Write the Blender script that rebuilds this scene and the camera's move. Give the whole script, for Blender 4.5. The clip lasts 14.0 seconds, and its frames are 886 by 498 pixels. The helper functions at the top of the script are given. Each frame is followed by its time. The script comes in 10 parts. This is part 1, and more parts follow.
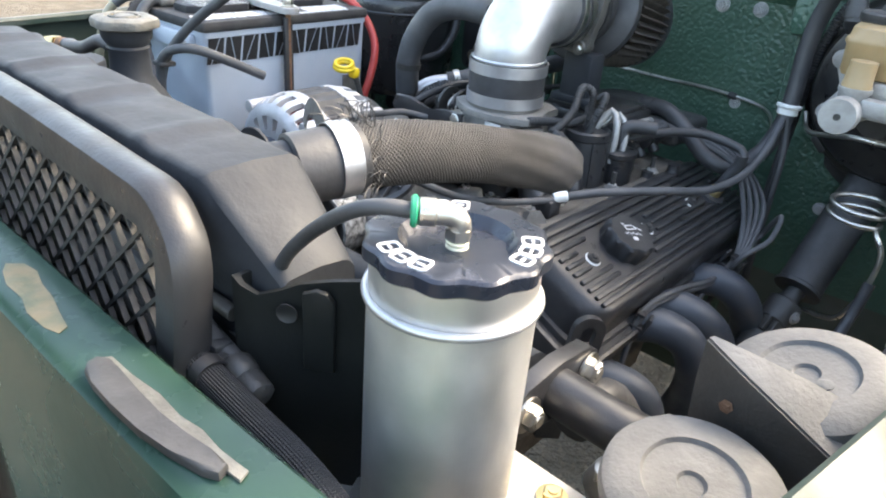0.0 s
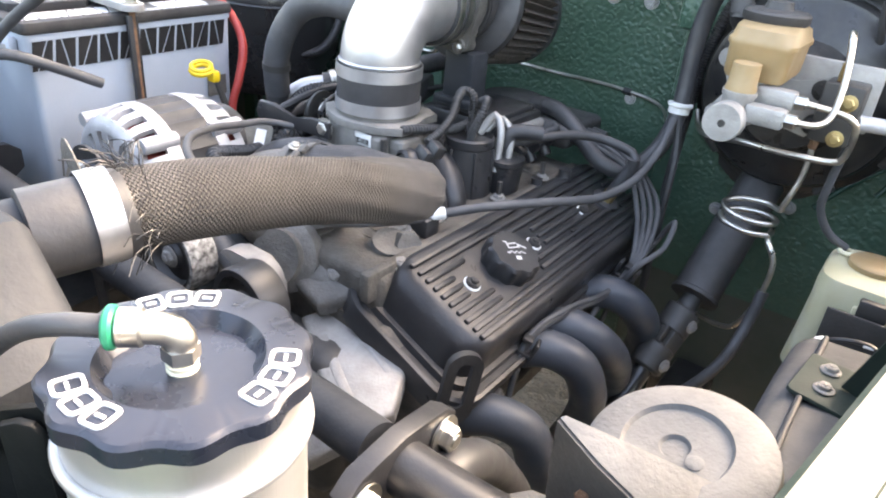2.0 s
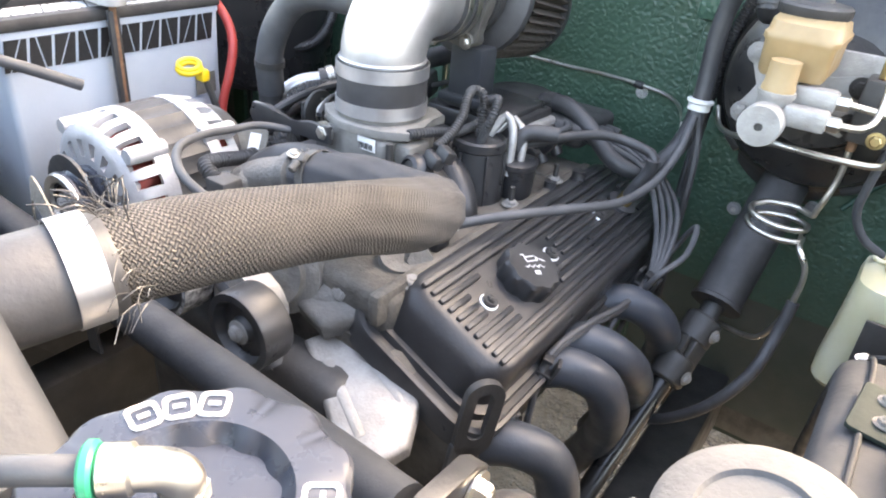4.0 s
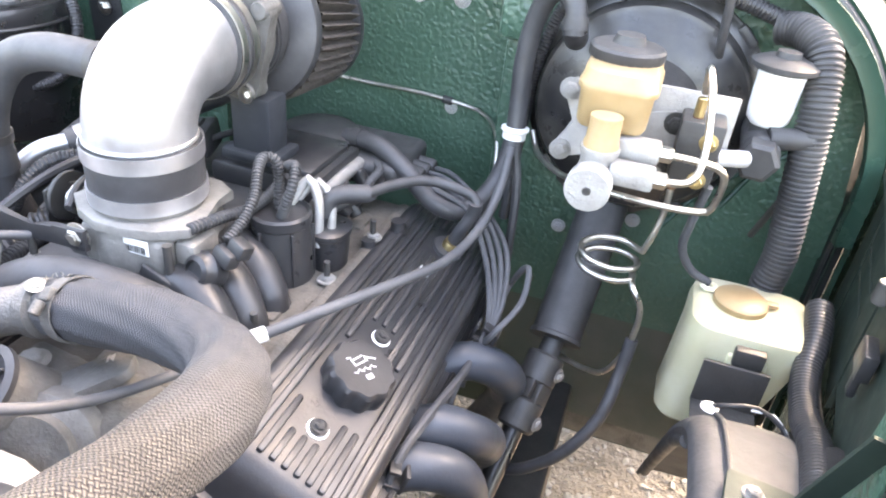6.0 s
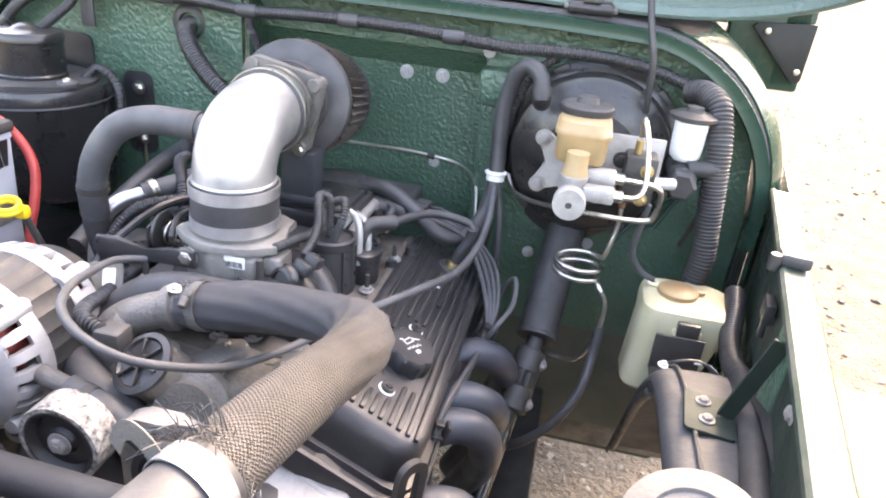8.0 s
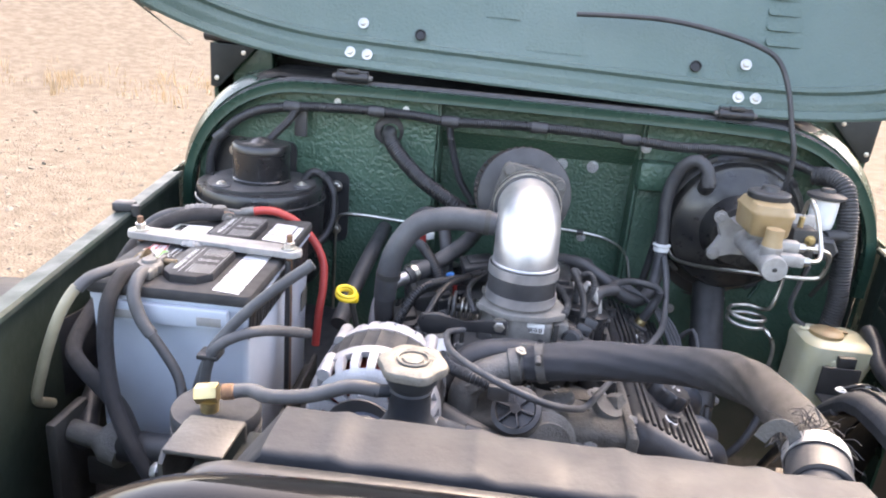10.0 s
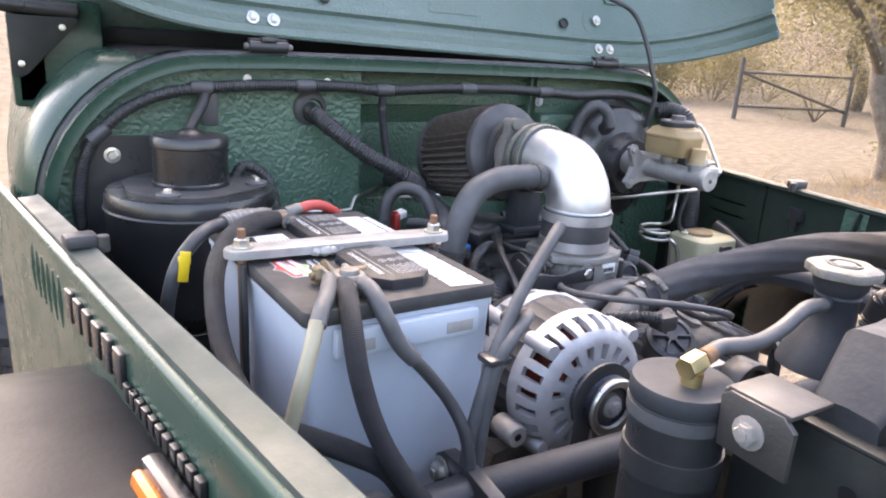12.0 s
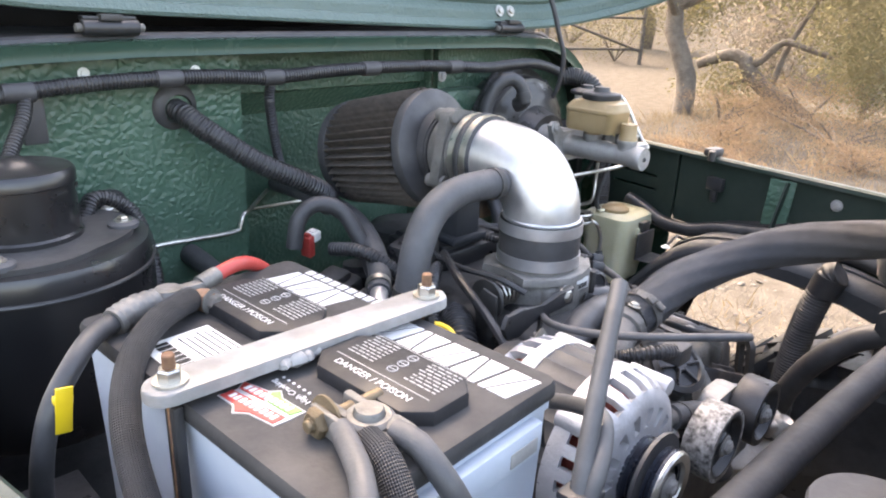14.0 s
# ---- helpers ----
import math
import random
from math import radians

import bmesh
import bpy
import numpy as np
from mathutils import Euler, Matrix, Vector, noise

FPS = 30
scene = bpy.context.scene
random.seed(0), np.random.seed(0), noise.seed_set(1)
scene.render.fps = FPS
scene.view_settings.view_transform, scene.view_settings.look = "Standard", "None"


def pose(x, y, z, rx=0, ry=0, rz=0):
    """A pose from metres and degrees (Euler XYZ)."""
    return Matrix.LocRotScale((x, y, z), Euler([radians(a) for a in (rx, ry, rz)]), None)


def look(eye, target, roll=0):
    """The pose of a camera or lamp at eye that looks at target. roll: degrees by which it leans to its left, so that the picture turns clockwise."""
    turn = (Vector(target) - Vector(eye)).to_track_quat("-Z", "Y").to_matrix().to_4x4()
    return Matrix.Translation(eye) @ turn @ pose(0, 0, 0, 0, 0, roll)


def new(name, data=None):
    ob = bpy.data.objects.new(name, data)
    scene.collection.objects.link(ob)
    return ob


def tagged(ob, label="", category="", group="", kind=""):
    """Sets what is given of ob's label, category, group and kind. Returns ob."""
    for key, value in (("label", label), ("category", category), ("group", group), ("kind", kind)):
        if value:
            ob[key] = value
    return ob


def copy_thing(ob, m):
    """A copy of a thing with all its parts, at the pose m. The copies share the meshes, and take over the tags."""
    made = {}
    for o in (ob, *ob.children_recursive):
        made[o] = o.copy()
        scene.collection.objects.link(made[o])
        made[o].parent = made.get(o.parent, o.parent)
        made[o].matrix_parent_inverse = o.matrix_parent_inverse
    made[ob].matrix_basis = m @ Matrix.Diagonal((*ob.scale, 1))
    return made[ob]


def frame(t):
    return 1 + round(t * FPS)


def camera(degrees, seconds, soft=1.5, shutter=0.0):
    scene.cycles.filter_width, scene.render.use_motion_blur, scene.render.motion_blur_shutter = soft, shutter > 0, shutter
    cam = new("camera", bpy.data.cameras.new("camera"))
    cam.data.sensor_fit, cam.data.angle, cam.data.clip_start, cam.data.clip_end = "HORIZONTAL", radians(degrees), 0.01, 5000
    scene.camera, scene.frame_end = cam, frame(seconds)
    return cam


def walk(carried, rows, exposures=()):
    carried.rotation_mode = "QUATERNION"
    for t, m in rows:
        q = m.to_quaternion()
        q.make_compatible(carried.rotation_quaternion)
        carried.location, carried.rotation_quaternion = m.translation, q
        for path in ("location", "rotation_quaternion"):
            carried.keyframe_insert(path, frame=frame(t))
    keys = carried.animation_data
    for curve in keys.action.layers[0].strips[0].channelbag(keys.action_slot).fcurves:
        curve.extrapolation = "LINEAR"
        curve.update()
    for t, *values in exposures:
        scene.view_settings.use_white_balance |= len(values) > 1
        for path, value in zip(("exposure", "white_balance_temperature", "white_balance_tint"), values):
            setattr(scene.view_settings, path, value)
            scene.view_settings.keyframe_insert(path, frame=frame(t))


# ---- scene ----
cam = camera(65.2, 14.0, soft=2.0)
PATH = [
    (0, (0.494, -0.128, 1.251), (-0.662, 1.223, 0.336), 4.9),
    (0.5, (0.487, -0.103, 1.246), (-0.585, 1.31, 0.32), 5.1),
    (1, (0.5, -0.083, 1.252), (-0.523, 1.361, 0.319), 5.4),
    (1.5, (0.499, -0.051, 1.254), (-0.505, 1.404, 0.32), 5.4),
    (2, (0.487, -0.028, 1.258), (-0.502, 1.435, 0.32), 5.6),
    (2.5, (0.484, -0.038, 1.26), (-0.499, 1.431, 0.324), 5.6),
    (3, (0.482, -0.039, 1.256), (-0.494, 1.435, 0.32), 5.7),
    (5.5, (0.366, 0.113, 1.273), (-0.347, 1.645, 0.203), 6.1),
    (6, (0.375, 0.124, 1.312), (-0.095, 1.764, 0.268), 6.1),
    (6.5, (0.356, 0.107, 1.31), (0.02, 1.789, 0.283), 6.2),
    (7, (0.351, 0.062, 1.32), (0.05, 1.783, 0.347), 6.1),
    (7.5, (0.384, -0.001, 1.331), (0.096, 1.752, 0.413), 6.2),
    (8, (0.335, -0.087, 1.339), (0.03, 1.702, 0.498), 6.1),
    (8.5, (0.264, -0.223, 1.358), (-0.065, 1.596, 0.595), 5.8),
    (9, (0.167, -0.355, 1.39), (-0.181, 1.485, 0.686), 5.5),
    (11.5, (-0.462, -0.194, 1.341), (0.235, 1.584, 0.748), 3.9),
    (12, (-0.6, -0.141, 1.284), (0.391, 1.5, 0.712), 3.5),
    (12.5, (-0.605, -0.051, 1.263), (0.575, 1.461, 0.695), 3.1),
    (13, (-0.58, 0.06, 1.242), (0.681, 1.505, 0.673), 3.0),
    (13.5, (-0.562, 0.1, 1.286), (0.722, 1.514, 0.69), 2.9),
    (14, (-0.589, 0.104, 1.305), (0.767, 1.407, 0.624), 2.5),
]
walk(cam, [(t, look(eye, target, roll)) for t, eye, target, roll in PATH], [(0.0, 3.11, 7450, 7), (0.5, 3.47, 7750, 11), (1.5, 3.58, 8100, 13), (3.0, 3.64, 8250, 13), (5.5, 4.51, 8400, 15), (6.5, 4.62, 8500, 18), (7.5, 4.23, 8600, 20), (8.5, 3.85, 8250, 19), (9.0, 3.55, 8050, 18), (11.5, 3.31, 7800, 20), (12.5, 3.29, 7800, 20), (14.0, 3.37, 8150, 17)])

# ---- world and light ----
world = bpy.data.worlds.new("sky")
scene.world = world
world.use_nodes = True
wt = world.node_tree
sky = wt.nodes.new("ShaderNodeTexSky")
sky.sky_type, sky.sun_disc = "NISHITA", False
SUN_UP, SUN_SIDE = 42.0, 162.0
sky.sun_elevation, sky.sun_rotation = radians(SUN_UP), radians(180 - SUN_SIDE)
sky.air_density, sky.dust_density, sky.ozone_density = 1.0, 4.0, 0.8
wt.nodes["Background"].inputs["Strength"].default_value = 0.15
wt.links.new(sky.outputs[0], wt.nodes["Background"].inputs["Color"])
sun = new("sun", bpy.data.lights.new("sun", "SUN"))
sun.data.energy, sun.data.angle, sun.data.color = 0.7, radians(28), (1.0, 0.96, 0.91)
SUN_DIR = Vector((math.cos(radians(SUN_UP)) * math.sin(radians(SUN_SIDE)), -math.cos(radians(SUN_UP)) * math.cos(radians(SUN_SIDE)), math.sin(radians(SUN_UP))))
sun.matrix_world = look(SUN_DIR * 20, (0, 0, 0))


# ---- materials ----
def mat(name, c1, c2=None, rough=0.5, metal=0.0, scale=30.0, bump=0.0, bscale=300.0, dust=0.0, dustc=(0.30, 0.26, 0.21), coat=0.0, rvar=0.12, trans=0.0, spec=0.5, pattern=""):
    m = bpy.data.materials.new(name)
    m.use_nodes = True
    nt = m.node_tree
    n, l = nt.nodes, nt.links
    p = n["Principled BSDF"]
    tc = n.new("ShaderNodeTexCoord")

    def noise_at(s, detail=4.0, rough_=0.6):
        q = n.new("ShaderNodeTexNoise")
        q.inputs["Scale"].default_value, q.inputs["Detail"].default_value, q.inputs["Roughness"].default_value = s, detail, rough_
        l.new(tc.outputs["Object"], q.inputs["Vector"])
        return q.outputs["Fac"]

    def remap(f, a, b, c, d):
        q = n.new("ShaderNodeMapRange")
        q.inputs[1].default_value, q.inputs[2].default_value, q.inputs[3].default_value, q.inputs[4].default_value = a, b, c, d
        l.new(f, q.inputs[0])
        return q.outputs[0]

    def mathn(op, a, b):
        q = n.new("ShaderNodeMath")
        q.operation = op
        for i, v in enumerate((a, b)):
            if isinstance(v, (int, float)):
                q.inputs[i].default_value = v
            elif v is not None:
                l.new(v, q.inputs[i])
        return q.outputs[0]

    def mixc(f, a, b):
        q = n.new("ShaderNodeMix")
        q.data_type = "RGBA"
        l.new(f, q.inputs[0])
        for i, v in ((6, a), (7, b)):
            if isinstance(v, tuple):
                q.inputs[i].default_value = (*v, 1)
            else:
                l.new(v, q.inputs[i])
        return q.outputs[2]

    big, fine = noise_at(scale), noise_at(bscale, 3.0)
    c2 = c2 or tuple(v * 0.72 for v in c1)
    col = mixc(remap(big, 0.38, 0.66, 0, 1), c1, c2)
    if dust > 0:
        g = n.new("ShaderNodeNewGeometry")
        sp = n.new("ShaderNodeSeparateXYZ")
        l.new(g.outputs["Normal"], sp.inputs[0])
        up = remap(sp.outputs[2], -0.1, 0.9, 0.12, 1.0)
        spots = remap(noise_at(scale * 2.3, 6.0, 0.7), 0.30, 0.68, 0.15, 1.0)
        amount = mathn("MULTIPLY", mathn("MULTIPLY", up, spots), dust)
        col = mixc(amount, col, dustc)
    l.new(col, p.inputs["Base Color"])
    rr = remap(noise_at(scale * 1.7, 5.0), 0.3, 0.7, max(0.02, rough - rvar), min(1, rough + rvar))
    if dust > 0:
        rr = mathn("ADD", rr, mathn("MULTIPLY", amount, 0.35))
    l.new(rr, p.inputs["Roughness"])
    p.inputs["Metallic"].default_value = metal
    p.inputs["Coat Weight"].default_value = coat
    p.inputs["Coat Roughness"].default_value = 0.12
    p.inputs["Specular IOR Level"].default_value = spec
    if trans:
        p.inputs["Subsurface Weight"].default_value = trans
        p.inputs["Subsurface Radius"].default_value = (0.01, 0.008, 0.006)
    height = fine
    if pattern:
        sx = n.new("ShaderNodeSeparateXYZ")
        l.new(tc.outputs["UV"], sx.inputs[0])
        u, v = sx.outputs[0], sx.outputs[1]
        if pattern == "pebble":
            # hammered paint: soft raised cells of uneven size
            vor = n.new("ShaderNodeTexVoronoi")
            vor.feature = "SMOOTH_F1"
            vor.inputs["Scale"].default_value, vor.inputs["Smoothness"].default_value = 160.0, 0.7
            shift = n.new("ShaderNodeVectorMath")
            wob = n.new("ShaderNodeTexNoise")
            wob.inputs["Scale"].default_value, wob.inputs["Detail"].default_value = 60.0, 2.0
            l.new(tc.outputs["Object"], wob.inputs["Vector"])
            scaled = n.new("ShaderNodeVectorMath")
            scaled.operation = "SCALE"
            scaled.inputs[3].default_value = 0.012
            l.new(wob.outputs["Color"], scaled.inputs[0])
            l.new(tc.outputs["Object"], shift.inputs[0])
            l.new(scaled.outputs[0], shift.inputs[1])
            l.new(shift.outputs[0], vor.inputs["Vector"])
            height = mathn("MULTIPLY", vor.outputs["Distance"], -0.9)
        elif pattern == "braid":
            # two sets of crossing strands that pass over and under each other
            wander = mathn("MULTIPLY", big, 0.008)
            k = math.pi / 0.0025
            across, along = mathn("ADD", v, wander), mathn("ADD", u, mathn("MULTIPLY", wander, 0.5))
            one = mathn("SINE", mathn("MULTIPLY", mathn("ADD", along, mathn("MULTIPLY", across, 0.85)), k), None)
            two = mathn("SINE", mathn("MULTIPLY", mathn("SUBTRACT", along, mathn("MULTIPLY", across, 0.85)), k), None)
            cross = mathn("MULTIPLY", one, two)
            over, under = remap(cross, -0.25, 0.25, 0.45, 1.0), remap(cross, -0.25, 0.25, 1.0, 0.45)
            height = mathn("MAXIMUM", mathn("MULTIPLY", mathn("ABSOLUTE", one, None), over), mathn("MULTIPLY", mathn("ABSOLUTE", two, None), under))
            tone = remap(height, 0.35, 0.95, 0, 1)
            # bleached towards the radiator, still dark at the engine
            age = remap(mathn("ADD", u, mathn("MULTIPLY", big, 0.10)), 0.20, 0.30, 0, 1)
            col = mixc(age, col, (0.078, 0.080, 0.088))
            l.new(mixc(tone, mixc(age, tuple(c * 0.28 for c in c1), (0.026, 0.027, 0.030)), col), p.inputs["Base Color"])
        elif pattern == "sleeve":
            a = mathn("SINE", mathn("MULTIPLY", mathn("ADD", u, v), 2300.0), None)
            b = mathn("SINE", mathn("MULTIPLY", mathn("SUBTRACT", u, v), 2300.0), None)
            height = mathn("MULTIPLY", a, b)
        elif pattern == "turned":
            cv = n.new("ShaderNodeCombineXYZ")
            l.new(mathn("MULTIPLY", u, 14.0), cv.inputs[0])
            l.new(mathn("MULTIPLY", v, 1100.0), cv.inputs[1])
            q = n.new("ShaderNodeTexNoise")
            q.inputs["Scale"].default_value, q.inputs["Detail"].default_value = 1.0, 3.0
            l.new(cv.outputs[0], q.inputs["Vector"])
            height = q.outputs["Fac"]
    if bump:
        bp = n.new("ShaderNodeBump")
        bp.inputs["Strength"].default_value, bp.inputs["Distance"].default_value = 1.0, bump
        l.new(height, bp.inputs["Height"])
        l.new(bp.outputs[0], p.inputs["Normal"])
    return m


def leaf_mat(name, c1, c2):
    """Leaves let half of the light through."""
    m = mat(name, c1, c2, rough=0.8, scale=2.0, spec=0.2)
    nt = m.node_tree
    p, out = nt.nodes["Principled BSDF"], nt.nodes["Material Output"]
    tr, mx = nt.nodes.new("ShaderNodeBsdfTranslucent"), nt.nodes.new("ShaderNodeMixShader")
    nt.links.new(p.inputs["Base Color"].links[0].from_socket, tr.inputs["Color"])
    mx.inputs[0].default_value = 0.5
    nt.links.new(p.outputs[0], mx.inputs[1])
    nt.links.new(tr.outputs[0], mx.inputs[2])
    nt.links.new(mx.outputs[0], out.inputs["Surface"])
    return m


GREY_SOIL = (0.150, 0.147, 0.143)
GREEN = mat("green_paint", (0.018, 0.048, 0.034), (0.024, 0.057, 0.041), rough=0.26, scale=8, bump=0.00015, bscale=60, dust=0.04, dustc=GREY_SOIL, coat=0.05, rvar=0.08, spec=0.25)
GREEN_WORN = mat("scuffed_green_paint", (0.024, 0.042, 0.034), (0.052, 0.064, 0.057), rough=0.46, scale=16, bump=0.0003, bscale=120, dust=0.10, dustc=(0.20, 0.20, 0.19), rvar=0.15, spec=0.3)
GREEN_HAMMER = mat("green_textured_coating", (0.040, 0.094, 0.064), (0.051, 0.110, 0.077), rough=0.38, scale=12, bump=0.0021, bscale=95, dust=0.12, dustc=(0.26, 0.25, 0.20), rvar=0.08, pattern="pebble")
GREEN_HOOD = mat("green_hood_underside", (0.082, 0.132, 0.116), (0.100, 0.150, 0.133), rough=0.46, scale=6, bump=0.0022, bscale=190, dust=0.05)
# darker copy of the body green, with the bay's shade in its colour
GREEN_SHADED = mat("shaded_green_inner_panel", (0.014, 0.025, 0.019), (0.022, 0.034, 0.027), rough=0.58, scale=10, bump=0.0004, bscale=90, dust=0.22, dustc=(0.11, 0.108, 0.098), spec=0.25)
GREEN_BROWNISH = mat("brownish_green_panel", (0.050, 0.068, 0.050), (0.078, 0.084, 0.068), rough=0.7, scale=9, bump=0.0006, bscale=120, dust=0.5, dustc=(0.22, 0.19, 0.155))
FENDER_BLACK = mat("dusty_black_fender", (0.014, 0.014, 0.015), (0.022, 0.021, 0.021), rough=0.48, scale=5, bump=0.0002, bscale=200, dust=0.14, dustc=GREY_SOIL, spec=0.14)
BLACK = mat("black_plastic", (0.020, 0.020, 0.022), (0.032, 0.032, 0.033), rough=0.36, scale=25, bump=0.0002, dust=0.07, dustc=GREY_SOIL)
BLACK_DUSTY = mat("dusty_black_plastic", (0.022, 0.022, 0.023), (0.042, 0.041, 0.041), rough=0.52, scale=22, bump=0.0003, dust=0.25, dustc=GREY_SOIL)
BLACK_GLOSS = mat("black_gloss_paint", (0.009, 0.009, 0.010), (0.016, 0.016, 0.017), rough=0.30, scale=9, dust=0.10, dustc=GREY_SOIL, coat=0.25)
BOOSTER_BLACK = mat("scuffed_black_booster_paint", (0.008, 0.008, 0.009), (0.030, 0.028, 0.026), rough=0.36, scale=26, bump=0.0003, dust=0.16, dustc=GREY_SOIL, rvar=0.18, coat=0.15)
TUBE_GLOSS = mat("polished_black_tube_paint", (0.006, 0.006, 0.007), (0.009, 0.009, 0.010), rough=0.12, scale=6, rvar=0.04, coat=0.0, spec=0.22)
RUBBER = mat("black_rubber", (0.028, 0.028, 0.030), (0.048, 0.048, 0.050), rough=0.50, scale=30, bump=0.0002, dust=0.14, dustc=GREY_SOIL)
RUBBER_GREY = mat("greyed_rubber", (0.046, 0.048, 0.052), (0.076, 0.077, 0.080), rough=0.55, scale=25, bump=0.0003, dust=0.18, dustc=GREY_SOIL)
SLEEVE = mat("braided_cable_sleeve", (0.020, 0.021, 0.025), (0.034, 0.035, 0.040), rough=0.6, scale=30, bump=0.0010, dust=0.10, dustc=GREY_SOIL, pattern="sleeve")
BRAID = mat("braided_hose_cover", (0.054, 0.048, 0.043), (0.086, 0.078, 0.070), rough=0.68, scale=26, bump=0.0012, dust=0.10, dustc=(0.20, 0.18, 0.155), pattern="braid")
GREY_TANK = mat("dusty_grey_tank_paint", (0.022, 0.025, 0.030), (0.036, 0.039, 0.044), rough=0.55, scale=16, bump=0.0004, bscale=140, dust=0.22, dustc=(0.095, 0.095, 0.096), spec=0.22)
GUARD_GREY = mat("dust_dulled_guard_paint", (0.034, 0.036, 0.040), (0.058, 0.059, 0.061), rough=0.66, scale=14, bump=0.0005, bscale=160, dust=0.25, dustc=GREY_SOIL)
PLATE_BLACK = mat("flat_black_plate_paint", (0.016, 0.019, 0.018), (0.028, 0.031, 0.030), rough=0.5, scale=14, bump=0.0002, dust=0.06, dustc=GREY_SOIL, spec=0.25)
BRACKET_BLACK = mat("worn_black_bracket_paint", (0.008, 0.009, 0.009), (0.014, 0.015, 0.014), rough=0.45, scale=18, bump=0.0002, dust=0.04, dustc=GREY_SOIL, spec=0.2)
GREY_DUST = mat("dust_coated_plastic", (0.085, 0.085, 0.084), (0.135, 0.132, 0.128), rough=0.8, scale=26, bump=0.0007, bscale=250, dust=0.30, dustc=(0.175, 0.170, 0.160))
DARK_STEEL = mat("dark_painted_steel", (0.028, 0.027, 0.026), (0.046, 0.044, 0.041), rough=0.48, scale=20, bump=0.0004, dust=0.15, dustc=GREY_SOIL)
HEADER = mat("dark_blue_grey_header_coating", (0.036, 0.043, 0.055), (0.050, 0.058, 0.070), rough=0.45, scale=20, bump=0.0002, dust=0.08, dustc=GREY_SOIL)
ALU = mat("satin_aluminium", (0.60, 0.60, 0.61), (0.47, 0.47, 0.485), rough=0.40, metal=0.88, scale=30, bump=0.0002, bscale=90, rvar=0.10, dust=0.06)
ALU_BRUSHED = mat("brushed_aluminium", (0.74, 0.725, 0.70), (0.64, 0.625, 0.60), rough=0.46, metal=0.92, scale=24, bump=0.00006, rvar=0.08, pattern="turned")
CAST = mat("cast_aluminium", (0.40, 0.39, 0.375), (0.29, 0.28, 0.265), rough=0.52, metal=0.5, scale=35, bump=0.0007, bscale=420, dust=0.18)
CAST_BODY = mat("stained_throttle_casting", (0.235, 0.225, 0.208), (0.145, 0.138, 0.126), rough=0.55, metal=0.35, scale=30, bump=0.0009, bscale=320, dust=0.2, dustc=(0.21, 0.195, 0.17))
CAST_BRIGHT = mat("bright_cast_aluminium", (0.50, 0.50, 0.51), (0.40, 0.40, 0.41), rough=0.48, metal=0.4, scale=35, bump=0.0006, bscale=420, dust=0.06)
CAST_DIRTY = mat("dirty_cast_metal", (0.155, 0.149, 0.139), (0.090, 0.086, 0.079), rough=0.60, metal=0.25, scale=28, bump=0.0012, bscale=300, dust=0.22, dustc=(0.165, 0.152, 0.135))
CAST_TAN = mat("oil_stained_cast_metal", (0.118, 0.107, 0.093), (0.052, 0.047, 0.042), rough=0.7, metal=0.15, scale=30, bump=0.0013, bscale=260, dust=0.32, dustc=(0.185, 0.160, 0.128))
ZINC = mat("zinc_plated_steel", (0.60, 0.58, 0.53), (0.45, 0.43, 0.39), rough=0.35, metal=1.0, scale=60, rvar=0.1)
RUST = mat("rusty_steel", (0.24, 0.135, 0.075), (0.16, 0.09, 0.06), rough=0.75, metal=0.4, scale=120, bump=0.0004)
BRASS = mat("brass", (0.52, 0.41, 0.21), (0.42, 0.33, 0.17), rough=0.42, metal=1.0, scale=50)
CAP_GREY = mat("dusty_radiator_cap_metal", (0.120, 0.117, 0.105), (0.185, 0.180, 0.160), rough=0.6, metal=0.4, scale=60, bump=0.0008, dust=0.2, dustc=(0.28, 0.265, 0.225))
ANODISED = mat("black_anodised_aluminium", (0.018, 0.022, 0.034), (0.024, 0.029, 0.042), rough=0.30, metal=0.3, scale=30, dust=0.04, spec=0.6)
WHITE = mat("white_plastic", (0.78, 0.78, 0.76), (0.70, 0.70, 0.67), rough=0.4, scale=40)
MARK_WHITE = mat("white_print", (0.60, 0.60, 0.60), (0.50, 0.50, 0.50), rough=0.5, scale=90)
PRINT_GREY = mat("greyed_white_print", (0.40, 0.40, 0.40), (0.28, 0.28, 0.28), rough=0.5, scale=120)
MARK_BLACK = mat("black_print", (0.012, 0.012, 0.013), rough=0.5, scale=90)
BATTERY_WHITE = mat("bluish_white_battery_case", (0.36, 0.41, 0.475), (0.42, 0.465, 0.52), rough=0.42, scale=10, bump=0.0001, dust=0.10, trans=0.1)
BATTERY_BLACK = mat("grey_black_battery_lid", (0.034, 0.034, 0.035), (0.058, 0.056, 0.055), rough=0.62, scale=22, bump=0.0002, dust=0.12, dustc=GREY_SOIL, spec=0.18)
VENT_BLACK = mat("black_vent_cover_plastic", (0.016, 0.016, 0.018), (0.026, 0.026, 0.028), rough=0.5, scale=30, bump=0.0001, dust=0.08, dustc=GREY_SOIL, spec=0.25)
# near-black for the seals and the painted shade of the hood gap
SEAL_SHADE_BLACK = mat("matt_black_seal_and_gap_shade", (0.008, 0.008, 0.008), (0.013, 0.013, 0.013), rough=0.55, scale=20, bump=0.0002, dust=0.03, dustc=GREY_SOIL, spec=0.2)
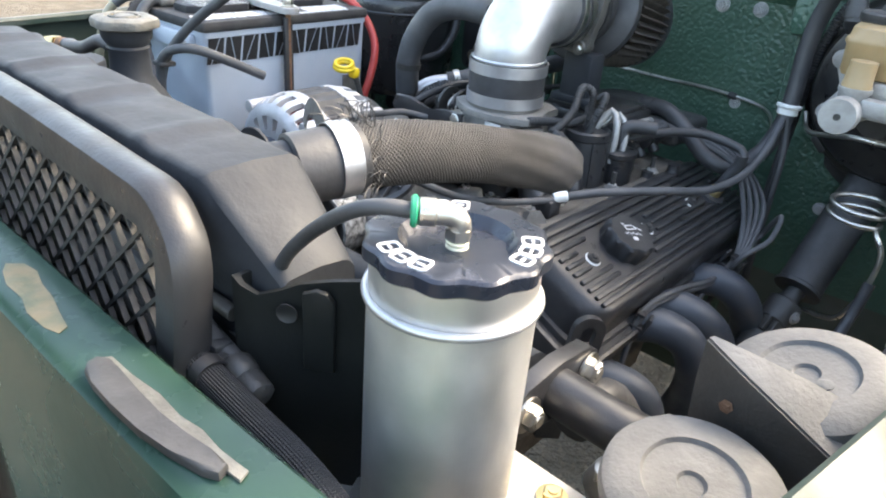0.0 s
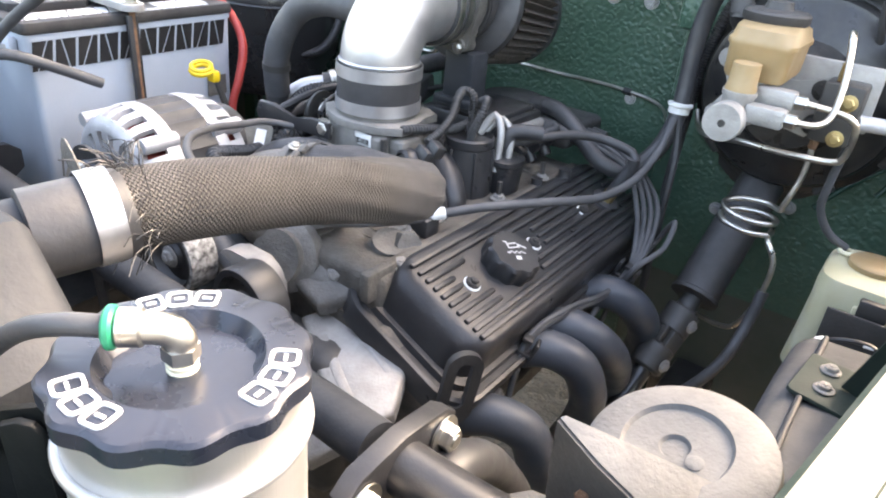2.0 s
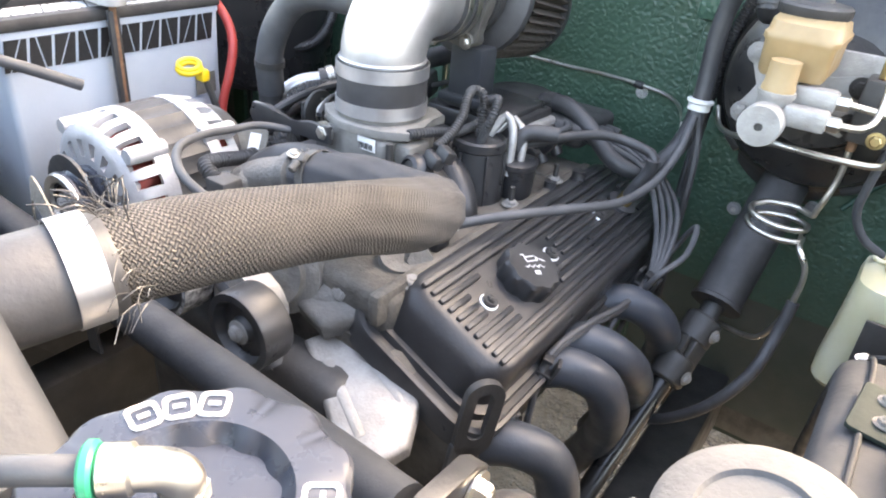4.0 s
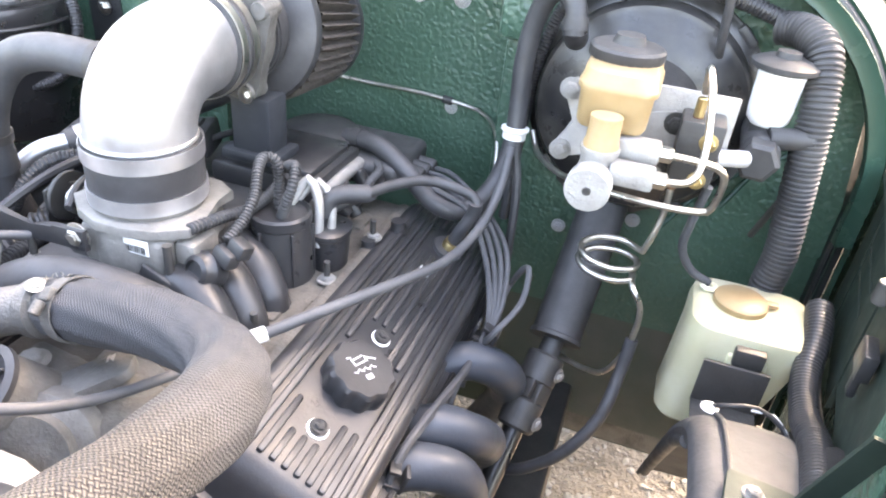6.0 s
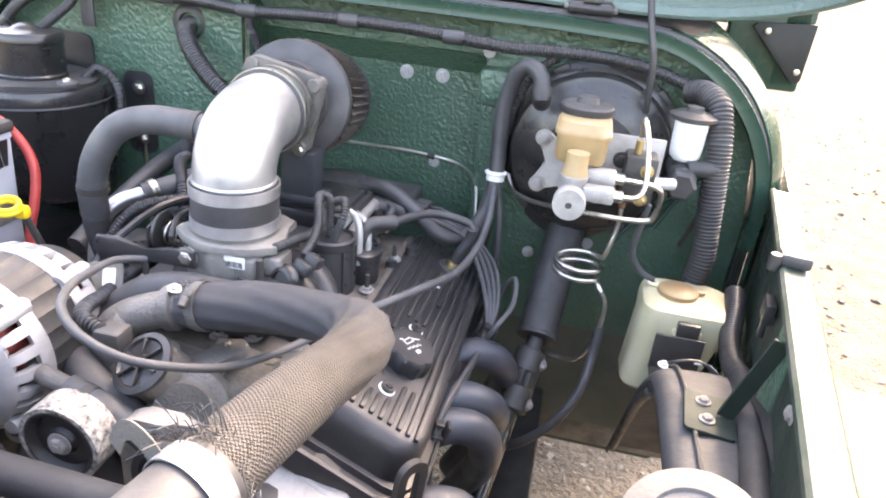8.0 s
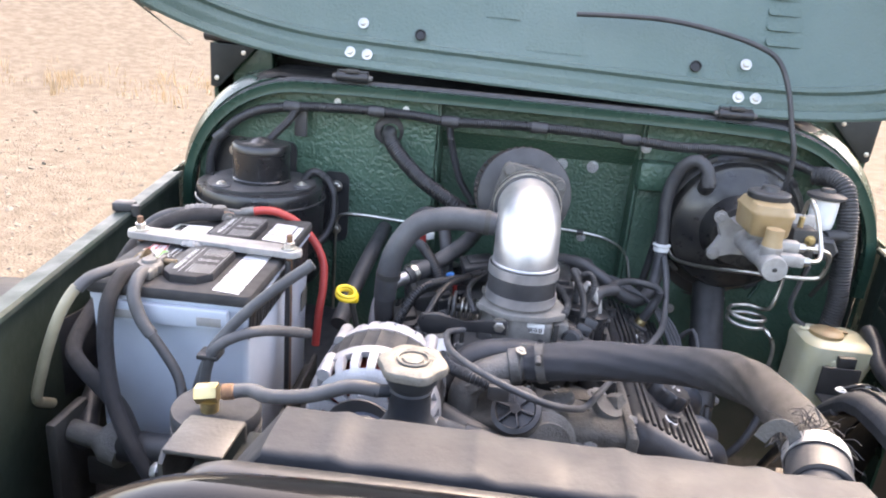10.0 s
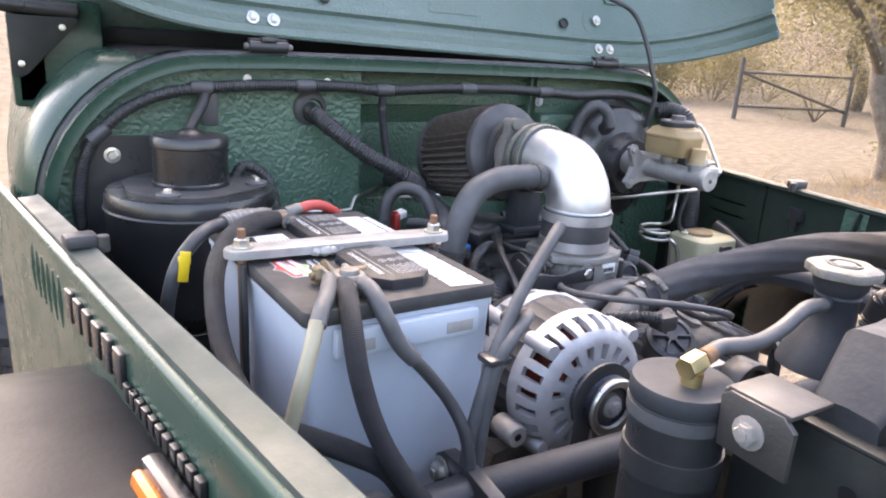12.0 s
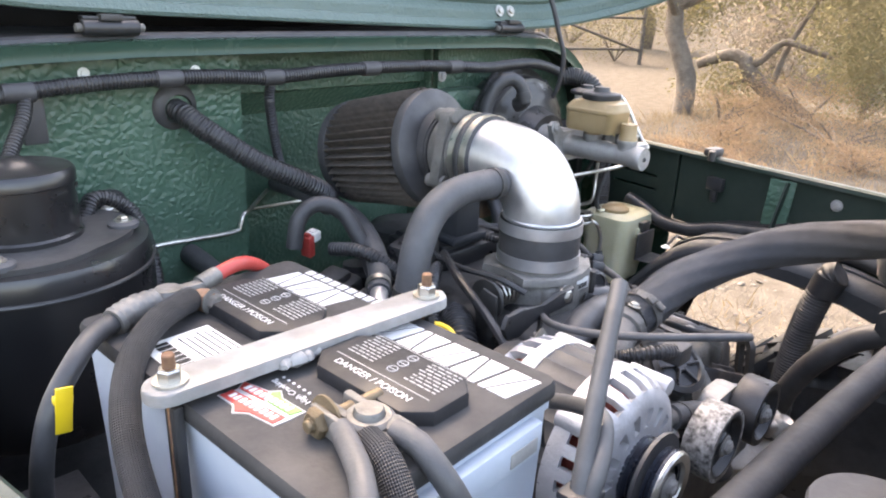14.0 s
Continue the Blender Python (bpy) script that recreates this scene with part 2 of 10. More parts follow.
LEAD = mat("dirty_lead", (0.20, 0.195, 0.185), (0.10, 0.095, 0.088), rough=0.55, metal=0.5, scale=60, bump=0.0006, bscale=350, dust=0.2, dustc=(0.26, 0.25, 0.23))
BRASS_DULL = mat("tarnished_brass", (0.22, 0.165, 0.10), (0.14, 0.11, 0.075), rough=0.55, metal=0.7, scale=90, bump=0.0003, dust=0.1, dustc=GREY_SOIL)
CORRODED = mat("corroded_copper", (0.30, 0.16, 0.10), (0.17, 0.12, 0.09), rough=0.6, metal=0.5, scale=90, bump=0.0007, bscale=350, dust=0.15)
STRAP = mat("milky_plastic_strap", (0.20, 0.197, 0.194), (0.31, 0.306, 0.30), rough=0.46, scale=34, bump=0.0003, bscale=120, dust=0.16, trans=0.2)
YELLOWED = mat("yellowed_white_plastic", (0.47, 0.44, 0.28), (0.54, 0.51, 0.37), rough=0.45, scale=14, dust=0.10, trans=0.3)
AMBER_PLASTIC = mat("amber_reservoir_plastic", (0.30, 0.205, 0.100), (0.37, 0.265, 0.145), rough=0.45, scale=18, trans=0.3, dust=0.15)
CREAM = mat("cream_plastic", (0.66, 0.60, 0.40), (0.70, 0.65, 0.48), rough=0.4, scale=18, trans=0.2)
RED = mat("red_rubber", (0.42, 0.050, 0.042), (0.34, 0.036, 0.030), rough=0.45, scale=30)
YELLOW = mat("yellow_plastic", (0.72, 0.50, 0.02), (0.62, 0.42, 0.02), rough=0.4, scale=30)
BLUE = mat("blue_plastic", (0.02, 0.20, 0.55), rough=0.4)
GREEN_CLIP = mat("bright_green_collet", (0.01, 0.26, 0.13), rough=0.35)
GREEN_LEAF = mat("light_green_print", (0.16, 0.36, 0.09), rough=0.45)
ORANGE = mat("orange_lens", (0.80, 0.20, 0.02), rough=0.2)
COPPER = mat("copper_windings", (0.26, 0.045, 0.035), (0.12, 0.026, 0.020), rough=0.4, metal=0.5)
TAN_TUBE = mat("clear_yellowed_tube", (0.29, 0.26, 0.18), (0.23, 0.205, 0.14), rough=0.38, scale=30)
PRIMER = mat("worn_tan_primer", (0.20, 0.165, 0.095), (0.085, 0.105, 0.065), rough=0.6, scale=55, bump=0.0002, dust=0.1)
SPECKLED = mat("chalky_speckled_pulley", (0.42, 0.41, 0.39), (0.030, 0.029, 0.028), rough=0.6, metal=0.2, scale=150, bump=0.0003, dust=0.1)
FILTER = mat("oiled_filter_gauze", (0.050, 0.042, 0.037), (0.078, 0.064, 0.055), rough=0.85, scale=90, bump=0.0006, bscale=900)
DIRT = mat("dry_dirt", (0.094, 0.083, 0.068), (0.138, 0.123, 0.102), rough=0.95, scale=7.0, bump=0.026, bscale=55, rvar=0.03, spec=0.1)
STONE = mat("pale_stone", (0.120, 0.107, 0.090), (0.185, 0.165, 0.140), rough=0.9, scale=14)
BARK = mat("oak_bark", (0.145, 0.122, 0.098), (0.085, 0.070, 0.056), rough=0.9, scale=9, bump=0.02, bscale=30)
LEAF = leaf_mat("dusty_oak_leaves", (0.150, 0.142, 0.080), (0.235, 0.205, 0.125))
LEAF_GREY = leaf_mat("grey_twiggy_leaves", (0.235, 0.205, 0.165), (0.30, 0.26, 0.21))
LEAF_OLIVE = leaf_mat("olive_leaves", (0.20, 0.185, 0.070), (0.265, 0.225, 0.105))
LEAF_DRY = leaf_mat("dry_brush", (0.30, 0.215, 0.135), (0.22, 0.155, 0.105))
STRAW = leaf_mat("dry_grass", (0.19, 0.150, 0.098), (0.25, 0.20, 0.135))


# ---- mesh building ----
def thing(name, at, label, category, group="", kind=""):
    e = new(name)
    e.empty_display_size = 0.02
    e.location = at
    return tagged(e, label, category, group, kind)


def mesh_of(bm, name, material, sharp=38):
    bmesh.ops.recalc_face_normals(bm, faces=bm.faces[:])
    limit = radians(sharp)
    for e in bm.edges:
        e.smooth = len(e.link_faces) == 2 and e.calc_face_angle(4) < limit
    for f in bm.faces:
        f.smooth = True
    me = bpy.data.meshes.new(name)
    bm.to_mesh(me)
    bm.free()
    me.materials.append(material)
    return me


def part(name, bm, material, parent=None, label="", sharp=38):
    ob = new(name, mesh_of(bm, name, material, sharp))
    if parent is not None:
        ob.parent = parent
        base = Matrix.Translation(parent.location) if parent.parent is None else Matrix.Translation(parent.parent.location)
        ob.matrix_parent_inverse = base.inverted() if parent.parent is None else Matrix.Identity(4)
    return tagged(ob, label)


def solo(name, bm, material, label, category, group="", kind="", sharp=38):
    return tagged(new(name, mesh_of(bm, name, material, sharp)), label, category, group, kind)


def turned(d):
    """Rotation that takes z to the direction d."""
    return Vector(d).normalized().to_track_quat("Z", "Y").to_matrix().to_4x4()


def box(bm, c, s, m=None, bev=0.002, seg=2):
    """A bevelled box of size s with its middle at c, in the frame m."""
    m = m or Matrix.Identity(4)
    r = bmesh.ops.create_cube(bm, size=1.0, matrix=m @ Matrix.Translation(c) @ Matrix.Diagonal((s[0], s[1], s[2], 1)))
    if bev:
        edges = list({e for v in r["verts"] for e in v.link_edges})
        bmesh.ops.bevel(bm, geom=edges, offset=bev, segments=seg, affect="EDGES", profile=0.5)


def lathe(bm, at, axis, profile, n=32, wob=None):
    """A turned body: profile of (radius, height along the axis)."""
    m = Matrix.Translation(at) @ turned(axis)
    uv = bm.loops.layers.uv.verify()
    rings = []
    for r, h in profile:
        if r <= 1e-6:
            rings.append([bm.verts.new(m @ Vector((0, 0, h)))])
        else:
            k = [r * (1 + (wob(2 * math.pi * i / n, h) if wob else 0)) for i in range(n)]
            rings.append([bm.verts.new(m @ Vector((k[i] * math.cos(2 * math.pi * i / n), k[i] * math.sin(2 * math.pi * i / n), h))) for i in range(n)])
    run = 0.0
    for (pa, pb, a, b) in zip(profile, profile[1:], rings, rings[1:]):
        step = math.hypot(pb[0] - pa[0], pb[1] - pa[1])
        for i in range(n):
            j = (i + 1) % n
            va = [a[i], a[j]] if len(a) > 1 else [a[0]]
            vb = [b[j], b[i]] if len(b) > 1 else [b[0]]
            if len(va) + len(vb) < 3:
                continue
            f = bm.faces.new(va + vb)
            for lp in f.loops:
                low = lp.vert in a
                lp[uv].uv = (run if low else run + step, (i + (1 if lp.vert in (a[j % len(a)], b[j % len(b)]) else 0)) * 2 * math.pi * pa[0] / n)
        run += step


def rod(bm, a, b, r, r2=None, n=16, bev=0.0):
    a, b = Vector(a), Vector(b)
    h = (b - a).length
    r2 = r if r2 is None else r2
    prof = [(0, 0), (r - bev, 0), (r, bev), (r2, h - bev), (r2 - bev, h), (0, h)] if bev else [(0, 0), (r, 0), (r2, h), (0, h)]
    lathe(bm, a, b - a, prof, n)


def ring(bm, at, axis, R, r, n=32, k=8):
    m = Matrix.Translation(at) @ turned(axis)
    vs = [[bm.verts.new(m @ Vector(((R + r * math.cos(2 * math.pi * j / k)) * math.cos(2 * math.pi * i / n), (R + r * math.cos(2 * math.pi * j / k)) * math.sin(2 * math.pi * i / n), r * math.sin(2 * math.pi * j / k)))) for j in range(k)] for i in range(n)]
    for i in range(n):
        for j in range(k):
            bm.faces.new((vs[i][j], vs[(i + 1) % n][j], vs[(i + 1) % n][(j + 1) % k], vs[i][(j + 1) % k]))


def spline(pts, step):
    pts = [Vector(p) for p in pts]
    p = [pts[0] * 2 - pts[1]] + pts + [pts[-1] * 2 - pts[-2]]
    out = []
    for i in range(1, len(p) - 2):
        n = max(2, int((p[i + 1] - p[i]).length / step))
        for k in range(n):
            t = k / n
            out.append(0.5 * (2 * p[i] + (p[i + 1] - p[i - 1]) * t + (2 * p[i - 1] - 5 * p[i] + 4 * p[i + 1] - p[i + 2]) * t * t + (3 * p[i] - p[i - 1] - 3 * p[i + 1] + p[i + 2]) * t ** 3))
    return out + [pts[-1]]


def sweep(bm, way, section, closed=True):
    """Carry a closed section of (right, up) points along the line way; section may be a function of the run."""
    uv = bm.loops.layers.uv.verify()
    tang = [(way[min(i + 1, len(way) - 1)] - way[max(i - 1, 0)]).normalized() for i in range(len(way))]
    up = Vector((0, 0, 1)) if abs(tang[0].z) < 0.9 else Vector((0, 1, 0))
    rows, run, runs = [], 0.0, []
    for i, c in enumerate(way):
        t = tang[i]
        right = t.cross(up).normalized()
        up = right.cross(t).normalized()
        if i:
            run += (way[i] - way[i - 1]).length
        runs.append(run)
        sec = section(run) if callable(section) else section
        rows.append([bm.verts.new(c + right * a + up * b) for a, b in sec])
    n = len(rows[0])
    per = [0.0]
    sec = section(0.0) if callable(section) else section
    for j in range(n):
        per.append(per[-1] + math.dist(sec[j], sec[(j + 1) % n]))
    for i in range(len(rows) - 1):
        for j in range(n):
            f = bm.faces.new((rows[i][j], rows[i + 1][j], rows[i + 1][(j + 1) % n], rows[i][(j + 1) % n]))
            for lp, q in zip(f.loops, ((runs[i], per[j]), (runs[i + 1], per[j]), (runs[i + 1], per[j + 1]), (runs[i], per[j + 1]))):
                lp[uv].uv = q
    bm.faces.new(rows[0][::-1])
    bm.faces.new(rows[-1])


def circle(r, n):
    return [(r * math.cos(2 * math.pi * i / n), r * math.sin(2 * math.pi * i / n)) for i in range(n)]


def tube(bm, pts, r, n=10, step=0.008, r2=None, wave=0.0, pitch=0.005):
    """A hose through the points; with wave it is ribbed like conduit."""
    if wave:
        step = pitch / 4
    way = spline(pts, step)
    total = sum((b - a).length for a, b in zip(way, way[1:]))

    def sec(s):
        k = r if r2 is None else r + (r2 - r) * s / total
        return circle(k + (wave * (1 if math.sin(2 * math.pi * s / pitch) > 0 else -1) if wave else 0), n)
    sweep(bm, way, sec)


def prism(bm, outline, h, m=None, bev=0.0, seg=2):
    """An outline of (x, y) in the frame m, raised by h along its z."""
    m = m or Matrix.Identity(4)
    lo = [bm.verts.new(m @ Vector((x, y, 0))) for x, y in outline]
    hi = [bm.verts.new(m @ Vector((x, y, h))) for x, y in outline]
    n = len(outline)
    top = bm.faces.new(hi)
    bm.faces.new(lo[::-1])
    for i in range(n):
        bm.faces.new((lo[i], lo[(i + 1) % n], hi[(i + 1) % n], hi[i]))
    if bev:
        bmesh.ops.bevel(bm, geom=list(top.edges), offset=bev, segments=seg, affect="EDGES", profile=0.5)


def rounded(w, h, r, k=5, cx=0.0, cy=0.0):
    out = []
    for sx, sy, a0 in ((1, 1, 0), (-1, 1, 90), (-1, -1, 180), (1, -1, 270)):
        for i in range(k + 1):
            a = radians(a0 + 90 * i / k)
            out.append((cx + sx * (w / 2 - r) + r * math.cos(a), cy + sy * (h / 2 - r) + r * math.sin(a)))
    return out


def hose(name, pts, r, material, label, category="hose", group="", **kw):
    bm = bmesh.new()
    tube(bm, pts, r, **kw)
    return solo(name, bm, material, label, category, group)


BOLTS = {}


def bolt(parent, at, axis, r=0.006, material=None, name="bolt", washer=True, h=0.7):
    """A hexagon-headed bolt on its washer; all of one metal share a mesh."""
    material = material or ZINC
    key = (material.name, washer, h)
    if key not in BOLTS:
        bm = bmesh.new()
        if washer:
            lathe(bm, (0, 0, -0.05), (0, 0, 1), [(0, 0), (1.5, 0), (1.5, 0.18), (1.0, 0.25), (0, 0.25)], 14)
        lathe(bm, (0, 0, 0.1), (0, 0, 1), [(0, 0), (1.0, 0), (1.0, h * 0.8), (0.8, h), (0, h)], 6)
        lathe(bm, (0, 0, 0.1), (0, 0, 1), [(0.5, h * 0.9), (0.5, h + 0.14), (0, h + 0.14)], 8)
        BOLTS[key] = mesh_of(bm, "bolt", material, 30)
    ob = new(name, BOLTS[key])
    if parent is not None:
        ob.parent = parent
        if parent.parent is None:
            ob.matrix_parent_inverse = Matrix.Translation(parent.location).inverted()
    ob.matrix_basis = Matrix.Translation(at) @ turned(axis) @ Matrix.Diagonal((r, r, r, 1))
    return ob


def band(bm, at, axis, r, w, t=0.0012, n=36):
    """A flat hose clamp round a pipe, its middle at the point."""
    lathe(bm, at, axis, [(r, -w / 2), (r + t, -w / 2), (r + t, w / 2), (r, w / 2), (r, -w / 2)], n)


# ---- ground and distance ----
def build_ground():
    bm = bmesh.new()
    radii = [0.0, 0.5, 1, 1.5, 2, 2.6, 3.3, 4.1, 5, 6.2, 7.6, 9.3, 11.5, 14, 17, 21, 26, 33, 42, 55, 75, 110, 180, 400, 1200, 3000]
    n = 96
    rows = []
    for r in radii:
        row = []
        for i in range(1 if r == 0 else n):
            a = 2 * math.pi * i / n
            x, y = r * math.cos(a), r * math.sin(a)
            z = 0.05 * noise.noise((x * 0.4, y * 0.4, 0)) * min(1, r / 3) + 0.012 * noise.noise((x * 2.5, y * 2.5, 3))
            bank = max(0.0, min(1.0, (r - 9) / 14)) * max(0.0, math.cos(a - radians(122)))
            z += 3.2 * bank ** 1.3
            hill = max(0.0, min(1.0, (r - 26) / 60)) * max(0.0, math.cos(a - radians(35)))
            z += 9.0 * hill
            row.append(bm.verts.new((x, y, z)))
        rows.append(row)
    for a, b in zip(rows, rows[1:]):
        for i in range(n):
            j = (i + 1) % n
            bm.faces.new((a[0], b[i], b[j]) if len(a) == 1 else (a[i], b[i], b[j], a[j]))
    heights = [[v.co.z for v in row] for row in rows]

    def ground_z(x, y):
        r, a = math.hypot(x, y), (math.atan2(y, x) / (2 * math.pi)) % 1.0 * n
        q = max(i for i in range(1, len(radii) - 1) if radii[i] <= r)
        f, i = (r - radii[q]) / (radii[q + 1] - radii[q]), int(a) % n
        near = heights[q][i] + (heights[q][(i + 1) % n] - heights[q][i]) * (a - int(a))
        far = heights[q + 1][i] + (heights[q + 1][(i + 1) % n] - heights[q + 1][i]) * (a - int(a))
        return near + (far - near) * f
    solo("ground", bm, DIRT, "pale dry dirt ground with loose gravel", "ground", kind="structure", sharp=80)
    rnd = random.Random(4)
    ball = bmesh.new()
    bmesh.ops.create_icosphere(ball, subdivisions=1, radius=1.0)
    ball.verts.index_update()
    unit, tris = [v.co.copy() for v in ball.verts], [[v.index for v in f.verts] for f in ball.faces]
    ball.free()
    bm = bmesh.new()
    for k in range(9000):
        side = rnd.random()
        if side < 0.55:
            x, y = 0.9 + 3.6 * rnd.random() ** 1.5, rnd.uniform(0.3, 7.5)
        elif side < 0.9:
            x, y = rnd.uniform(-5.0, -0.9), rnd.uniform(1.0, 8.0)
        else:
            x, y = rnd.uniform(0.1, 0.8), rnd.uniform(1.0, 1.8)
        s = rnd.choice((0.003, 0.004, 0.005, 0.006, 0.007, 0.009, 0.012, 0.019)) * rnd.uniform(0.7, 1.3) * (0.8 if 0 < x < 0.9 else 1.1)
        m = pose(x, y, ground_z(x, y) + s * 0.10, rnd.uniform(0, 40), rnd.uniform(0, 40), rnd.uniform(0, 360)) @ Matrix.Diagonal((s, s * rnd.uniform(0.6, 1), s * rnd.uniform(0.22, 0.45), 1))
        vs = [bm.verts.new(m @ (u + Vector((rnd.uniform(-1, 1), rnd.uniform(-1, 1), rnd.uniform(-1, 1))) * 0.22)) for u in unit]
        for t in tris:
            bm.faces.new([vs[q] for q in t])
    solo("gravel", bm, STONE, "scattered pale gravel stones on dirt", "gravel", kind="stuff", sharp=20)


def blades(bm, rnd, x, y, n, h, lean=0.5, w=0.006, z=0.0):
    for k in range(n):
        a, q = rnd.uniform(0, 6.28), rnd.uniform(0.4, 1.0) * h
        d = Vector((math.cos(a), math.sin(a), 0)) * rnd.uniform(0, lean) * q
        s = Vector((-math.sin(a), math.cos(a), 0)) * w * rnd.uniform(0.6, 1.4)
        o = Vector((x + rnd.uniform(-0.12, 0.12), y + rnd.uniform(-0.12, 0.12), z))
        p = [bm.verts.new(o - s), bm.verts.new(o + s), bm.verts.new(o + d * 0.5 + Vector((0, 0, q * 0.6)) + s * 0.7), bm.verts.new(o + d + Vector((0, 0, q)))]
        bm.faces.new(p[:3])
        bm.faces.new((p[0], p[2], p[3]))


def leaves(bm, rnd, centre, size, n, leaf=0.05):
    for k in range(n):
        v = Vector((rnd.gauss(0, 0.45), rnd.gauss(0, 0.45), rnd.gauss(0, 0.45)))
        p = Vector(centre) + Vector((v.x * size[0], v.y * size[1], v.z * size[2]))
        m = Matrix.Translation(p) @ Euler((rnd.uniform(0, 6), rnd.uniform(0, 6), rnd.uniform(0, 6))).to_matrix().to_4x4()
        s = leaf * rnd.uniform(0.6, 1.4)
        q = [bm.verts.new(m @ Vector(c)) for c in ((0, -s, 0), (s * 0.5, 0, s * 0.15), (0, s, 0), (-s * 0.5, 0, s * 0.15))]
        bm.faces.new(q)


def tree(at, height, lean, seed, label, spread=1.0, dense=1.0, leafy=None):
    rnd = random.Random(seed)
    root = thing("oak_tree", at, label, "tree", "oaks by the road")
    at = Vector(at)
    bm, crown = bmesh.new(), bmesh.new()
    top = at + Vector((lean[0], lean[1], height * 0.45))
    bend = 0.020 * height * rnd.uniform(0.6, 1.2)
    tube(bm, [at - Vector((0, 0, 0.2)), at + Vector((lean[0] * 0.25 + bend, lean[1] * 0.25 - bend, height * 0.10)), at + Vector((lean[0] * 0.6 - bend, lean[1] * 0.4 + bend, height * 0.22)), at + Vector((lean[0] * 0.9 + bend, lean[1] * 0.8, height * 0.34)), top], 0.030 * height, n=12, step=0.2, r2=0.020 * height)
    part("trunk", bm, BARK, root)
    for k in range(9):
        a = 2 * math.pi * k / 9 + rnd.uniform(-0.3, 0.3)
        start = at.lerp(top, rnd.uniform(0.45, 1.0))
        reach = height * rnd.uniform(0.3, 0.5) * spread
        end = start + Vector((math.cos(a) * reach, math.sin(a) * reach, height * rnd.uniform(0.1, 0.45)))
        mid = start.lerp(end, 0.5) + Vector((rnd.uniform(-0.3, 0.3), rnd.uniform(-0.3, 0.3), rnd.uniform(-0.1, 0.35)))
        bm = bmesh.new()
        tube(bm, [start, mid, end], 0.014 * height, n=8, step=0.25, r2=0.004 * height)
        part("limb", bm, BARK, root)
        for c in (mid, mid.lerp(end, 0.5), end, end + Vector((rnd.uniform(-0.6, 0.6), rnd.uniform(-0.6, 0.6), rnd.uniform(-0.6, 0.3)))):
            leaves(crown, rnd, c, (height * 0.17 * spread, height * 0.17 * spread, height * 0.12), int(430 * dense), 0.0075 * height)
    part("crown", crown, leafy or LEAF, root)


def bush(at, size, seed, material, label, n=700, leaf=0.04):
    rnd = random.Random(seed)
    root = thing("bush", at, label, "bush", "roadside brush")
    bm, tw = bmesh.new(), bmesh.new()
    for k in range(7):
        c = Vector(at) + Vector((rnd.uniform(-0.5, 0.5) * size[0], rnd.uniform(-0.5, 0.5) * size[1], rnd.uniform(0.25, 0.9) * size[2]))
        leaves(bm, rnd, c, (size[0] * 0.4, size[1] * 0.4, size[2] * 0.35), n // 7, leaf)
        tube(tw, [Vector(at), Vector(at).lerp(c, 0.5) + Vector((0.05, 0, 0.03)), c + Vector((0, 0, 0.1 * size[2]))], 0.018, n=5, step=0.15, r2=0.005)
    part("stem", tw, BARK, root)
    part("foliage", bm, material, root)


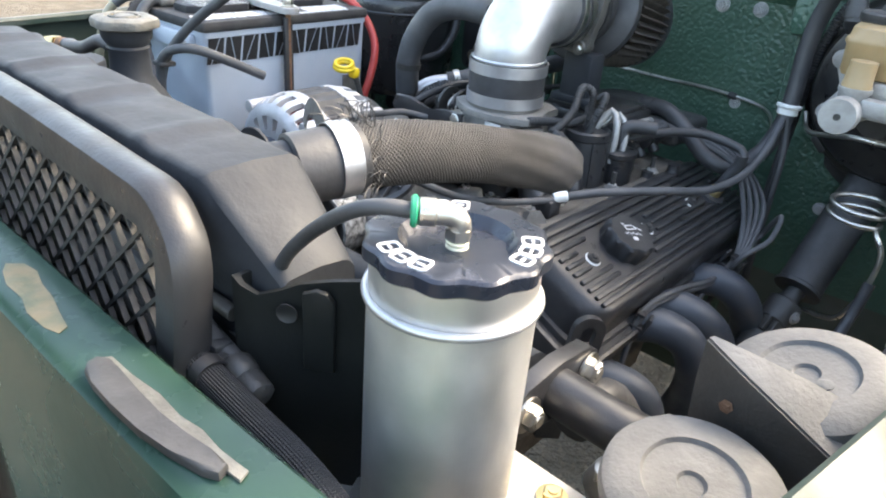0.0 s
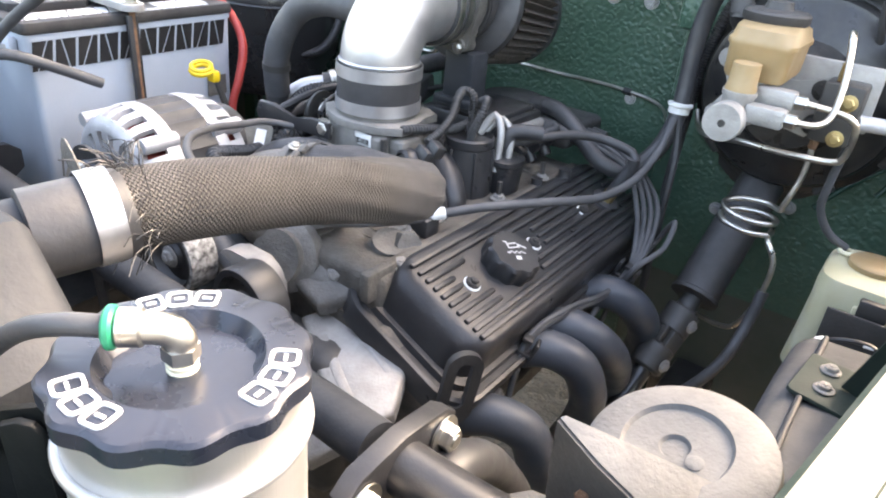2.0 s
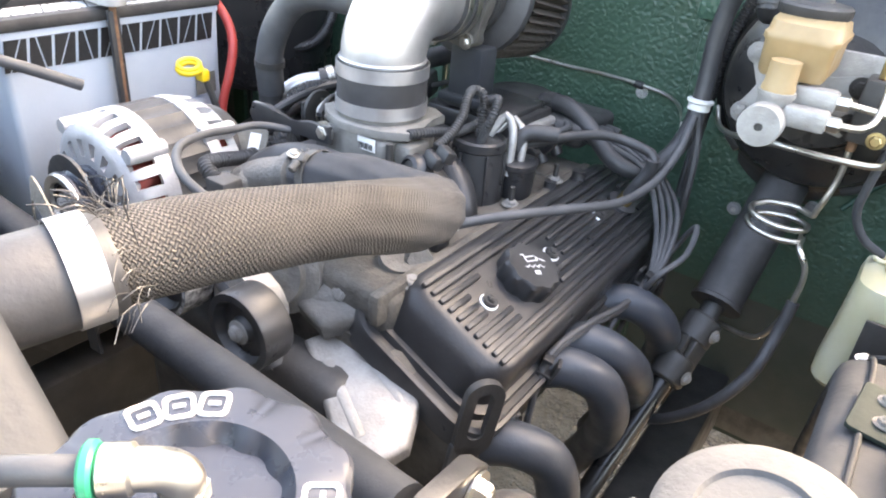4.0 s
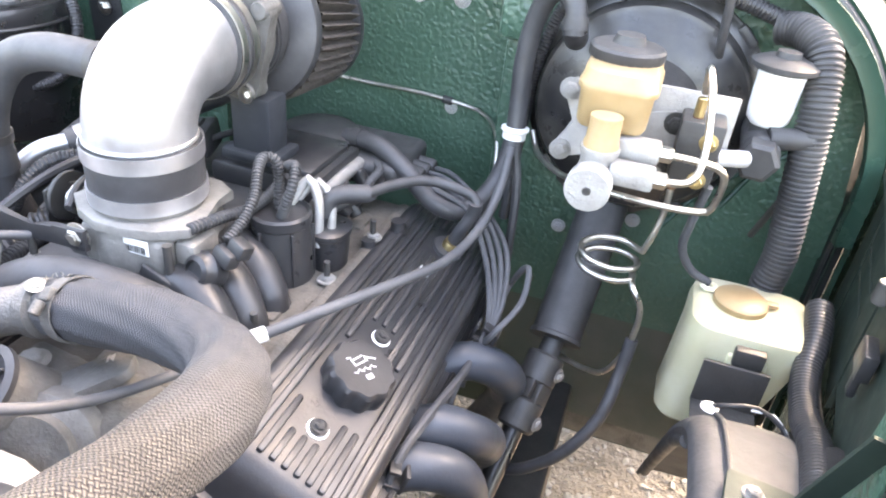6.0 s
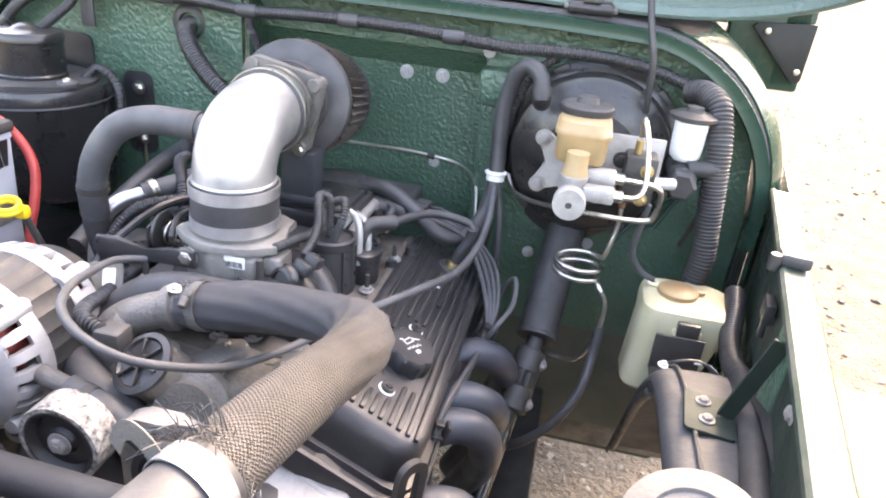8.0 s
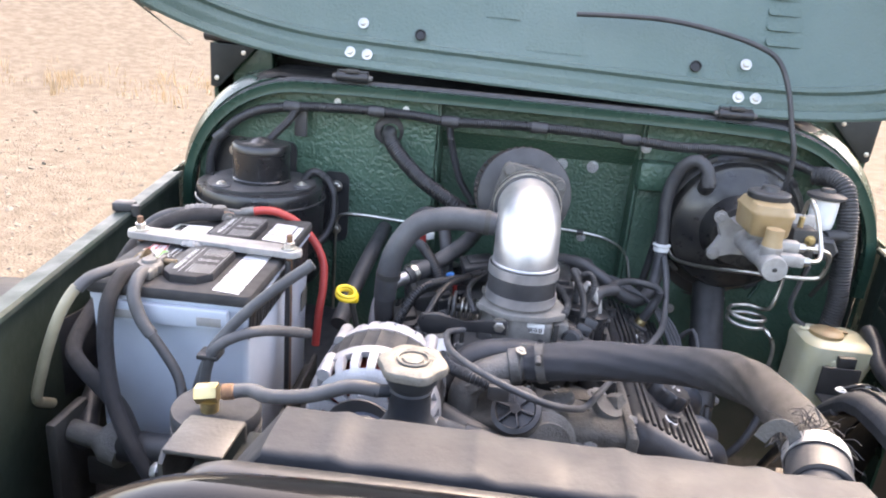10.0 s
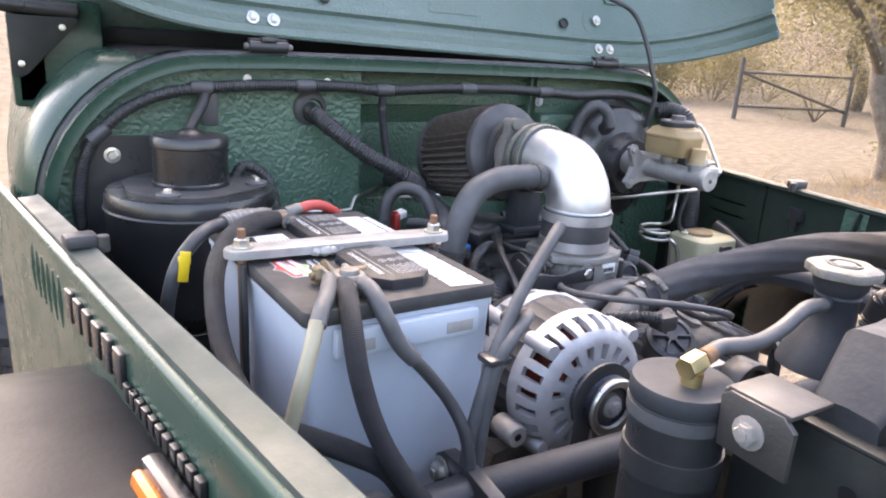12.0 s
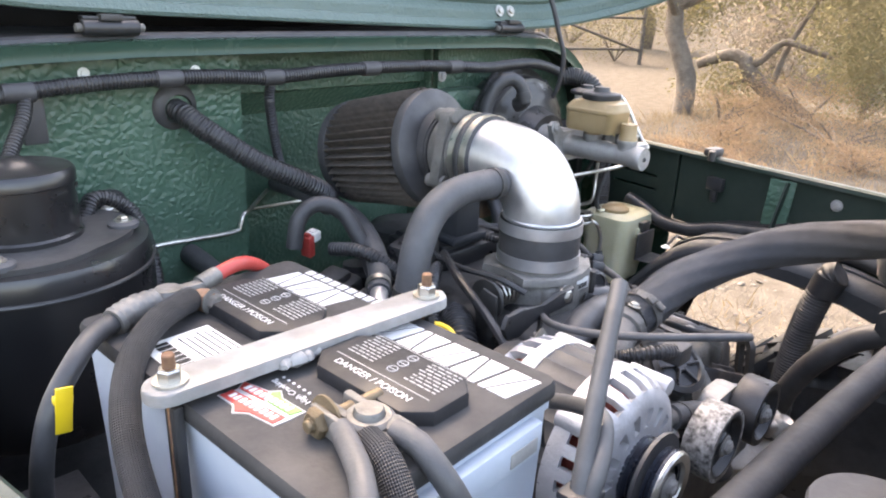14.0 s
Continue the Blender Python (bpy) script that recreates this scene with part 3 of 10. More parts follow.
def build_distance():
    tree((8.2, 4.3, 0.0), 4.6, (0.1, 0.5), 3, "dusty live oak with a leaning grey trunk beside the dirt road", 1.1)
    # an old oak that lies almost along the ground
    old = thing("oak_tree", (9.13, 3.1, 0), "old oak with a sprawling bent trunk in dry brush", "tree", "oaks by the road")
    for way, r0, r1, nm in (([(9.13, 3.0, -0.1), (9.13, 3.20, 0.10), (9.13, 3.49, 0.24), (9.13, 3.84, 0.50), (9.13, 3.96, 0.68)], 0.13, 0.10, "trunk"), ([(9.13, 3.93, 0.66), (9.13, 4.10, 0.74), (9.13, 4.27, 0.72), (9.13, 4.61, 0.58)], 0.09, 0.07, "limb"),
                            ([(9.13, 3.92, 0.62), (9.13, 3.76, 0.69), (9.15, 3.52, 0.94), (9.15, 3.20, 0.88), (9.18, 2.92, 0.80)], 0.055, 0.03, "limb"), ([(9.13, 3.80, 0.46), (9.10, 4.12, 0.36)], 0.035, 0.015, "limb"), ([(9.2, 3.6, 0.3), (9.3, 3.5, 0.9), (9.5, 3.2, 1.7)], 0.05, 0.02, "limb")):
        bm = bmesh.new()
        tube(bm, way, r0, n=12, step=0.08, r2=r1)
        part(nm, bm, BARK, old)
    rnd = random.Random(77)
    bm = bmesh.new()
    for c in ((9.5, 2.9, 1.5), (9.6, 3.3, 1.9), (9.2, 2.7, 0.9), (9.3, 2.5, 0.6), (9.2, 4.3, 0.35), (9.2, 4.0, 0.25), (9.5, 2.2, 1.1), (9.7, 2.0, 1.7), (9.4, 2.4, 1.9)):
        leaves(bm, rnd, c, (0.6, 0.6, 0.4), 900, 0.026)
    part("crown", bm, LEAF, old)
    tree((16.5, 6.3, 0.0), 6.0, (0.4, 0.2), 11, "grey-green oak standing behind the dirt road", 1.2)
    tree((17.0, 4.6, 0.0), 6.5, (0.4, -0.3), 13, "dense oak at the edge of the clearing", 1.3, 1.1)
    tree((21.0, 12.0, 0.2), 6.5, (-0.4, 0.3), 17, "yellow-green oak by the far gate", 1.2, 1.0)
    tree((24.0, 21.0, 1.0), 7.0, (0.3, 0.3), 21, "far oak on the slope behind the road", 1.4, 0.9)
    tree((27.0, 9.0, 0.6), 8.0, (0.3, 0.3), 23, "tall oak in the far woods", 1.5, 1.1)
    tree((12.0, 20.0, 0.6), 6.0, (0.3, 0.3), 27, "far oak above the bend of the road", 1.4, 0.9)
    # thickets behind the road
    for q, (x, y, s, h) in enumerate(((13.0, 3.0, 2.4, 2.6), (14.5, 5.2, 2.4, 2.4), (12.0, 1.2, 2.2, 2.2), (17.0, 7.0, 2.8, 3.0), (19.5, 10.2, 2.6, 2.6), (22.0, 16.8, 3.2, 2.6), (19.0, 3.6, 3.4, 4.2), (24.0, 7.0, 4.0, 4.5), (29.0, 15.0, 5.0, 5.0), (16.0, 0.6, 3.0, 3.6), (27.0, 22.0, 4.5, 3.0), (21.0, 21.0, 3.5, 2.4), (34.0, 20.0, 6.0, 6.0), (33.0, 9.0, 6.0, 7.0), (15.6, 12.9, 2.4, 2.4), (17.8, 15.2, 3.0, 3.2), (14.0, 13.6, 2.0, 1.8), (19.5, 14.0, 3.2, 3.4), (13.2, 15.8, 2.4, 2.0), (11.0, 16.5, 2.4, 1.8))):
        bush((x, y, 0.0), (s, s, h), 200 + q, (LEAF, LEAF_GREY, LEAF, LEAF_OLIVE)[q % 4], ("dusty olive thicket behind the road", "grey twiggy thicket behind the road", "dusty olive thicket behind the road", "yellow-green thicket behind the road")[q % 4], 5600, 0.042)
    k = 40
    for x, y, s, h, dry in ((6.6, 3.1, 1.0, 0.5, 1), (7.4, 2.2, 1.3, 0.7, 1), (8.8, 3.0, 1.2, 0.8, 1), (6.2, 1.7, 0.8, 0.4, 1), (9.8, 2.6, 1.5, 1.3, 0), (8.0, 3.7, 1.1, 0.6, 1),
                            (5.6, 2.6, 0.7, 0.3, 1), (12.5, 2.4, 1.7, 1.8, 0), (15.0, 9.5, 2.2, 1.6, 0), (18.0, 15.0, 2.5, 1.6, 0), (20.0, 7.5, 2.6, 2.0, 0),
                            (-9.0, 16.5, 2.0, 1.0, 0), (-6.5, 19.0, 2.2, 1.2, 0), (-11.0, 14.0, 1.8, 0.8, 1), (-4.0, 21.0, 2.0, 1.1, 0), (-13.0, 19.0, 2.4, 1.4, 0), (4.6, 6.4, 0.8, 0.35, 1), (6.2, 7.6, 1.0, 0.45, 1)):
        k += 1
        z = 0.0 if x > 0 else 3.2 * (max(0.0, min(1.0, (math.hypot(x, y) - 9) / 14)) * max(0.0, math.cos(math.atan2(y, x) - radians(122)))) ** 1.3
        bush((x, y, z), (s, s, h * (0.6 if dry else 1.0)), k, LEAF_DRY if dry else LEAF, "dry brown roadside brush" if dry else "grey-green shrub among dry grass", 4200, 0.010 if dry else 0.020)
    rnd = random.Random(9)
    bm = bmesh.new()
    for k in range(2200):
        blades(bm, rnd, rnd.uniform(3.4, 10.0), rnd.uniform(0.3, 4.4), 6, rnd.uniform(0.04, 0.16) * (1.8 if k % 9 == 0 else 1.0), 0.9, 0.0026)
    for k in range(130):
        blades(bm, rnd, rnd.uniform(0.8, 2.6), rnd.uniform(0.1, 1.3), 5, rnd.uniform(0.05, 0.14), 1.2, 0.003)
    for k in range(350):
        blades(bm, rnd, rnd.uniform(-9.0, -3.2), rnd.uniform(7.0, 13.0), 6, rnd.uniform(0.1, 0.3), z=0.1)
    solo("dry_grass", bm, STRAW, "straw-coloured dry grass and stalks", "grass", kind="stuff", sharp=80)
    # a steel farm gate on the far side of the road
    g = thing("farm_gate", (13.5, 9.1, 0), "weathered brown tube farm gate across a gravel drive", "gate")
    for a, b, nm in (((12.4, 9.7, 0), (12.4, 9.7, 1.35), "post"), ((14.8, 8.7, 0), (14.8, 8.7, 1.35), "post"), ((12.4, 9.7, 1.05), (14.8, 8.7, 1.05), "rail"), ((12.4, 9.7, 0.35), (14.8, 8.7, 0.35), "rail"), ((12.4, 9.7, 1.05), (14.8, 8.7, 0.3), "brace")):
        bm = bmesh.new()
        rod(bm, a, b, 0.05 if nm == "post" else 0.03, n=8)
        part(nm, bm, CAST_TAN, g)


build_ground()
build_distance()


# ---- body shell ----
ARCH_W, ARCH_TOP, ARCH_R, HOOD_TOP = 0.598, 1.246, 0.215, 1.252


def arch(off=0.0, low=0.62, k=14, crown=ARCH_TOP):
    """The outline of the cowl opening from its lower left to its lower right, moved outwards by off."""
    w, t, r = ARCH_W + off, crown + off, ARCH_R + off
    pts = [(-w, low), (-w, (low + t - r) / 2), (-w, t - r)]
    for i in range(1, k + 1):
        a = radians(180 - 90 * i / k)
        pts.append((-w + r + r * math.cos(a), t - r + r * math.sin(a)))
    for i in range(1, 8):
        x = (-w + r) * (1 - 2 * i / 8)
        pts.append((x, t + 0.004 * (1 - (x / w) ** 2)))
    for i in range(k + 1):
        a = radians(90 - 90 * i / k)
        pts.append((w - r + r * math.cos(a), t - r + r * math.sin(a)))
    return pts + [(w, (low + t - r) / 2), (w, low)]


def shell(bm, rows):
    """Join rows of points into a skin."""
    vs = [[bm.verts.new(p) for p in row] for row in rows]
    for a, b in zip(vs, vs[1:]):
        for i in range(len(a) - 1):
            bm.faces.new((a[i], a[i + 1], b[i + 1], b[i]))


def lid(bm, rows, thick):
    """A skin with thickness."""
    shell(bm, rows)
    bmesh.ops.recalc_face_normals(bm, faces=bm.faces[:])
    bmesh.ops.solidify(bm, geom=bm.faces[:], thickness=thick)


def build_firewall():
    wall = thing("firewall", (0, 0.9, 0.9), "green firewall with a coarse hammered coating and a recessed middle", "firewall", kind="structure")

    def panel(name, x0, x1, z0, z1, y0, y1=None, m=GREEN_HAMMER, t=0.012):
        bm = bmesh.new()
        y1 = y0 if y1 is None else y1
        n = 10
        lid(bm, [[(x0 + (x1 - x0) * i / n, y0 + (y1 - y0) * j / 6, z0 + (z1 - z0) * j / 6) for i in range(n + 1)] for j in range(7)], t)
        return part(name, bm, m, wall)

    def arch_panel(name, x0, x1, z0, y, m):
        bm = bmesh.new()
        cols = []
        n = 24
        line = arch(-0.004, 0.4)
        for i in range(n + 1):
            x = x0 + (x1 - x0) * i / n
            top = max(z0 + 0.02, max((za + (zb - za) * (x - xa) / (xb - xa)) for (xa, za), (xb, zb) in zip(line, line[1:]) if xb > xa and xa <= x <= xb) if abs(x) < ARCH_W - 0.006 else 1.0)
            cols.append([(x, y, z0 + (top - z0) * j / 8) for j in range(9)])
        lid(bm, cols, 0.01)
        return part(name, bm, m, wall)

    arch_panel("side_panel", -0.592, -0.155, 0.60, 0.880, GREEN_HAMMER)
    arch_panel("side_panel", 0.205, 0.592, 0.935, 0.905, GREEN_HAMMER)
    panel("lower_panel", 0.205, 0.592, 0.78, 0.935, 0.912)
    # lowest strip in a browner, duller green
    panel("lower_panel", 0.205, 0.592, 0.60, 0.78, 0.914, m=GREEN_BROWNISH)
    panel("recess_panel", -0.150, 0.200, 0.60, 1.150, 0.965)
    panel("recess_slope", -0.150, 0.200, 1.150, 1.185, 0.965, 0.935, GREEN_HAMMER)
    arch_panel("upper_panel", -0.155, 0.205, 1.180, 0.930, GREEN_HAMMER)
    for x0, x1, y0 in ((-0.155, -0.150, 0.880), (0.200, 0.206, 0.905)):
        bm = bmesh.new()
        box(bm, ((x0 + x1) / 2, (y0 + 0.97) / 2 + 0.004, 0.92), (0.007, 0.975 - y0, 0.66), bev=0.003)
        part("recess_side", bm, GREEN_HAMMER, wall)
    bm = bmesh.new()
    box(bm, (0.24, 0.885, 1.145), (0.085, 0.04, 0.05), bev=0.008)
    part("boss", bm, GREEN_HAMMER, wall)
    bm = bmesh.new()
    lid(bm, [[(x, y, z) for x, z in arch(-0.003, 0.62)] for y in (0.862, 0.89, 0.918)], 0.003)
    part("return_flange", bm, GREEN_SHADED, wall)
    # rolled lip round the opening
    line = [Vector((x, 0.85, z)) for x, z in arch(-0.006, 0.98)]
    bm = bmesh.new()
    sweep(bm, line, [(0.008, -0.012), (0.0095, 0.0), (0.007, 0.007), (0.0, 0.010), (-0.007, 0.007), (-0.0095, 0.0), (-0.008, -0.012), (0.0, -0.010)])
    part("lip", bm, GREEN, wall, "glossy green rolled lip with chipped edges")
    line = [Vector((x, 0.868, z)) for x, z in arch(0.000, 0.98)]
    bm = bmesh.new()
    sweep(bm, line, circle(0.0085, 8))
    part("rubber_seal", bm, RUBBER, wall, "black rubber seal behind the lip")
    for x, z, y, r in ((0.073, 1.134, 0.953, 0.011), (0.129, 1.135, 0.953, 0.011), (0.128, 0.999, 0.953, 0.009), (0.30, 0.90, 0.892, 0.009), (0.385, 0.93, 0.892, 0.009), (0.205, 1.19, 0.885, 0.009)):
        bolt(wall, (x, y, z), (0, -1, 0), r * 0.66, CAST_BRIGHT)
    for x, z in ((-0.52, 1.125), (-0.21, 1.216), (-0.33, 1.218)):
        bolt(wall, (x, 0.87, z), (0, -1, 0), 0.004, WHITE, "screw")
    # toe board below and inner sides, their shade put into a darker green
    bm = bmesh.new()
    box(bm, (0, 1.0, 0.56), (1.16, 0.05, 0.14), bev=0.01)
    part("toe_board", bm, GREEN_SHADED, wall)
    return wall


def build_cowl():
    c = thing("cowl", (0, 1.0, 1.2), "glossy green cowl behind the engine bay", "car body", kind="structure")
    bm = bmesh.new()
    rows = []
    for y, off, low in ((0.866, 0.011, 0.70), (0.88, 0.020, 0.68), (0.90, 0.030, 0.66), (0.95, 0.036, 0.64), (1.06, 0.040, 0.62), (1.30, 0.046, 0.60), (2.4, 0.050, 0.60)):
        rows.append([(x, y, min(z, ARCH_TOP + 0.002)) for x, z in arch(off, low)])
    lid(bm, rows, 0.006)
    part("cowl_panel", bm, GREEN, c)
    # seal widened into a black sheet that stands for shade under the hood
    bm = bmesh.new()
    lid(bm, [[(x, y, min(z, ARCH_TOP + top)) for x, z in arch(off, 1.0)[9:-9]] for y, off, top in ((0.870, 0.012, 0.006), (0.876, 0.016, 0.010), (0.892, 0.022, 0.010), (0.905, 0.026, 0.006), (1.120, 0.040, 0.006))], 0.003)
    part("hood_gap_shade", bm, SEAL_SHADE_BLACK, c, "black hood seal widened to paint the shade under the hood")
    bm = bmesh.new()
    lid(bm, [[(x, 0.872, z) for x, z in arch(-0.01, 0.7)], [(x, 0.874, z) for x, z in arch(0.004, 0.7)]], 0.004)
    part("flange", bm, BLACK_DUSTY, c)
    # windscreen frame behind the hood
    w = thing("windscreen_frame", (0, 1.12, 1.2), "green windscreen frame with black corner plates", "windscreen frame", kind="structure")
    for s, xo, y, corners, screws in ((-1, -0.618, 1.014, [(-0.617, 1.286), (-0.532, 1.286), (-0.530, 1.279), (-0.598, 1.207), (-0.606, 1.203), (-0.617, 1.205)], [(-0.604, 1.221), (-0.550, 1.272)]),
                                  (1, 0.656, 1.058, [(0.655, 1.262), (0.572, 1.256), (0.567, 1.250), (0.636, 1.180), (0.645, 1.176), (0.653, 1.180)], [(0.589, 1.246), (0.644, 1.193)])):
        bm = bmesh.new()
        box(bm, (xo - s * 0.026, y + 0.033, 1.54), (0.052, 0.05, 0.76), bev=0.010)
        part("post", bm, GREEN, w)
        bm = bmesh.new()
        prism(bm, corners if s > 0 else corners[::-1], 0.005, Matrix(((1, 0, 0, 0), (0, 0, -1, y), (0, 1, 0, 0), (0, 0, 0, 1))), 0.001)
        p = part("corner_plate", bm, PLATE_BLACK, w, "satin black corner plate with crosshead screws")
        for x, z in screws:
            bolt(p, (x, y - 0.005, z), (0, -1, 0), 0.0050, ZINC, "screw", False, 0.4)
        bm = bmesh.new()
        box(bm, (xo - s * 0.060, y + 0.030, 1.235), (0.120, 0.044, 0.150), bev=0.006)
        part("base", bm, GREEN, w)
        bm = bmesh.new()
        rod(bm, (xo - s * 0.090, y + 0.004, 1.295), (xo + s * 0.012, y + 0.004, 1.300), 0.011, n=14, bev=0.002)
        part("pivot", bm, BLACK, w, "black windscreen pivot rod")
    bm = bmesh.new()
    box(bm, (0.018, 1.125, 1.300), (1.17, 0.03, 0.110), bev=0.01)
    part("lower_rail", bm, GREEN, w)
    # black strip added so that the gap before the rail looks shaded
    bm = bmesh.new()
    box(bm, (0.018, 1.100, 1.262), (1.10, 0.02, 0.030), bev=0.006)
    part("windscreen_seal_shade", bm, SEAL_SHADE_BLACK, w, "black windscreen seal that also paints the shade of the gap")
    # unseen dark sheet, added to keep sky reflections off the cowl
    bm = bmesh.new()
    box(bm, (0.018, 1.118, 1.60), (1.17, 0.006, 0.50), bev=0.002)
    part("sky_block_pane", bm, TUBE_GLOSS, w, "unseen dark sheet in the windscreen frame that blocks the sky")
    bm = bmesh.new()
    box(bm, (0, 1.115, 1.86), (1.26, 0.04, 0.06), bev=0.01)
    part("upper_rail", bm, GREEN, w)


HINGE = Vector((0, 0.868, 1.258))


def opened(p, angle=111.0):
    """From the place on the shut hood to the place on the raised hood, which hangs a little low on the brake side."""
    a = radians(angle)
    dy, dz = p[1] - HINGE.y, p[2] - HINGE.z
    return Vector((p[0], HINGE.y + dy * math.cos(a) + dz * math.sin(a), HINGE.z - 0.027 * min(p[0], 0.30) - dy * math.sin(a) + dz * math.cos(a)))


def hood_row(y, off, low=1.085):
    """A line across the raised hood: a flat crown between a wide and a tight rounded side."""
    k = 1.0 - 0.20 * max(0.0, (0.85 - y) / 0.86)
    w, top = 0.590 + off, HOOD_TOP + off
    rl, rr = 0.250 + off, 0.195 + off
    pts = [(-w, low), (-w, (low + top - rl) / 2)]
    for i in range(15):
        a = radians(180 - 90 * i / 14)
        pts.append((-w + rl + rl * math.cos(a), top - rl + rl * math.sin(a)))
    for i in range(1, 8):
        x = (-w + rl) + (2 * w - rl - rr) * i / 8
        pts.append((x, top + 0.004 * (1 - (x / w) ** 2)))
    for i in range(15):
        a = radians(90 - 90 * i / 14)
        pts.append((w - rr + rr * math.cos(a), top - rr + rr * math.sin(a)))
    pts = pts[:-1]
    return [opened((x * k + 0.012, y, z)) for x, z in pts]


def build_hood():
    h = thing("hood", (0, 0.868, 1.258), "raised green hood with a satin underside and bolted rear edge", "hood")
    bm = bmesh.new()
    # a flat rear border, a pressed step and the main panel
    lid(bm, [hood_row(y, o) for y, o in ((0.850, 0.013), (0.832, 0.013), (0.828, 0.0105), (0.822, 0.0105), (0.818, 0.013), (0.812, 0.013), (0.808, 0.006), (0.801, 0.006), (0.796, 0.018), (0.788, 0.020), (0.7, 0.020), (0.55, 0.020), (0.4, 0.020), (0.25, 0.020), (0.1, 0.020), (-0.02, 0.020))], 0.003)
    part("panel", bm, GREEN_HOOD, h)
    bm = bmesh.new()
    lid(bm, [hood_row(y, o, 1.084) for y, o in ((0.852, 0.015), (0.853, 0.010), (0.851, 0.008), (0.842, 0.0085), (0.840, 0.011))], 0.0015)
    part("edge_hem", bm, GREEN_HOOD, h, "folded green rear edge of the hood")
    nrm = opened((0, 0.5, 1.0)) - opened((0, 0.5, 1.1))

    def patch(name, outline, y0, x0, z, thick, material=GREEN_HOOD):
        """A flat pressed patch on the underside."""
        o = opened((x0, y0, z))
        ex = (opened((x0 + 1, y0, z)) - o).normalized()
        ey = (opened((x0, y0 - 1, z)) - o).normalized()
        ez = ex.cross(ey)
        m = Matrix.Translation(o) @ Matrix((ex, ey, ez)).transposed().to_4x4()
        bm = bmesh.new()
        prism(bm, outline, thick, m, abs(thick) * 0.45)
        part(name, bm, material, h)
    # centre stiffener and the pressed louvres
    patch("stiffener", [(-0.048, 0), (0.048, 0), (0.040, 0.10), (0.040, 0.42), (-0.040, 0.42), (-0.040, 0.10)], 0.783, 0.030, HOOD_TOP + 0.023, -0.006)
    patch("stiffener", [(-0.03, 0), (0.03, 0), (0.028, 0.3), (-0.028, 0.3)], 0.735, -0.062, HOOD_TOP + 0.022, -0.003)
    for k in range(5):
        patch("louvre", rounded(0.16, 0.014, 0.006, 4), 0.725 - 0.026 * k, 0.455, HOOD_TOP + 0.016, -0.005)
    for x, y in ((-0.300, 0.774), (0.347, 0.767)):
        patch("bolt_pad", rounded(0.060, 0.046, 0.018, 5), y, x, HOOD_TOP + 0.022, -0.005)
    for x, y, z in ((-0.316, 0.828, 0.0115), (-0.286, 0.829, 0.0115), (0.338, 0.824, 0.0115), (0.366, 0.824, 0.0115), (0.347, 0.767, 0.017), (-0.300, 0.774, 0.017)):
        bolt(h, opened((x, y, HOOD_TOP + z)), nrm, 0.0062, ZINC)
    for x, y in ((-0.200, 0.782), (0.266, 0.778)):
        bm = bmesh.new()
        lathe(bm, opened((x, y, HOOD_TOP + 0.0205)), nrm, [(0, 0), (0.0095, 0), (0.0095, 0.004), (0.0080, 0.0045), (0.007, 0.002), (0, 0.002)], 18)
        part("drain_hole", bm, MARK_BLACK, h, "dark round hole with a rolled rim")
    for x in (-0.303, 0.330):
        bm = bmesh.new()
        box(bm, (x, 0.862, 1.272), (0.052, 0.014, 0.004), pose(0, 0, 0), bev=0.001)
        rod(bm, (x - 0.028, 0.857, 1.263), (x + 0.028, 0.857, 1.263), 0.008, n=12, bev=0.001)
        g = part("hinge", bm, BLACK, h, "small black steel hinge")
        bm = bmesh.new()
        rod(bm, (x - 0.034, 0.857, 1.263), (x + 0.034, 0.857, 1.263), 0.0045, n=10, bev=0.001)
        part("pin", bm, CAST_DIRTY, g, "dull hinge pin")
        bm = bmesh.new()
        box(bm, (x, 0.855, 1.273), (0.022, 0.012, 0.006), bev=0.001)
        part("leaf", bm, DARK_STEEL, g)


def side_x(y, s):
    return s * (0.457 + 0.170 * y)


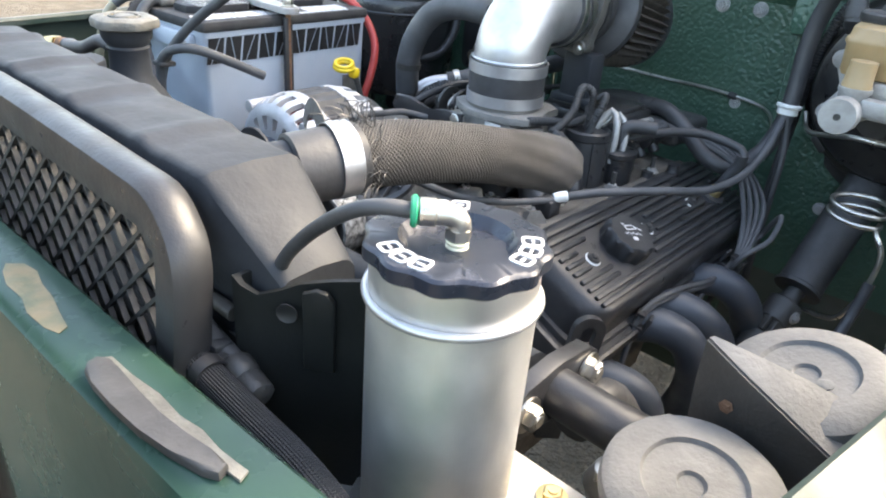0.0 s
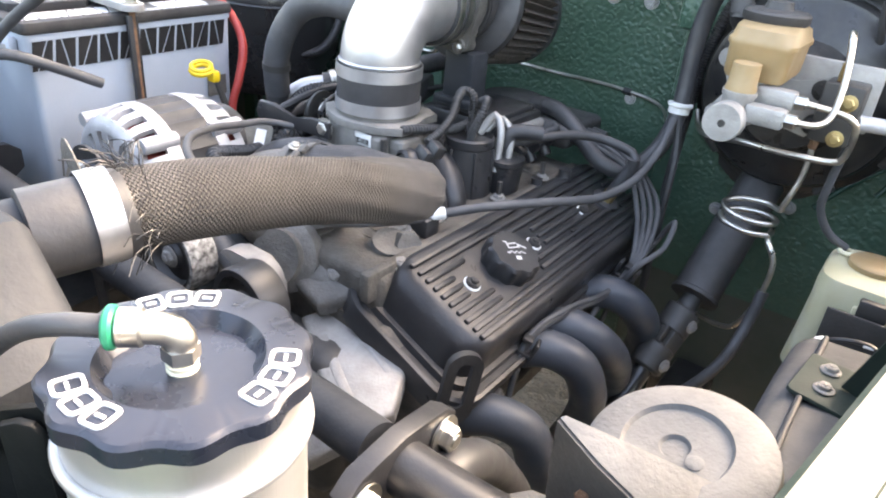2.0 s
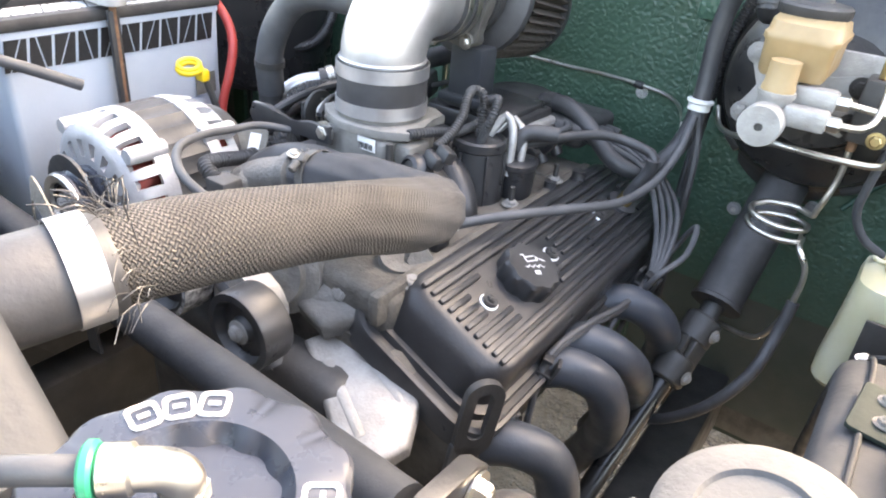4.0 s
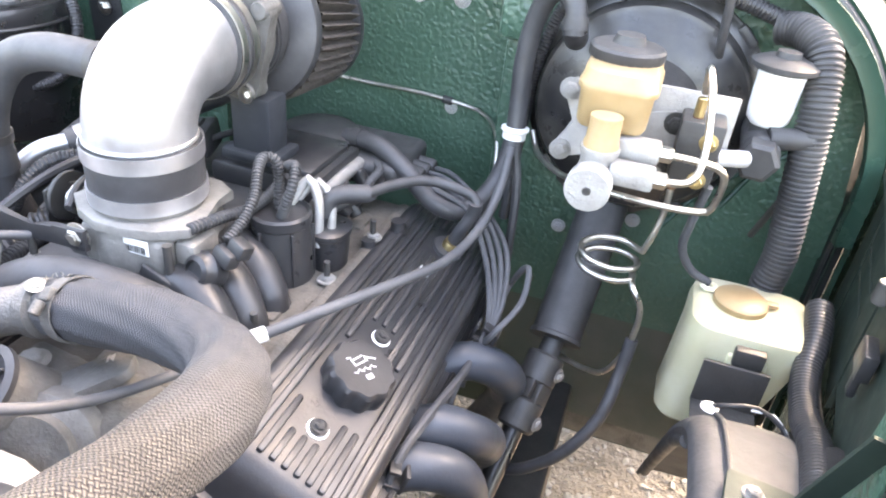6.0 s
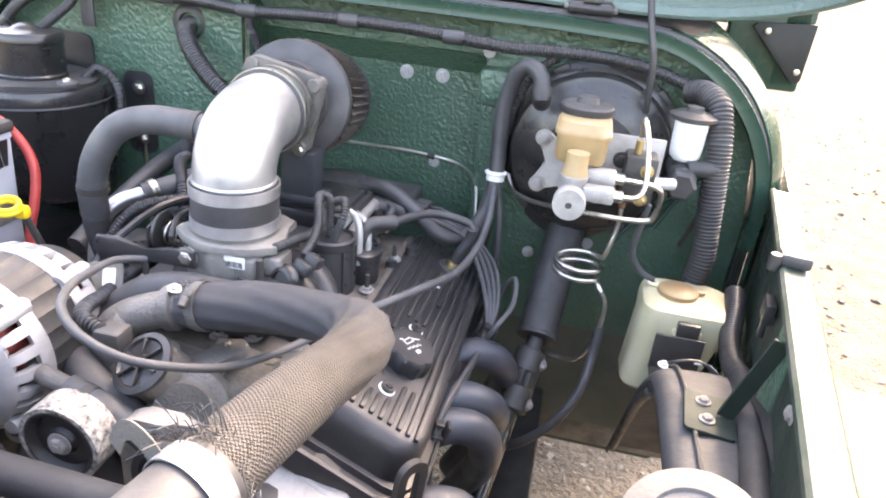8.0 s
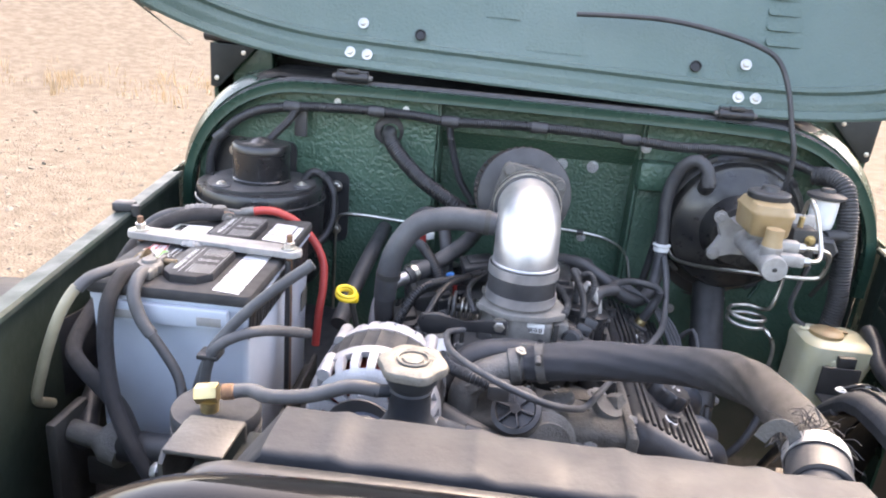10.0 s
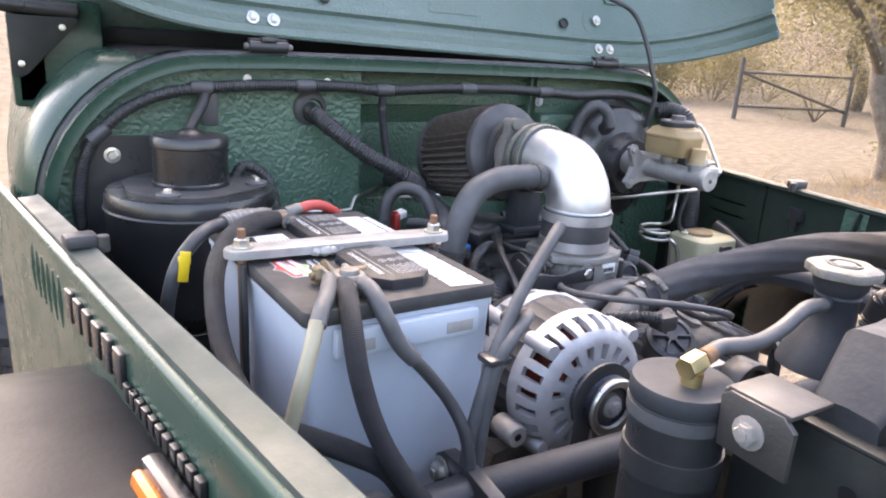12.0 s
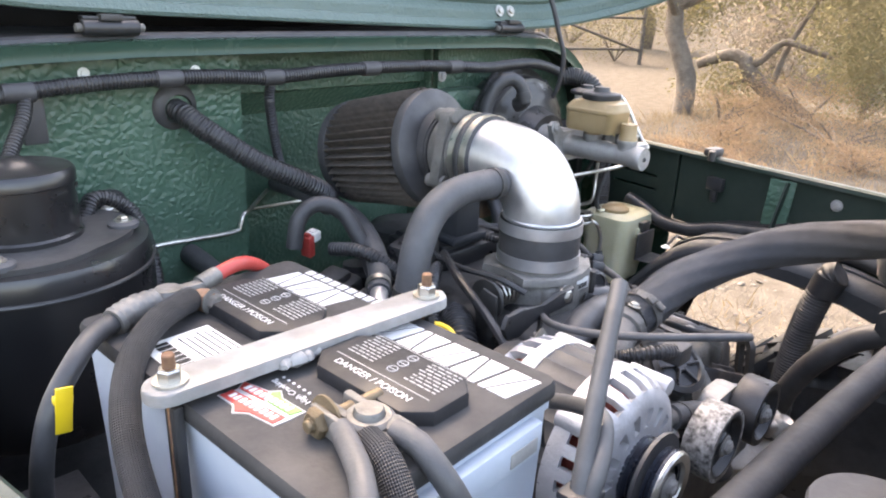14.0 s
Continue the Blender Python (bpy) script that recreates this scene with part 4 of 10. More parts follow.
def build_side(s):
    """An apron beside the engine with its top lip, and the wing outside it."""
    side = "near the battery" if s < 0 else "near the brake cylinder"
    a = thing("fender_apron", (s * 0.52, 0.4, 1.07), "green inner apron with a rolled top lip " + side, "car body", kind="structure")
    y0, y1, top = -0.045, 0.875, 1.070

    def wall(name, ya, yb, za, zb, off, m, t=0.004):
        bm = bmesh.new()
        n = 6
        lid(bm, [[(side_x(ya + (yb - ya) * i / n, s) + s * off, ya + (yb - ya) * i / n, z) for i in range(n + 1)] for z in (za, (za + zb) / 2, zb)], t)
        return part(name, bm, m, a)
    # inner walls wear the darker green that carries the bay's shade
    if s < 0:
        wall("inner_wall", y0, 0.84, 0.70, top - 0.004, 0.012, GREEN_SHADED)
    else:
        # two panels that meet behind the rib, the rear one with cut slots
        wall("inner_wall", y0, 0.645, 0.945, top - 0.004, 0.012, GREEN_SHADED)
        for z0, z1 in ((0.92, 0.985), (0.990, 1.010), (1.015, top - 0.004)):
            wall("inner_wall", 0.65, 0.84, z0, z1, 0.012, GREEN_SHADED)
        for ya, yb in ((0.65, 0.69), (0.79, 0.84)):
            wall("inner_wall", ya, yb, 0.92, top - 0.004, 0.010, GREEN_SHADED, 0.003)
    # lip: a flat top with a bead inside
    line = [Vector((side_x(y0 + (0.84 - y0) * i / 16, s) + s * 0.012, y0 + (0.84 - y0) * i / 16, top)) for i in range(17)]
    bm = bmesh.new()
    sweep(bm, line, [(-0.013, -0.006), (-0.013, 0.0), (-0.010, 0.003), (-0.005, 0.001), (0.012, 0.0), (0.013, -0.006)] if s > 0 else [(-0.013, -0.006), (-0.012, 0.0), (0.005, 0.001), (0.010, 0.003), (0.013, 0.0), (0.013, -0.006)])
    part("top_lip", bm, GREEN_WORN, a, "scuffed grey-green rolled lip")
    # outer skin
    def skin(ya, yb, low):
        bm = bmesh.new()
        lid(bm, [[(side_x(ya + (yb - ya) * i / 10, s) + s * off, ya + (yb - ya) * i / 10, z) for i in range(11)] for z, off in ((low, 0.033), ((low + 1.05) / 2, 0.033), (1.058, 0.033), (1.063, 0.0318), (1.0655, 0.029), (1.066, 0.025))], 0.004)
        part("outer_skin", bm, GREEN, a)
    if s < 0:
        skin(y0, 1.0, 0.62)
    else:
        # the wheel arch leaves the front of this side open below
        skin(y0, 0.66, 0.945)
        skin(0.66, 1.0, 0.62)
    if s < 0:
        for k in range(6):
            bm = bmesh.new()
            y = 0.60 + 0.025 * k
            lathe(bm, (side_x(y, s) - 0.030, y, 0.985), (0, 0, 1), [(0, 0), (0.004, 0.002), (0.006, 0.03), (0.004, 0.056), (0, 0.058)], 10)
            part("vent_scoop", bm, GREEN, a)
        # raised badge: plain chromed blocks
        em = thing("badge", (side_x(0.45, s) - 0.04, 0.45, 1.03), "dark chromed block badge on the outer skin", "badge")
        for k in range(6):
            bm = bmesh.new()
            y = 0.545 - 0.030 * k
            box(bm, (0, 0, 0), (0.006, 0.020, 0.030), pose(side_x(y, s) - 0.035, y, 1.030, 0, 0, 9.6), bev=0.0015)
            part("block", bm, BLACK_GLOSS, em)
        for k in range(11):
            bm = bmesh.new()
            y = 0.375 - 0.014 * k
            box(bm, (0, 0, 0), (0.005, 0.010, 0.014), pose(side_x(y, s) - 0.036, y, 1.018, 0, 0, 9.6), bev=0.001)
            part("block", bm, BLACK_GLOSS, em)
    else:
        bm = bmesh.new()
        prism(bm, [(-0.018, 0.960), (0.020, 0.960), (0.016, top - 0.010), (-0.024, top - 0.010)], 0.009, Matrix.Translation((side_x(0.458, s) + 0.012, 0.462, 0)) @ Matrix(((0, 0, -1, 0), (1, 0, 0, 0), (0, 1, 0, 0), (0, 0, 0, 1))), 0.002)
        part("rib", bm, GREEN_HAMMER, a)
        bm = bmesh.new()
        box(bm, (0, 0, 0), (0.010, 0.03, 0.022), pose(side_x(0.57, s), 0.57, 1.028, 0, 0, -9), bev=0.002)
        box(bm, (0, 0, -0.016), (0.006, 0.012, 0.03), pose(side_x(0.57, s), 0.57, 1.028, 0, 0, -9), bev=0.002)
        part("bracket", bm, BLACK, a)
        bolt(a, (side_x(0.375, s) + 0.008, 0.375, 1.04), (-1, 0.17, 0), 0.006, CAST)
    # rubber stop on the lip
    for y in ((0.595,) if s < 0 else (0.588,)):
        st = thing("hood_stop", (side_x(y, s), y, 1.07), "black rubber hood stop clipped over the lip", "rubber stop", "hood stops")
        bm = bmesh.new()
        box(bm, (0, 0, 0), (0.030, 0.022, 0.014), pose(side_x(y, s) + s * 0.012, y, 1.078, 0, 0, -9 * s), bev=0.004)
        part("pad", bm, RUBBER, st)
        bm = bmesh.new()
        rod(bm, (side_x(y, s) - s * 0.008, y - 0.006, 1.066), (side_x(y, s) - s * 0.008, y - 0.006, 1.083), 0.006, n=10, bev=0.001)
        part("catch", bm, DARK_STEEL, st)
    w = thing("wing", (s * 0.72, 0.2, 0.9), "black wing covered in pale dust" if s < 0 else "sunlit painted wing beside the engine bay", "fender", "front wings")
    bm = bmesh.new()
    rows = []
    for x, dz in ((0.0, -0.006), (0.01, 0.0), (0.12, 0.004), (0.22, -0.004), (0.262, -0.02), (0.275, -0.05), (0.275, -0.11)):
        rows.append([(side_x(y, s) * 0.35 + s * 0.345 + s * x, y, 1.000 + dz + z) for y, z in ((-0.16, -0.35), (-0.15, -0.14), (-0.11, -0.05), (-0.04, -0.012), (0.1, 0.0), (0.3, 0.0), (0.44, -0.004), (0.54, -0.03), (0.62, -0.09), (0.68, -0.19), (0.72, -0.34))])
    lid(bm, rows, 0.004)
    part("panel", bm, FENDER_BLACK, w)
    return a


def build_front():
    f = thing("front_panel", (0, -0.05, 1.06), "worn green front panel with scuffed primer", "car body", kind="structure")
    bm = bmesh.new()
    xs = [-0.47 + 0.94 * i / 20 for i in range(21)]
    bow = [0.012 * (x / 0.47) ** 2 for x in xs]
    lid(bm, [[(x, y + b, z) for x, b in zip(xs, bow)] for y, z in ((-0.020, 1.030), (-0.020, 1.054), (-0.024, 1.059), (-0.050, 1.060), (-0.057, 1.056), (-0.060, 1.045), (-0.062, 0.60))], 0.004)
    part("panel", bm, GREEN, f)
    bm = bmesh.new()
    prism(bm, [(-0.044, -0.003), (-0.040, -0.006), (-0.03, -0.0078), (-0.012, -0.0088), (0.008, -0.0085), (0.026, -0.0062), (0.042, -0.0030), (0.048, 0.000), (0.046, 0.0052), (0.036, 0.0048), (0.022, 0.0030), (0.006, 0.0020), (-0.012, 0.0028), (-0.030, 0.0042), (-0.040, 0.0052), (-0.045, 0.002)], 0.0042, pose(0.277, -0.042, 1.0608, 0, 0, 2), 0.0016)
    sc = bmesh.new()
    prism(sc, [(0.118, -0.040), (0.124, -0.033), (0.136, -0.031), (0.150, -0.034), (0.166, -0.035), (0.182, -0.038), (0.196, -0.040), (0.199, -0.045), (0.190, -0.048), (0.172, -0.049), (0.158, -0.046), (0.140, -0.047), (0.126, -0.044)], 0.0003, pose(0, 0, 1.0600), 0)
    part("worn_primer", sc, PRIMER, f, "tan primer worn through the green paint")
    p = solo("rubbing_pad", bm, BLACK_DUSTY, "weathered dark grey rubber hood pad on the green front panel", "rubber pad")
    bm = bmesh.new()
    prism(bm, [(-0.050, -0.003), (-0.030, -0.004), (0.0, -0.0035), (0.030, -0.002), (0.052, 0.000), (0.050, 0.005), (0.034, 0.0035), (0.020, 0.0052), (0.008, 0.0030), (-0.010, 0.0046), (-0.028, 0.0028), (-0.046, 0.003)], 0.0012, pose(0.278, -0.0370, 1.0602, 0, 0, 2), 0.0003)
    part("old_adhesive", bm, CAP_GREY, p, "flaking pale adhesive")
    # dark lamp housing in front of the panel
    for s in (-1, 1):
        lamp = thing("headlamp", (s * 0.33, -0.14, 0.9), "round headlamp with a black bezel", "headlamp", "headlamps")
        bm = bmesh.new()
        lathe(bm, (s * 0.33, -0.05, 0.90), (0, -1, 0), [(0.118, 0), (0.118, 0.05), (0.105, 0.062), (0.095, 0.05), (0.09, 0.02)], 40)
        part("bezel", bm, BLACK_GLOSS, lamp)
        bm = bmesh.new()
        lathe(bm, (s * 0.33, -0.07, 0.90), (0, -1, 0), [(0.09, 0), (0.088, 0.012), (0.05, 0.026), (0, 0.03)], 40)
        part("lens", bm, CAST_BRIGHT, lamp)
    # side marker on the left wing
    m = thing("side_marker", (-0.54, 0.2, 0.99), "side marker lamp with an orange lens", "marker lamp")
    bm = bmesh.new()
    box(bm, (0, 0, 0), (0.016, 0.10, 0.06), pose(-0.545, 0.245, 0.985, 0, 0, 10), bev=0.006)
    part("housing", bm, BLACK_GLOSS, m)
    bm = bmesh.new()
    box(bm, (-0.010, 0.01, 0), (0.012, 0.07, 0.05), pose(-0.545, 0.245, 0.985, 0, 0, 10), bev=0.006)
    part("lens", bm, ORANGE, m, "orange plastic lens")


def build_chassis():
    c = thing("chassis_frame", (0.40, 0.8, 0.62), "dark dusty chassis rail and cross member", "chassis", kind="structure")
    for s in (-1, 1):
        bm = bmesh.new()
        box(bm, (s * 0.335, 0.36, 0.60), (0.06, 1.1, 0.10), bev=0.008)
        part("rail", bm, DARK_STEEL, c)
    bm = bmesh.new()
    box(bm, (0.43, 0.975, 0.565), (0.34, 0.05, 0.10), bev=0.012)
    part("outrigger", bm, CAST_TAN, c)
    bm = bmesh.new()
    box(bm, (0, 0.02, 0.72), (0.86, 0.06, 0.10), bev=0.01)
    part("cross_member", bm, DARK_STEEL, c)
    # floor and body behind the firewall
    bm = bmesh.new()
    box(bm, (0, 2.2, 0.62), (1.22, 2.1, 0.05), bev=0.01)
    part("floor_pan", bm, DARK_STEEL, c)
    wh = thing("wheel", (-0.77, 2.20, 0.39), "rear wheel with a knobbly off-road tyre", "wheel", "wheels")
    bm = bmesh.new()
    lathe(bm, (-0.86, 2.20, 0.39), (1, 0, 0), [(0.19, 0), (0.350, 0.0), (0.374, 0.025), (0.379, 0.10), (0.374, 0.175), (0.350, 0.20), (0.19, 0.20)], 88, lambda a, h: 0.03 * (1 if math.sin(a * 22 + (3.14 if h > 0.10 else 0)) > 0 else 0) if 0.02 < h < 0.18 else 0)
    tyre = part("tyre", bm, RUBBER, wh)
    bm = bmesh.new()
    for k in range(44):
        for x, w, q in ((-0.828, 0.064, 0.0), (-0.760, 0.058, 0.5), (-0.692, 0.064, 0.0)):
            a = 2 * math.pi * (k + q) / 44
            box(bm, (0, 0, 0), (w, 0.033, 0.020), Matrix.Translation((x, 2.20 + 0.382 * math.cos(a), 0.39 + 0.382 * math.sin(a))) @ Matrix.Rotation(a - math.pi / 2, 4, "X") @ Matrix.Rotation(radians(14 * (1 if q else -1)), 4, "Z"), bev=0)
    tagged(part("tread", bm, RUBBER, tyre, "knobbly tread blocks"), kind="stuff")
    bm = bmesh.new()
    lathe(bm, (-0.85, 2.20, 0.39), (1, 0, 0), [(0, 0.05), (0.08, 0.05), (0.12, 0.07), (0.175, 0.05), (0.195, 0.0), (0.195, 0.17), (0, 0.17)], 40)
    part("rim", bm, BLACK, wh)
    for x, y in ((-0.68, 0.25), (0.68, 0.25)):
        copy_thing(wh, pose(x, y, 0.39) if x < 0 else pose(x, y, 0.39, 0, 0, 180))
    copy_thing(wh, pose(0.77, 2.20, 0.39, 0, 0, 180))


build_firewall()
build_cowl()
build_hood()
APRON_L, APRON_R = build_side(-1), build_side(1)
build_front()
build_chassis()


# ---- front of the bay: grille, radiator, reservoirs ----
def build_grille():
    g = thing("mesh_grille", (0.012, -0.005, 1.06), "black expanded-mesh grille in a satin black surround", "grille")
    x0, x1, top, r = -0.215, 0.240, 1.126, 0.042
    pts = [(x0, 0.98), (x0, 1.04)]
    for i in range(9):
        a = radians(180 - 11.25 * i)
        pts.append((x0 + r + r * math.cos(a), top - r + r * math.sin(a)))
    for i in range(1, 14):
        pts.append((x0 + r + (x1 - x0 - 2 * r) * i / 14, top + 0.003 * math.sin(math.pi * i / 14)))
    for i in range(9):
        a = radians(90 - 11.25 * i)
        pts.append((x1 - r + r * math.cos(a), top - r + r * math.sin(a)))
    pts += [(x1, 1.04), (x1, 0.98)]

    def lean(z):
        return 0.000 - 0.10 * (top - z)
    bm = bmesh.new()
    rows = []
    for inset, dy in ((0.004, 0.016), (0.000, 0.010), (0.000, 0.000), (0.003, -0.004), (0.008, -0.005), (0.022, -0.005), (0.025, -0.002)):
        row = []
        for x, z in pts:
            d = Vector((x - min(max(x, x0 + r), x1 - r), z - min(z, top - r)))
            k = inset * (0.75 if abs(d.x) > abs(d.y) else 1.0)
            d = d.normalized() * k if d.length > 1e-6 else Vector((0, 0))
            row.append((x - d.x, lean(z) + dy, z - d.y))
        rows.append(row)
    lid(bm, rows, 0.0022)
    part("surround", bm, BLACK, g, "satin black pressed surround")
    bm = bmesh.new()
    LW, SW = 0.0225, 0.0105
    z, k = 0.985, 0
    while z < top - 0.018:
        n = int((x1 - x0 - 0.036) / (LW / 2))
        rows = []
        for i in range(n + 1):
            x = x0 + 0.018 + i * LW / 2
            up = ((i + k) % 2) * SW
            c = Vector((x, lean(z) - 0.001 + (0.0015 if up else 0), z + up - SW / 2))
            rows.append([bm.verts.new(c + Vector((0, a, b))) for a, b in ((-0.0015, -0.0014), (0.0015, -0.0014), (0.0015, 0.0014), (-0.0015, 0.0014))])
        for a, b in zip(rows, rows[1:]):
            for j in range(4):
                bm.faces.new((a[j], b[j], b[(j + 1) % 4], a[(j + 1) % 4]))
        z += SW
        k += 1
    tagged(part("mesh", bm, DARK_STEEL, g, "grey-black expanded metal mesh"), kind="stuff")
    b = thing("brush_bar", (0.03, -0.117, 0.8), "gloss black tubular brush bar in front of the grille", "brush bar")
    bm = bmesh.new()
    way = [(-0.215, -0.117, 0.55), (-0.215, -0.117, 0.90), (-0.213, -0.117, 1.08), (-0.196, -0.117, 1.145), (-0.155, -0.117, 1.180), (-0.09, -0.117, 1.190), (0.03, -0.117, 1.192), (0.15, -0.117, 1.190), (0.215, -0.117, 1.180), (0.256, -0.117, 1.145), (0.273, -0.117, 1.08), (0.275, -0.117, 0.90), (0.275, -0.117, 0.55)]
    tube(bm, way, 0.0265, n=32, step=0.012)
    part("hoop", bm, TUBE_GLOSS, b)
    bm = bmesh.new()
    rod(bm, (-0.215, -0.117, 0.72), (0.275, -0.117, 0.72), 0.019, n=20)
    part("cross_bar", bm, BLACK_GLOSS, b)
    for x in (-0.215, 0.275):
        bm = bmesh.new()
        box(bm, (x, -0.070, 0.60), (0.008, 0.12, 0.12), bev=0.002)
        part("mounting_plate", bm, BLACK_GLOSS, b)


def build_radiator():
    rad = thing("radiator", (0.03, 0.08, 0.75), "grey dusty radiator with a ribbed top tank", "radiator")
    x0, x1 = -0.192, 0.262
    bm = bmesh.new()
    rows = []
    for k in range(76):
        x = x0 + (x1 - x0) * k / 75
        e = max(0.0, min(1.0, (x - x0) / 0.030, (x1 - x) / 0.048))
        h = 1.086 + 0.040 * e
        swage = sum(math.exp(-((x - c) / 0.006) ** 2) for c in (-0.120, -0.030, 0.060, 0.150))
        h += (0.0022 * swage - 0.0014 * sum(math.exp(-((x - c - 0.016) / 0.008) ** 2) for c in (-0.120, -0.030, 0.060, 0.150))) if e > 0.99 else 0
        yf, yb = 0.022 + 0.010 * (1 - e), 0.080 - 0.004 * (1 - e)
        row = [(x, yf + 0.006, 1.030), (x, yf + 0.004, 1.062), (x, yf - 0.001 * swage, 1.072), (x, yf - 0.0015 * swage, h - 0.014)]
        for a in range(1, 5):
            t = radians(180 - 22.5 * a)
            row.append((x, yf + 0.006 + 0.006 * math.cos(t), h - 0.006 + 0.006 * math.sin(t)))
        row += [(x, (yf + yb) / 2, h + 0.0012)]
        for a in range(5):
            t = radians(90 - 22.5 * a)
            row.append((x, yb - 0.009 + 0.009 * math.cos(t), h - 0.009 + 0.009 * math.sin(t)))
        row += [(x, yb, 1.030)]
        rows.append(row)
    shell(bm, rows)
    for v in (rows[0], rows[-1]):
        bm.faces.new([bm.verts.new(p) for p in v])
    bmesh.ops.remove_doubles(bm, verts=bm.verts[:], dist=0.0002)
    part("top_tank", bm, GREY_TANK, rad, "dusty grey pressed tank with cross ribs", 34)
    bm = bmesh.new()
    box(bm, (0.036, 0.052, 0.86), (0.44, 0.05, 0.36), bev=0.003)
    part("core", bm, BLACK_DUSTY, rad, "dark finned core")
    bm = bmesh.new()
    tube(bm, [(-0.16, 0.0215, 1.060), (0.0, 0.0205, 1.061), (0.15, 0.0205, 1.061), (0.235, 0.0225, 1.060)], 0.004, n=10, step=0.05)
    part("tank_seam", bm, DARK_STEEL, rad, "crimped seam under the tank")
    # side brackets
    bm = bmesh.new()
    lid(bm, [[(x, y, 0.86 + (z - 0.86) * k / 4) for k in range(5)] for x, y, z in ((0.240, 0.034, 1.086), (0.241, 0.019, 1.086), (0.247, 0.0195, 1.083), (0.255, 0.023, 1.080), (0.264, 0.029, 1.084), (0.272, 0.0345, 1.089), (0.285, 0.043, 1.093), (0.300, 0.053, 1.096), (0.304, 0.060, 1.096), (0.304, 0.115, 1.096))], 0.003)
    part("side_bracket", bm, BRACKET_BLACK, rad, "dark folded steel side bracket with a round hole")
    bm = bmesh.new()
    prism(bm, [(-0.0075, -0.022), (0.0075, -0.022), (0.0075, 0.016), (0.004, 0.0205), (-0.001, 0.0215), (-0.0075, 0.019)], 0.003, Matrix.Translation((0.2815, 0.0385, 1.068)) @ Matrix.Rotation(radians(33), 4, "Z") @ Matrix(((1, 0, 0, 0), (0, 0, -1, 0), (0, 1, 0, 0), (0, 0, 0, 1))), 0.0008)
    part("doubler", bm, BRACKET_BLACK, rad)
    bm = bmesh.new()
    lathe(bm, (0.2690, 0.0295, 1.0745), (0.55, -0.83, 0), [(0, 0), (0.0046, 0), (0.0052, 0.0006), (0.0050, 0.0010), (0.0042, 0.0004), (0, 0.0004)], 22)
    part("hole", bm, MARK_BLACK, rad, "dark round hole")
    bm = bmesh.new()
    box(bm, (-0.200, 0.062, 0.97), (0.005, 0.105, 0.20), bev=0.002)
    box(bm, (-0.193, 0.062, 1.071), (0.020, 0.105, 0.004), bev=0.0015)
    part("side_bracket", bm, PLATE_BLACK, rad, "dark pressed side plate")
    bm = bmesh.new()
    lathe(bm, (-0.2024, 0.036, 1.040), (-1, 0, 0), [(0, 0), (0.0058, 0), (0.0058, 0.0006), (0, 0.0006)], 22)
    part("hole", bm, MARK_BLACK, rad, "dark round hole")
    bm = bmesh.new()
    prism(bm, [(0.052, 1.050), (0.100, 1.050), (0.102, 1.084), (0.096, 1.089), (0.060, 1.089), (0.052, 1.082)], 0.004, Matrix(((0, 0, -1, -0.240), (1, 0, 0, 0), (0, 1, 0, 0), (0, 0, 0, 1))), 0.001)
    box(bm, (-0.221, 0.100, 1.070), (0.042, 0.004, 0.038), bev=0.0015)
    box(bm, (-0.221, 0.078, 1.089), (0.042, 0.044, 0.004), bev=0.0015)
    part("hanger", bm, DARK_STEEL, rad, "folded olive-dark steel hanger")
    bolt(rad, (-0.2445, 0.079, 1.069), (-1, 0, 0), 0.0072, CAST)
    bm = bmesh.new()
    rod(bm, (0.188, 0.060, 1.1065), (0.2025, 0.105, 1.1105), 0.0168, n=28, bev=0.001)
    part("outlet_neck", bm, GREY_TANK, rad)
    bm = bmesh.new()
    lathe(bm, (-0.085, 0.130, 1.060), (0, 0, 1), [(0, 0), (0.034, 0), (0.031, 0.012), (0.022, 0.026), (0.0165, 0.036), (0.0155, 0.056), (0.0165, 0.058), (0.0155, 0.060), (0.0195, 0.066), (0.0205, 0.076), (0, 0.076)], 32)
    rod(bm, (-0.085, 0.130, 1.116), (-0.112, 0.126, 1.114), 0.0050, n=12)
    part("filler_neck", bm, GREY_TANK, rad)
    bm = bmesh.new()
    lathe(bm, (-0.085, 0.130, 1.1335), (0, 0, 1), [(0, 0), (0.0225, 0), (0.0250, 0.0012), (0.0255, 0.0050), (0.0245, 0.0075), (0.0215, 0.0092), (0.0150, 0.0095), (0.0135, 0.0085), (0.0085, 0.0080), (0.0075, 0.0098), (0, 0.0102)], 72, lambda a, h: 0.050 * math.cos(6 * a + 0.5) if h < 0.0093 and h > 0 else 0)
    cap = part("radiator_cap", bm, CAP_GREY, rad, "pale dusty scalloped radiator cap")
    bm = bmesh.new()
    ring(bm, (-0.085, 0.130, 1.1428), (0, 0, 1), 0.0115, 0.0010, 24, 6)
    part("pressed_ring", bm, CAP_GREY, cap)


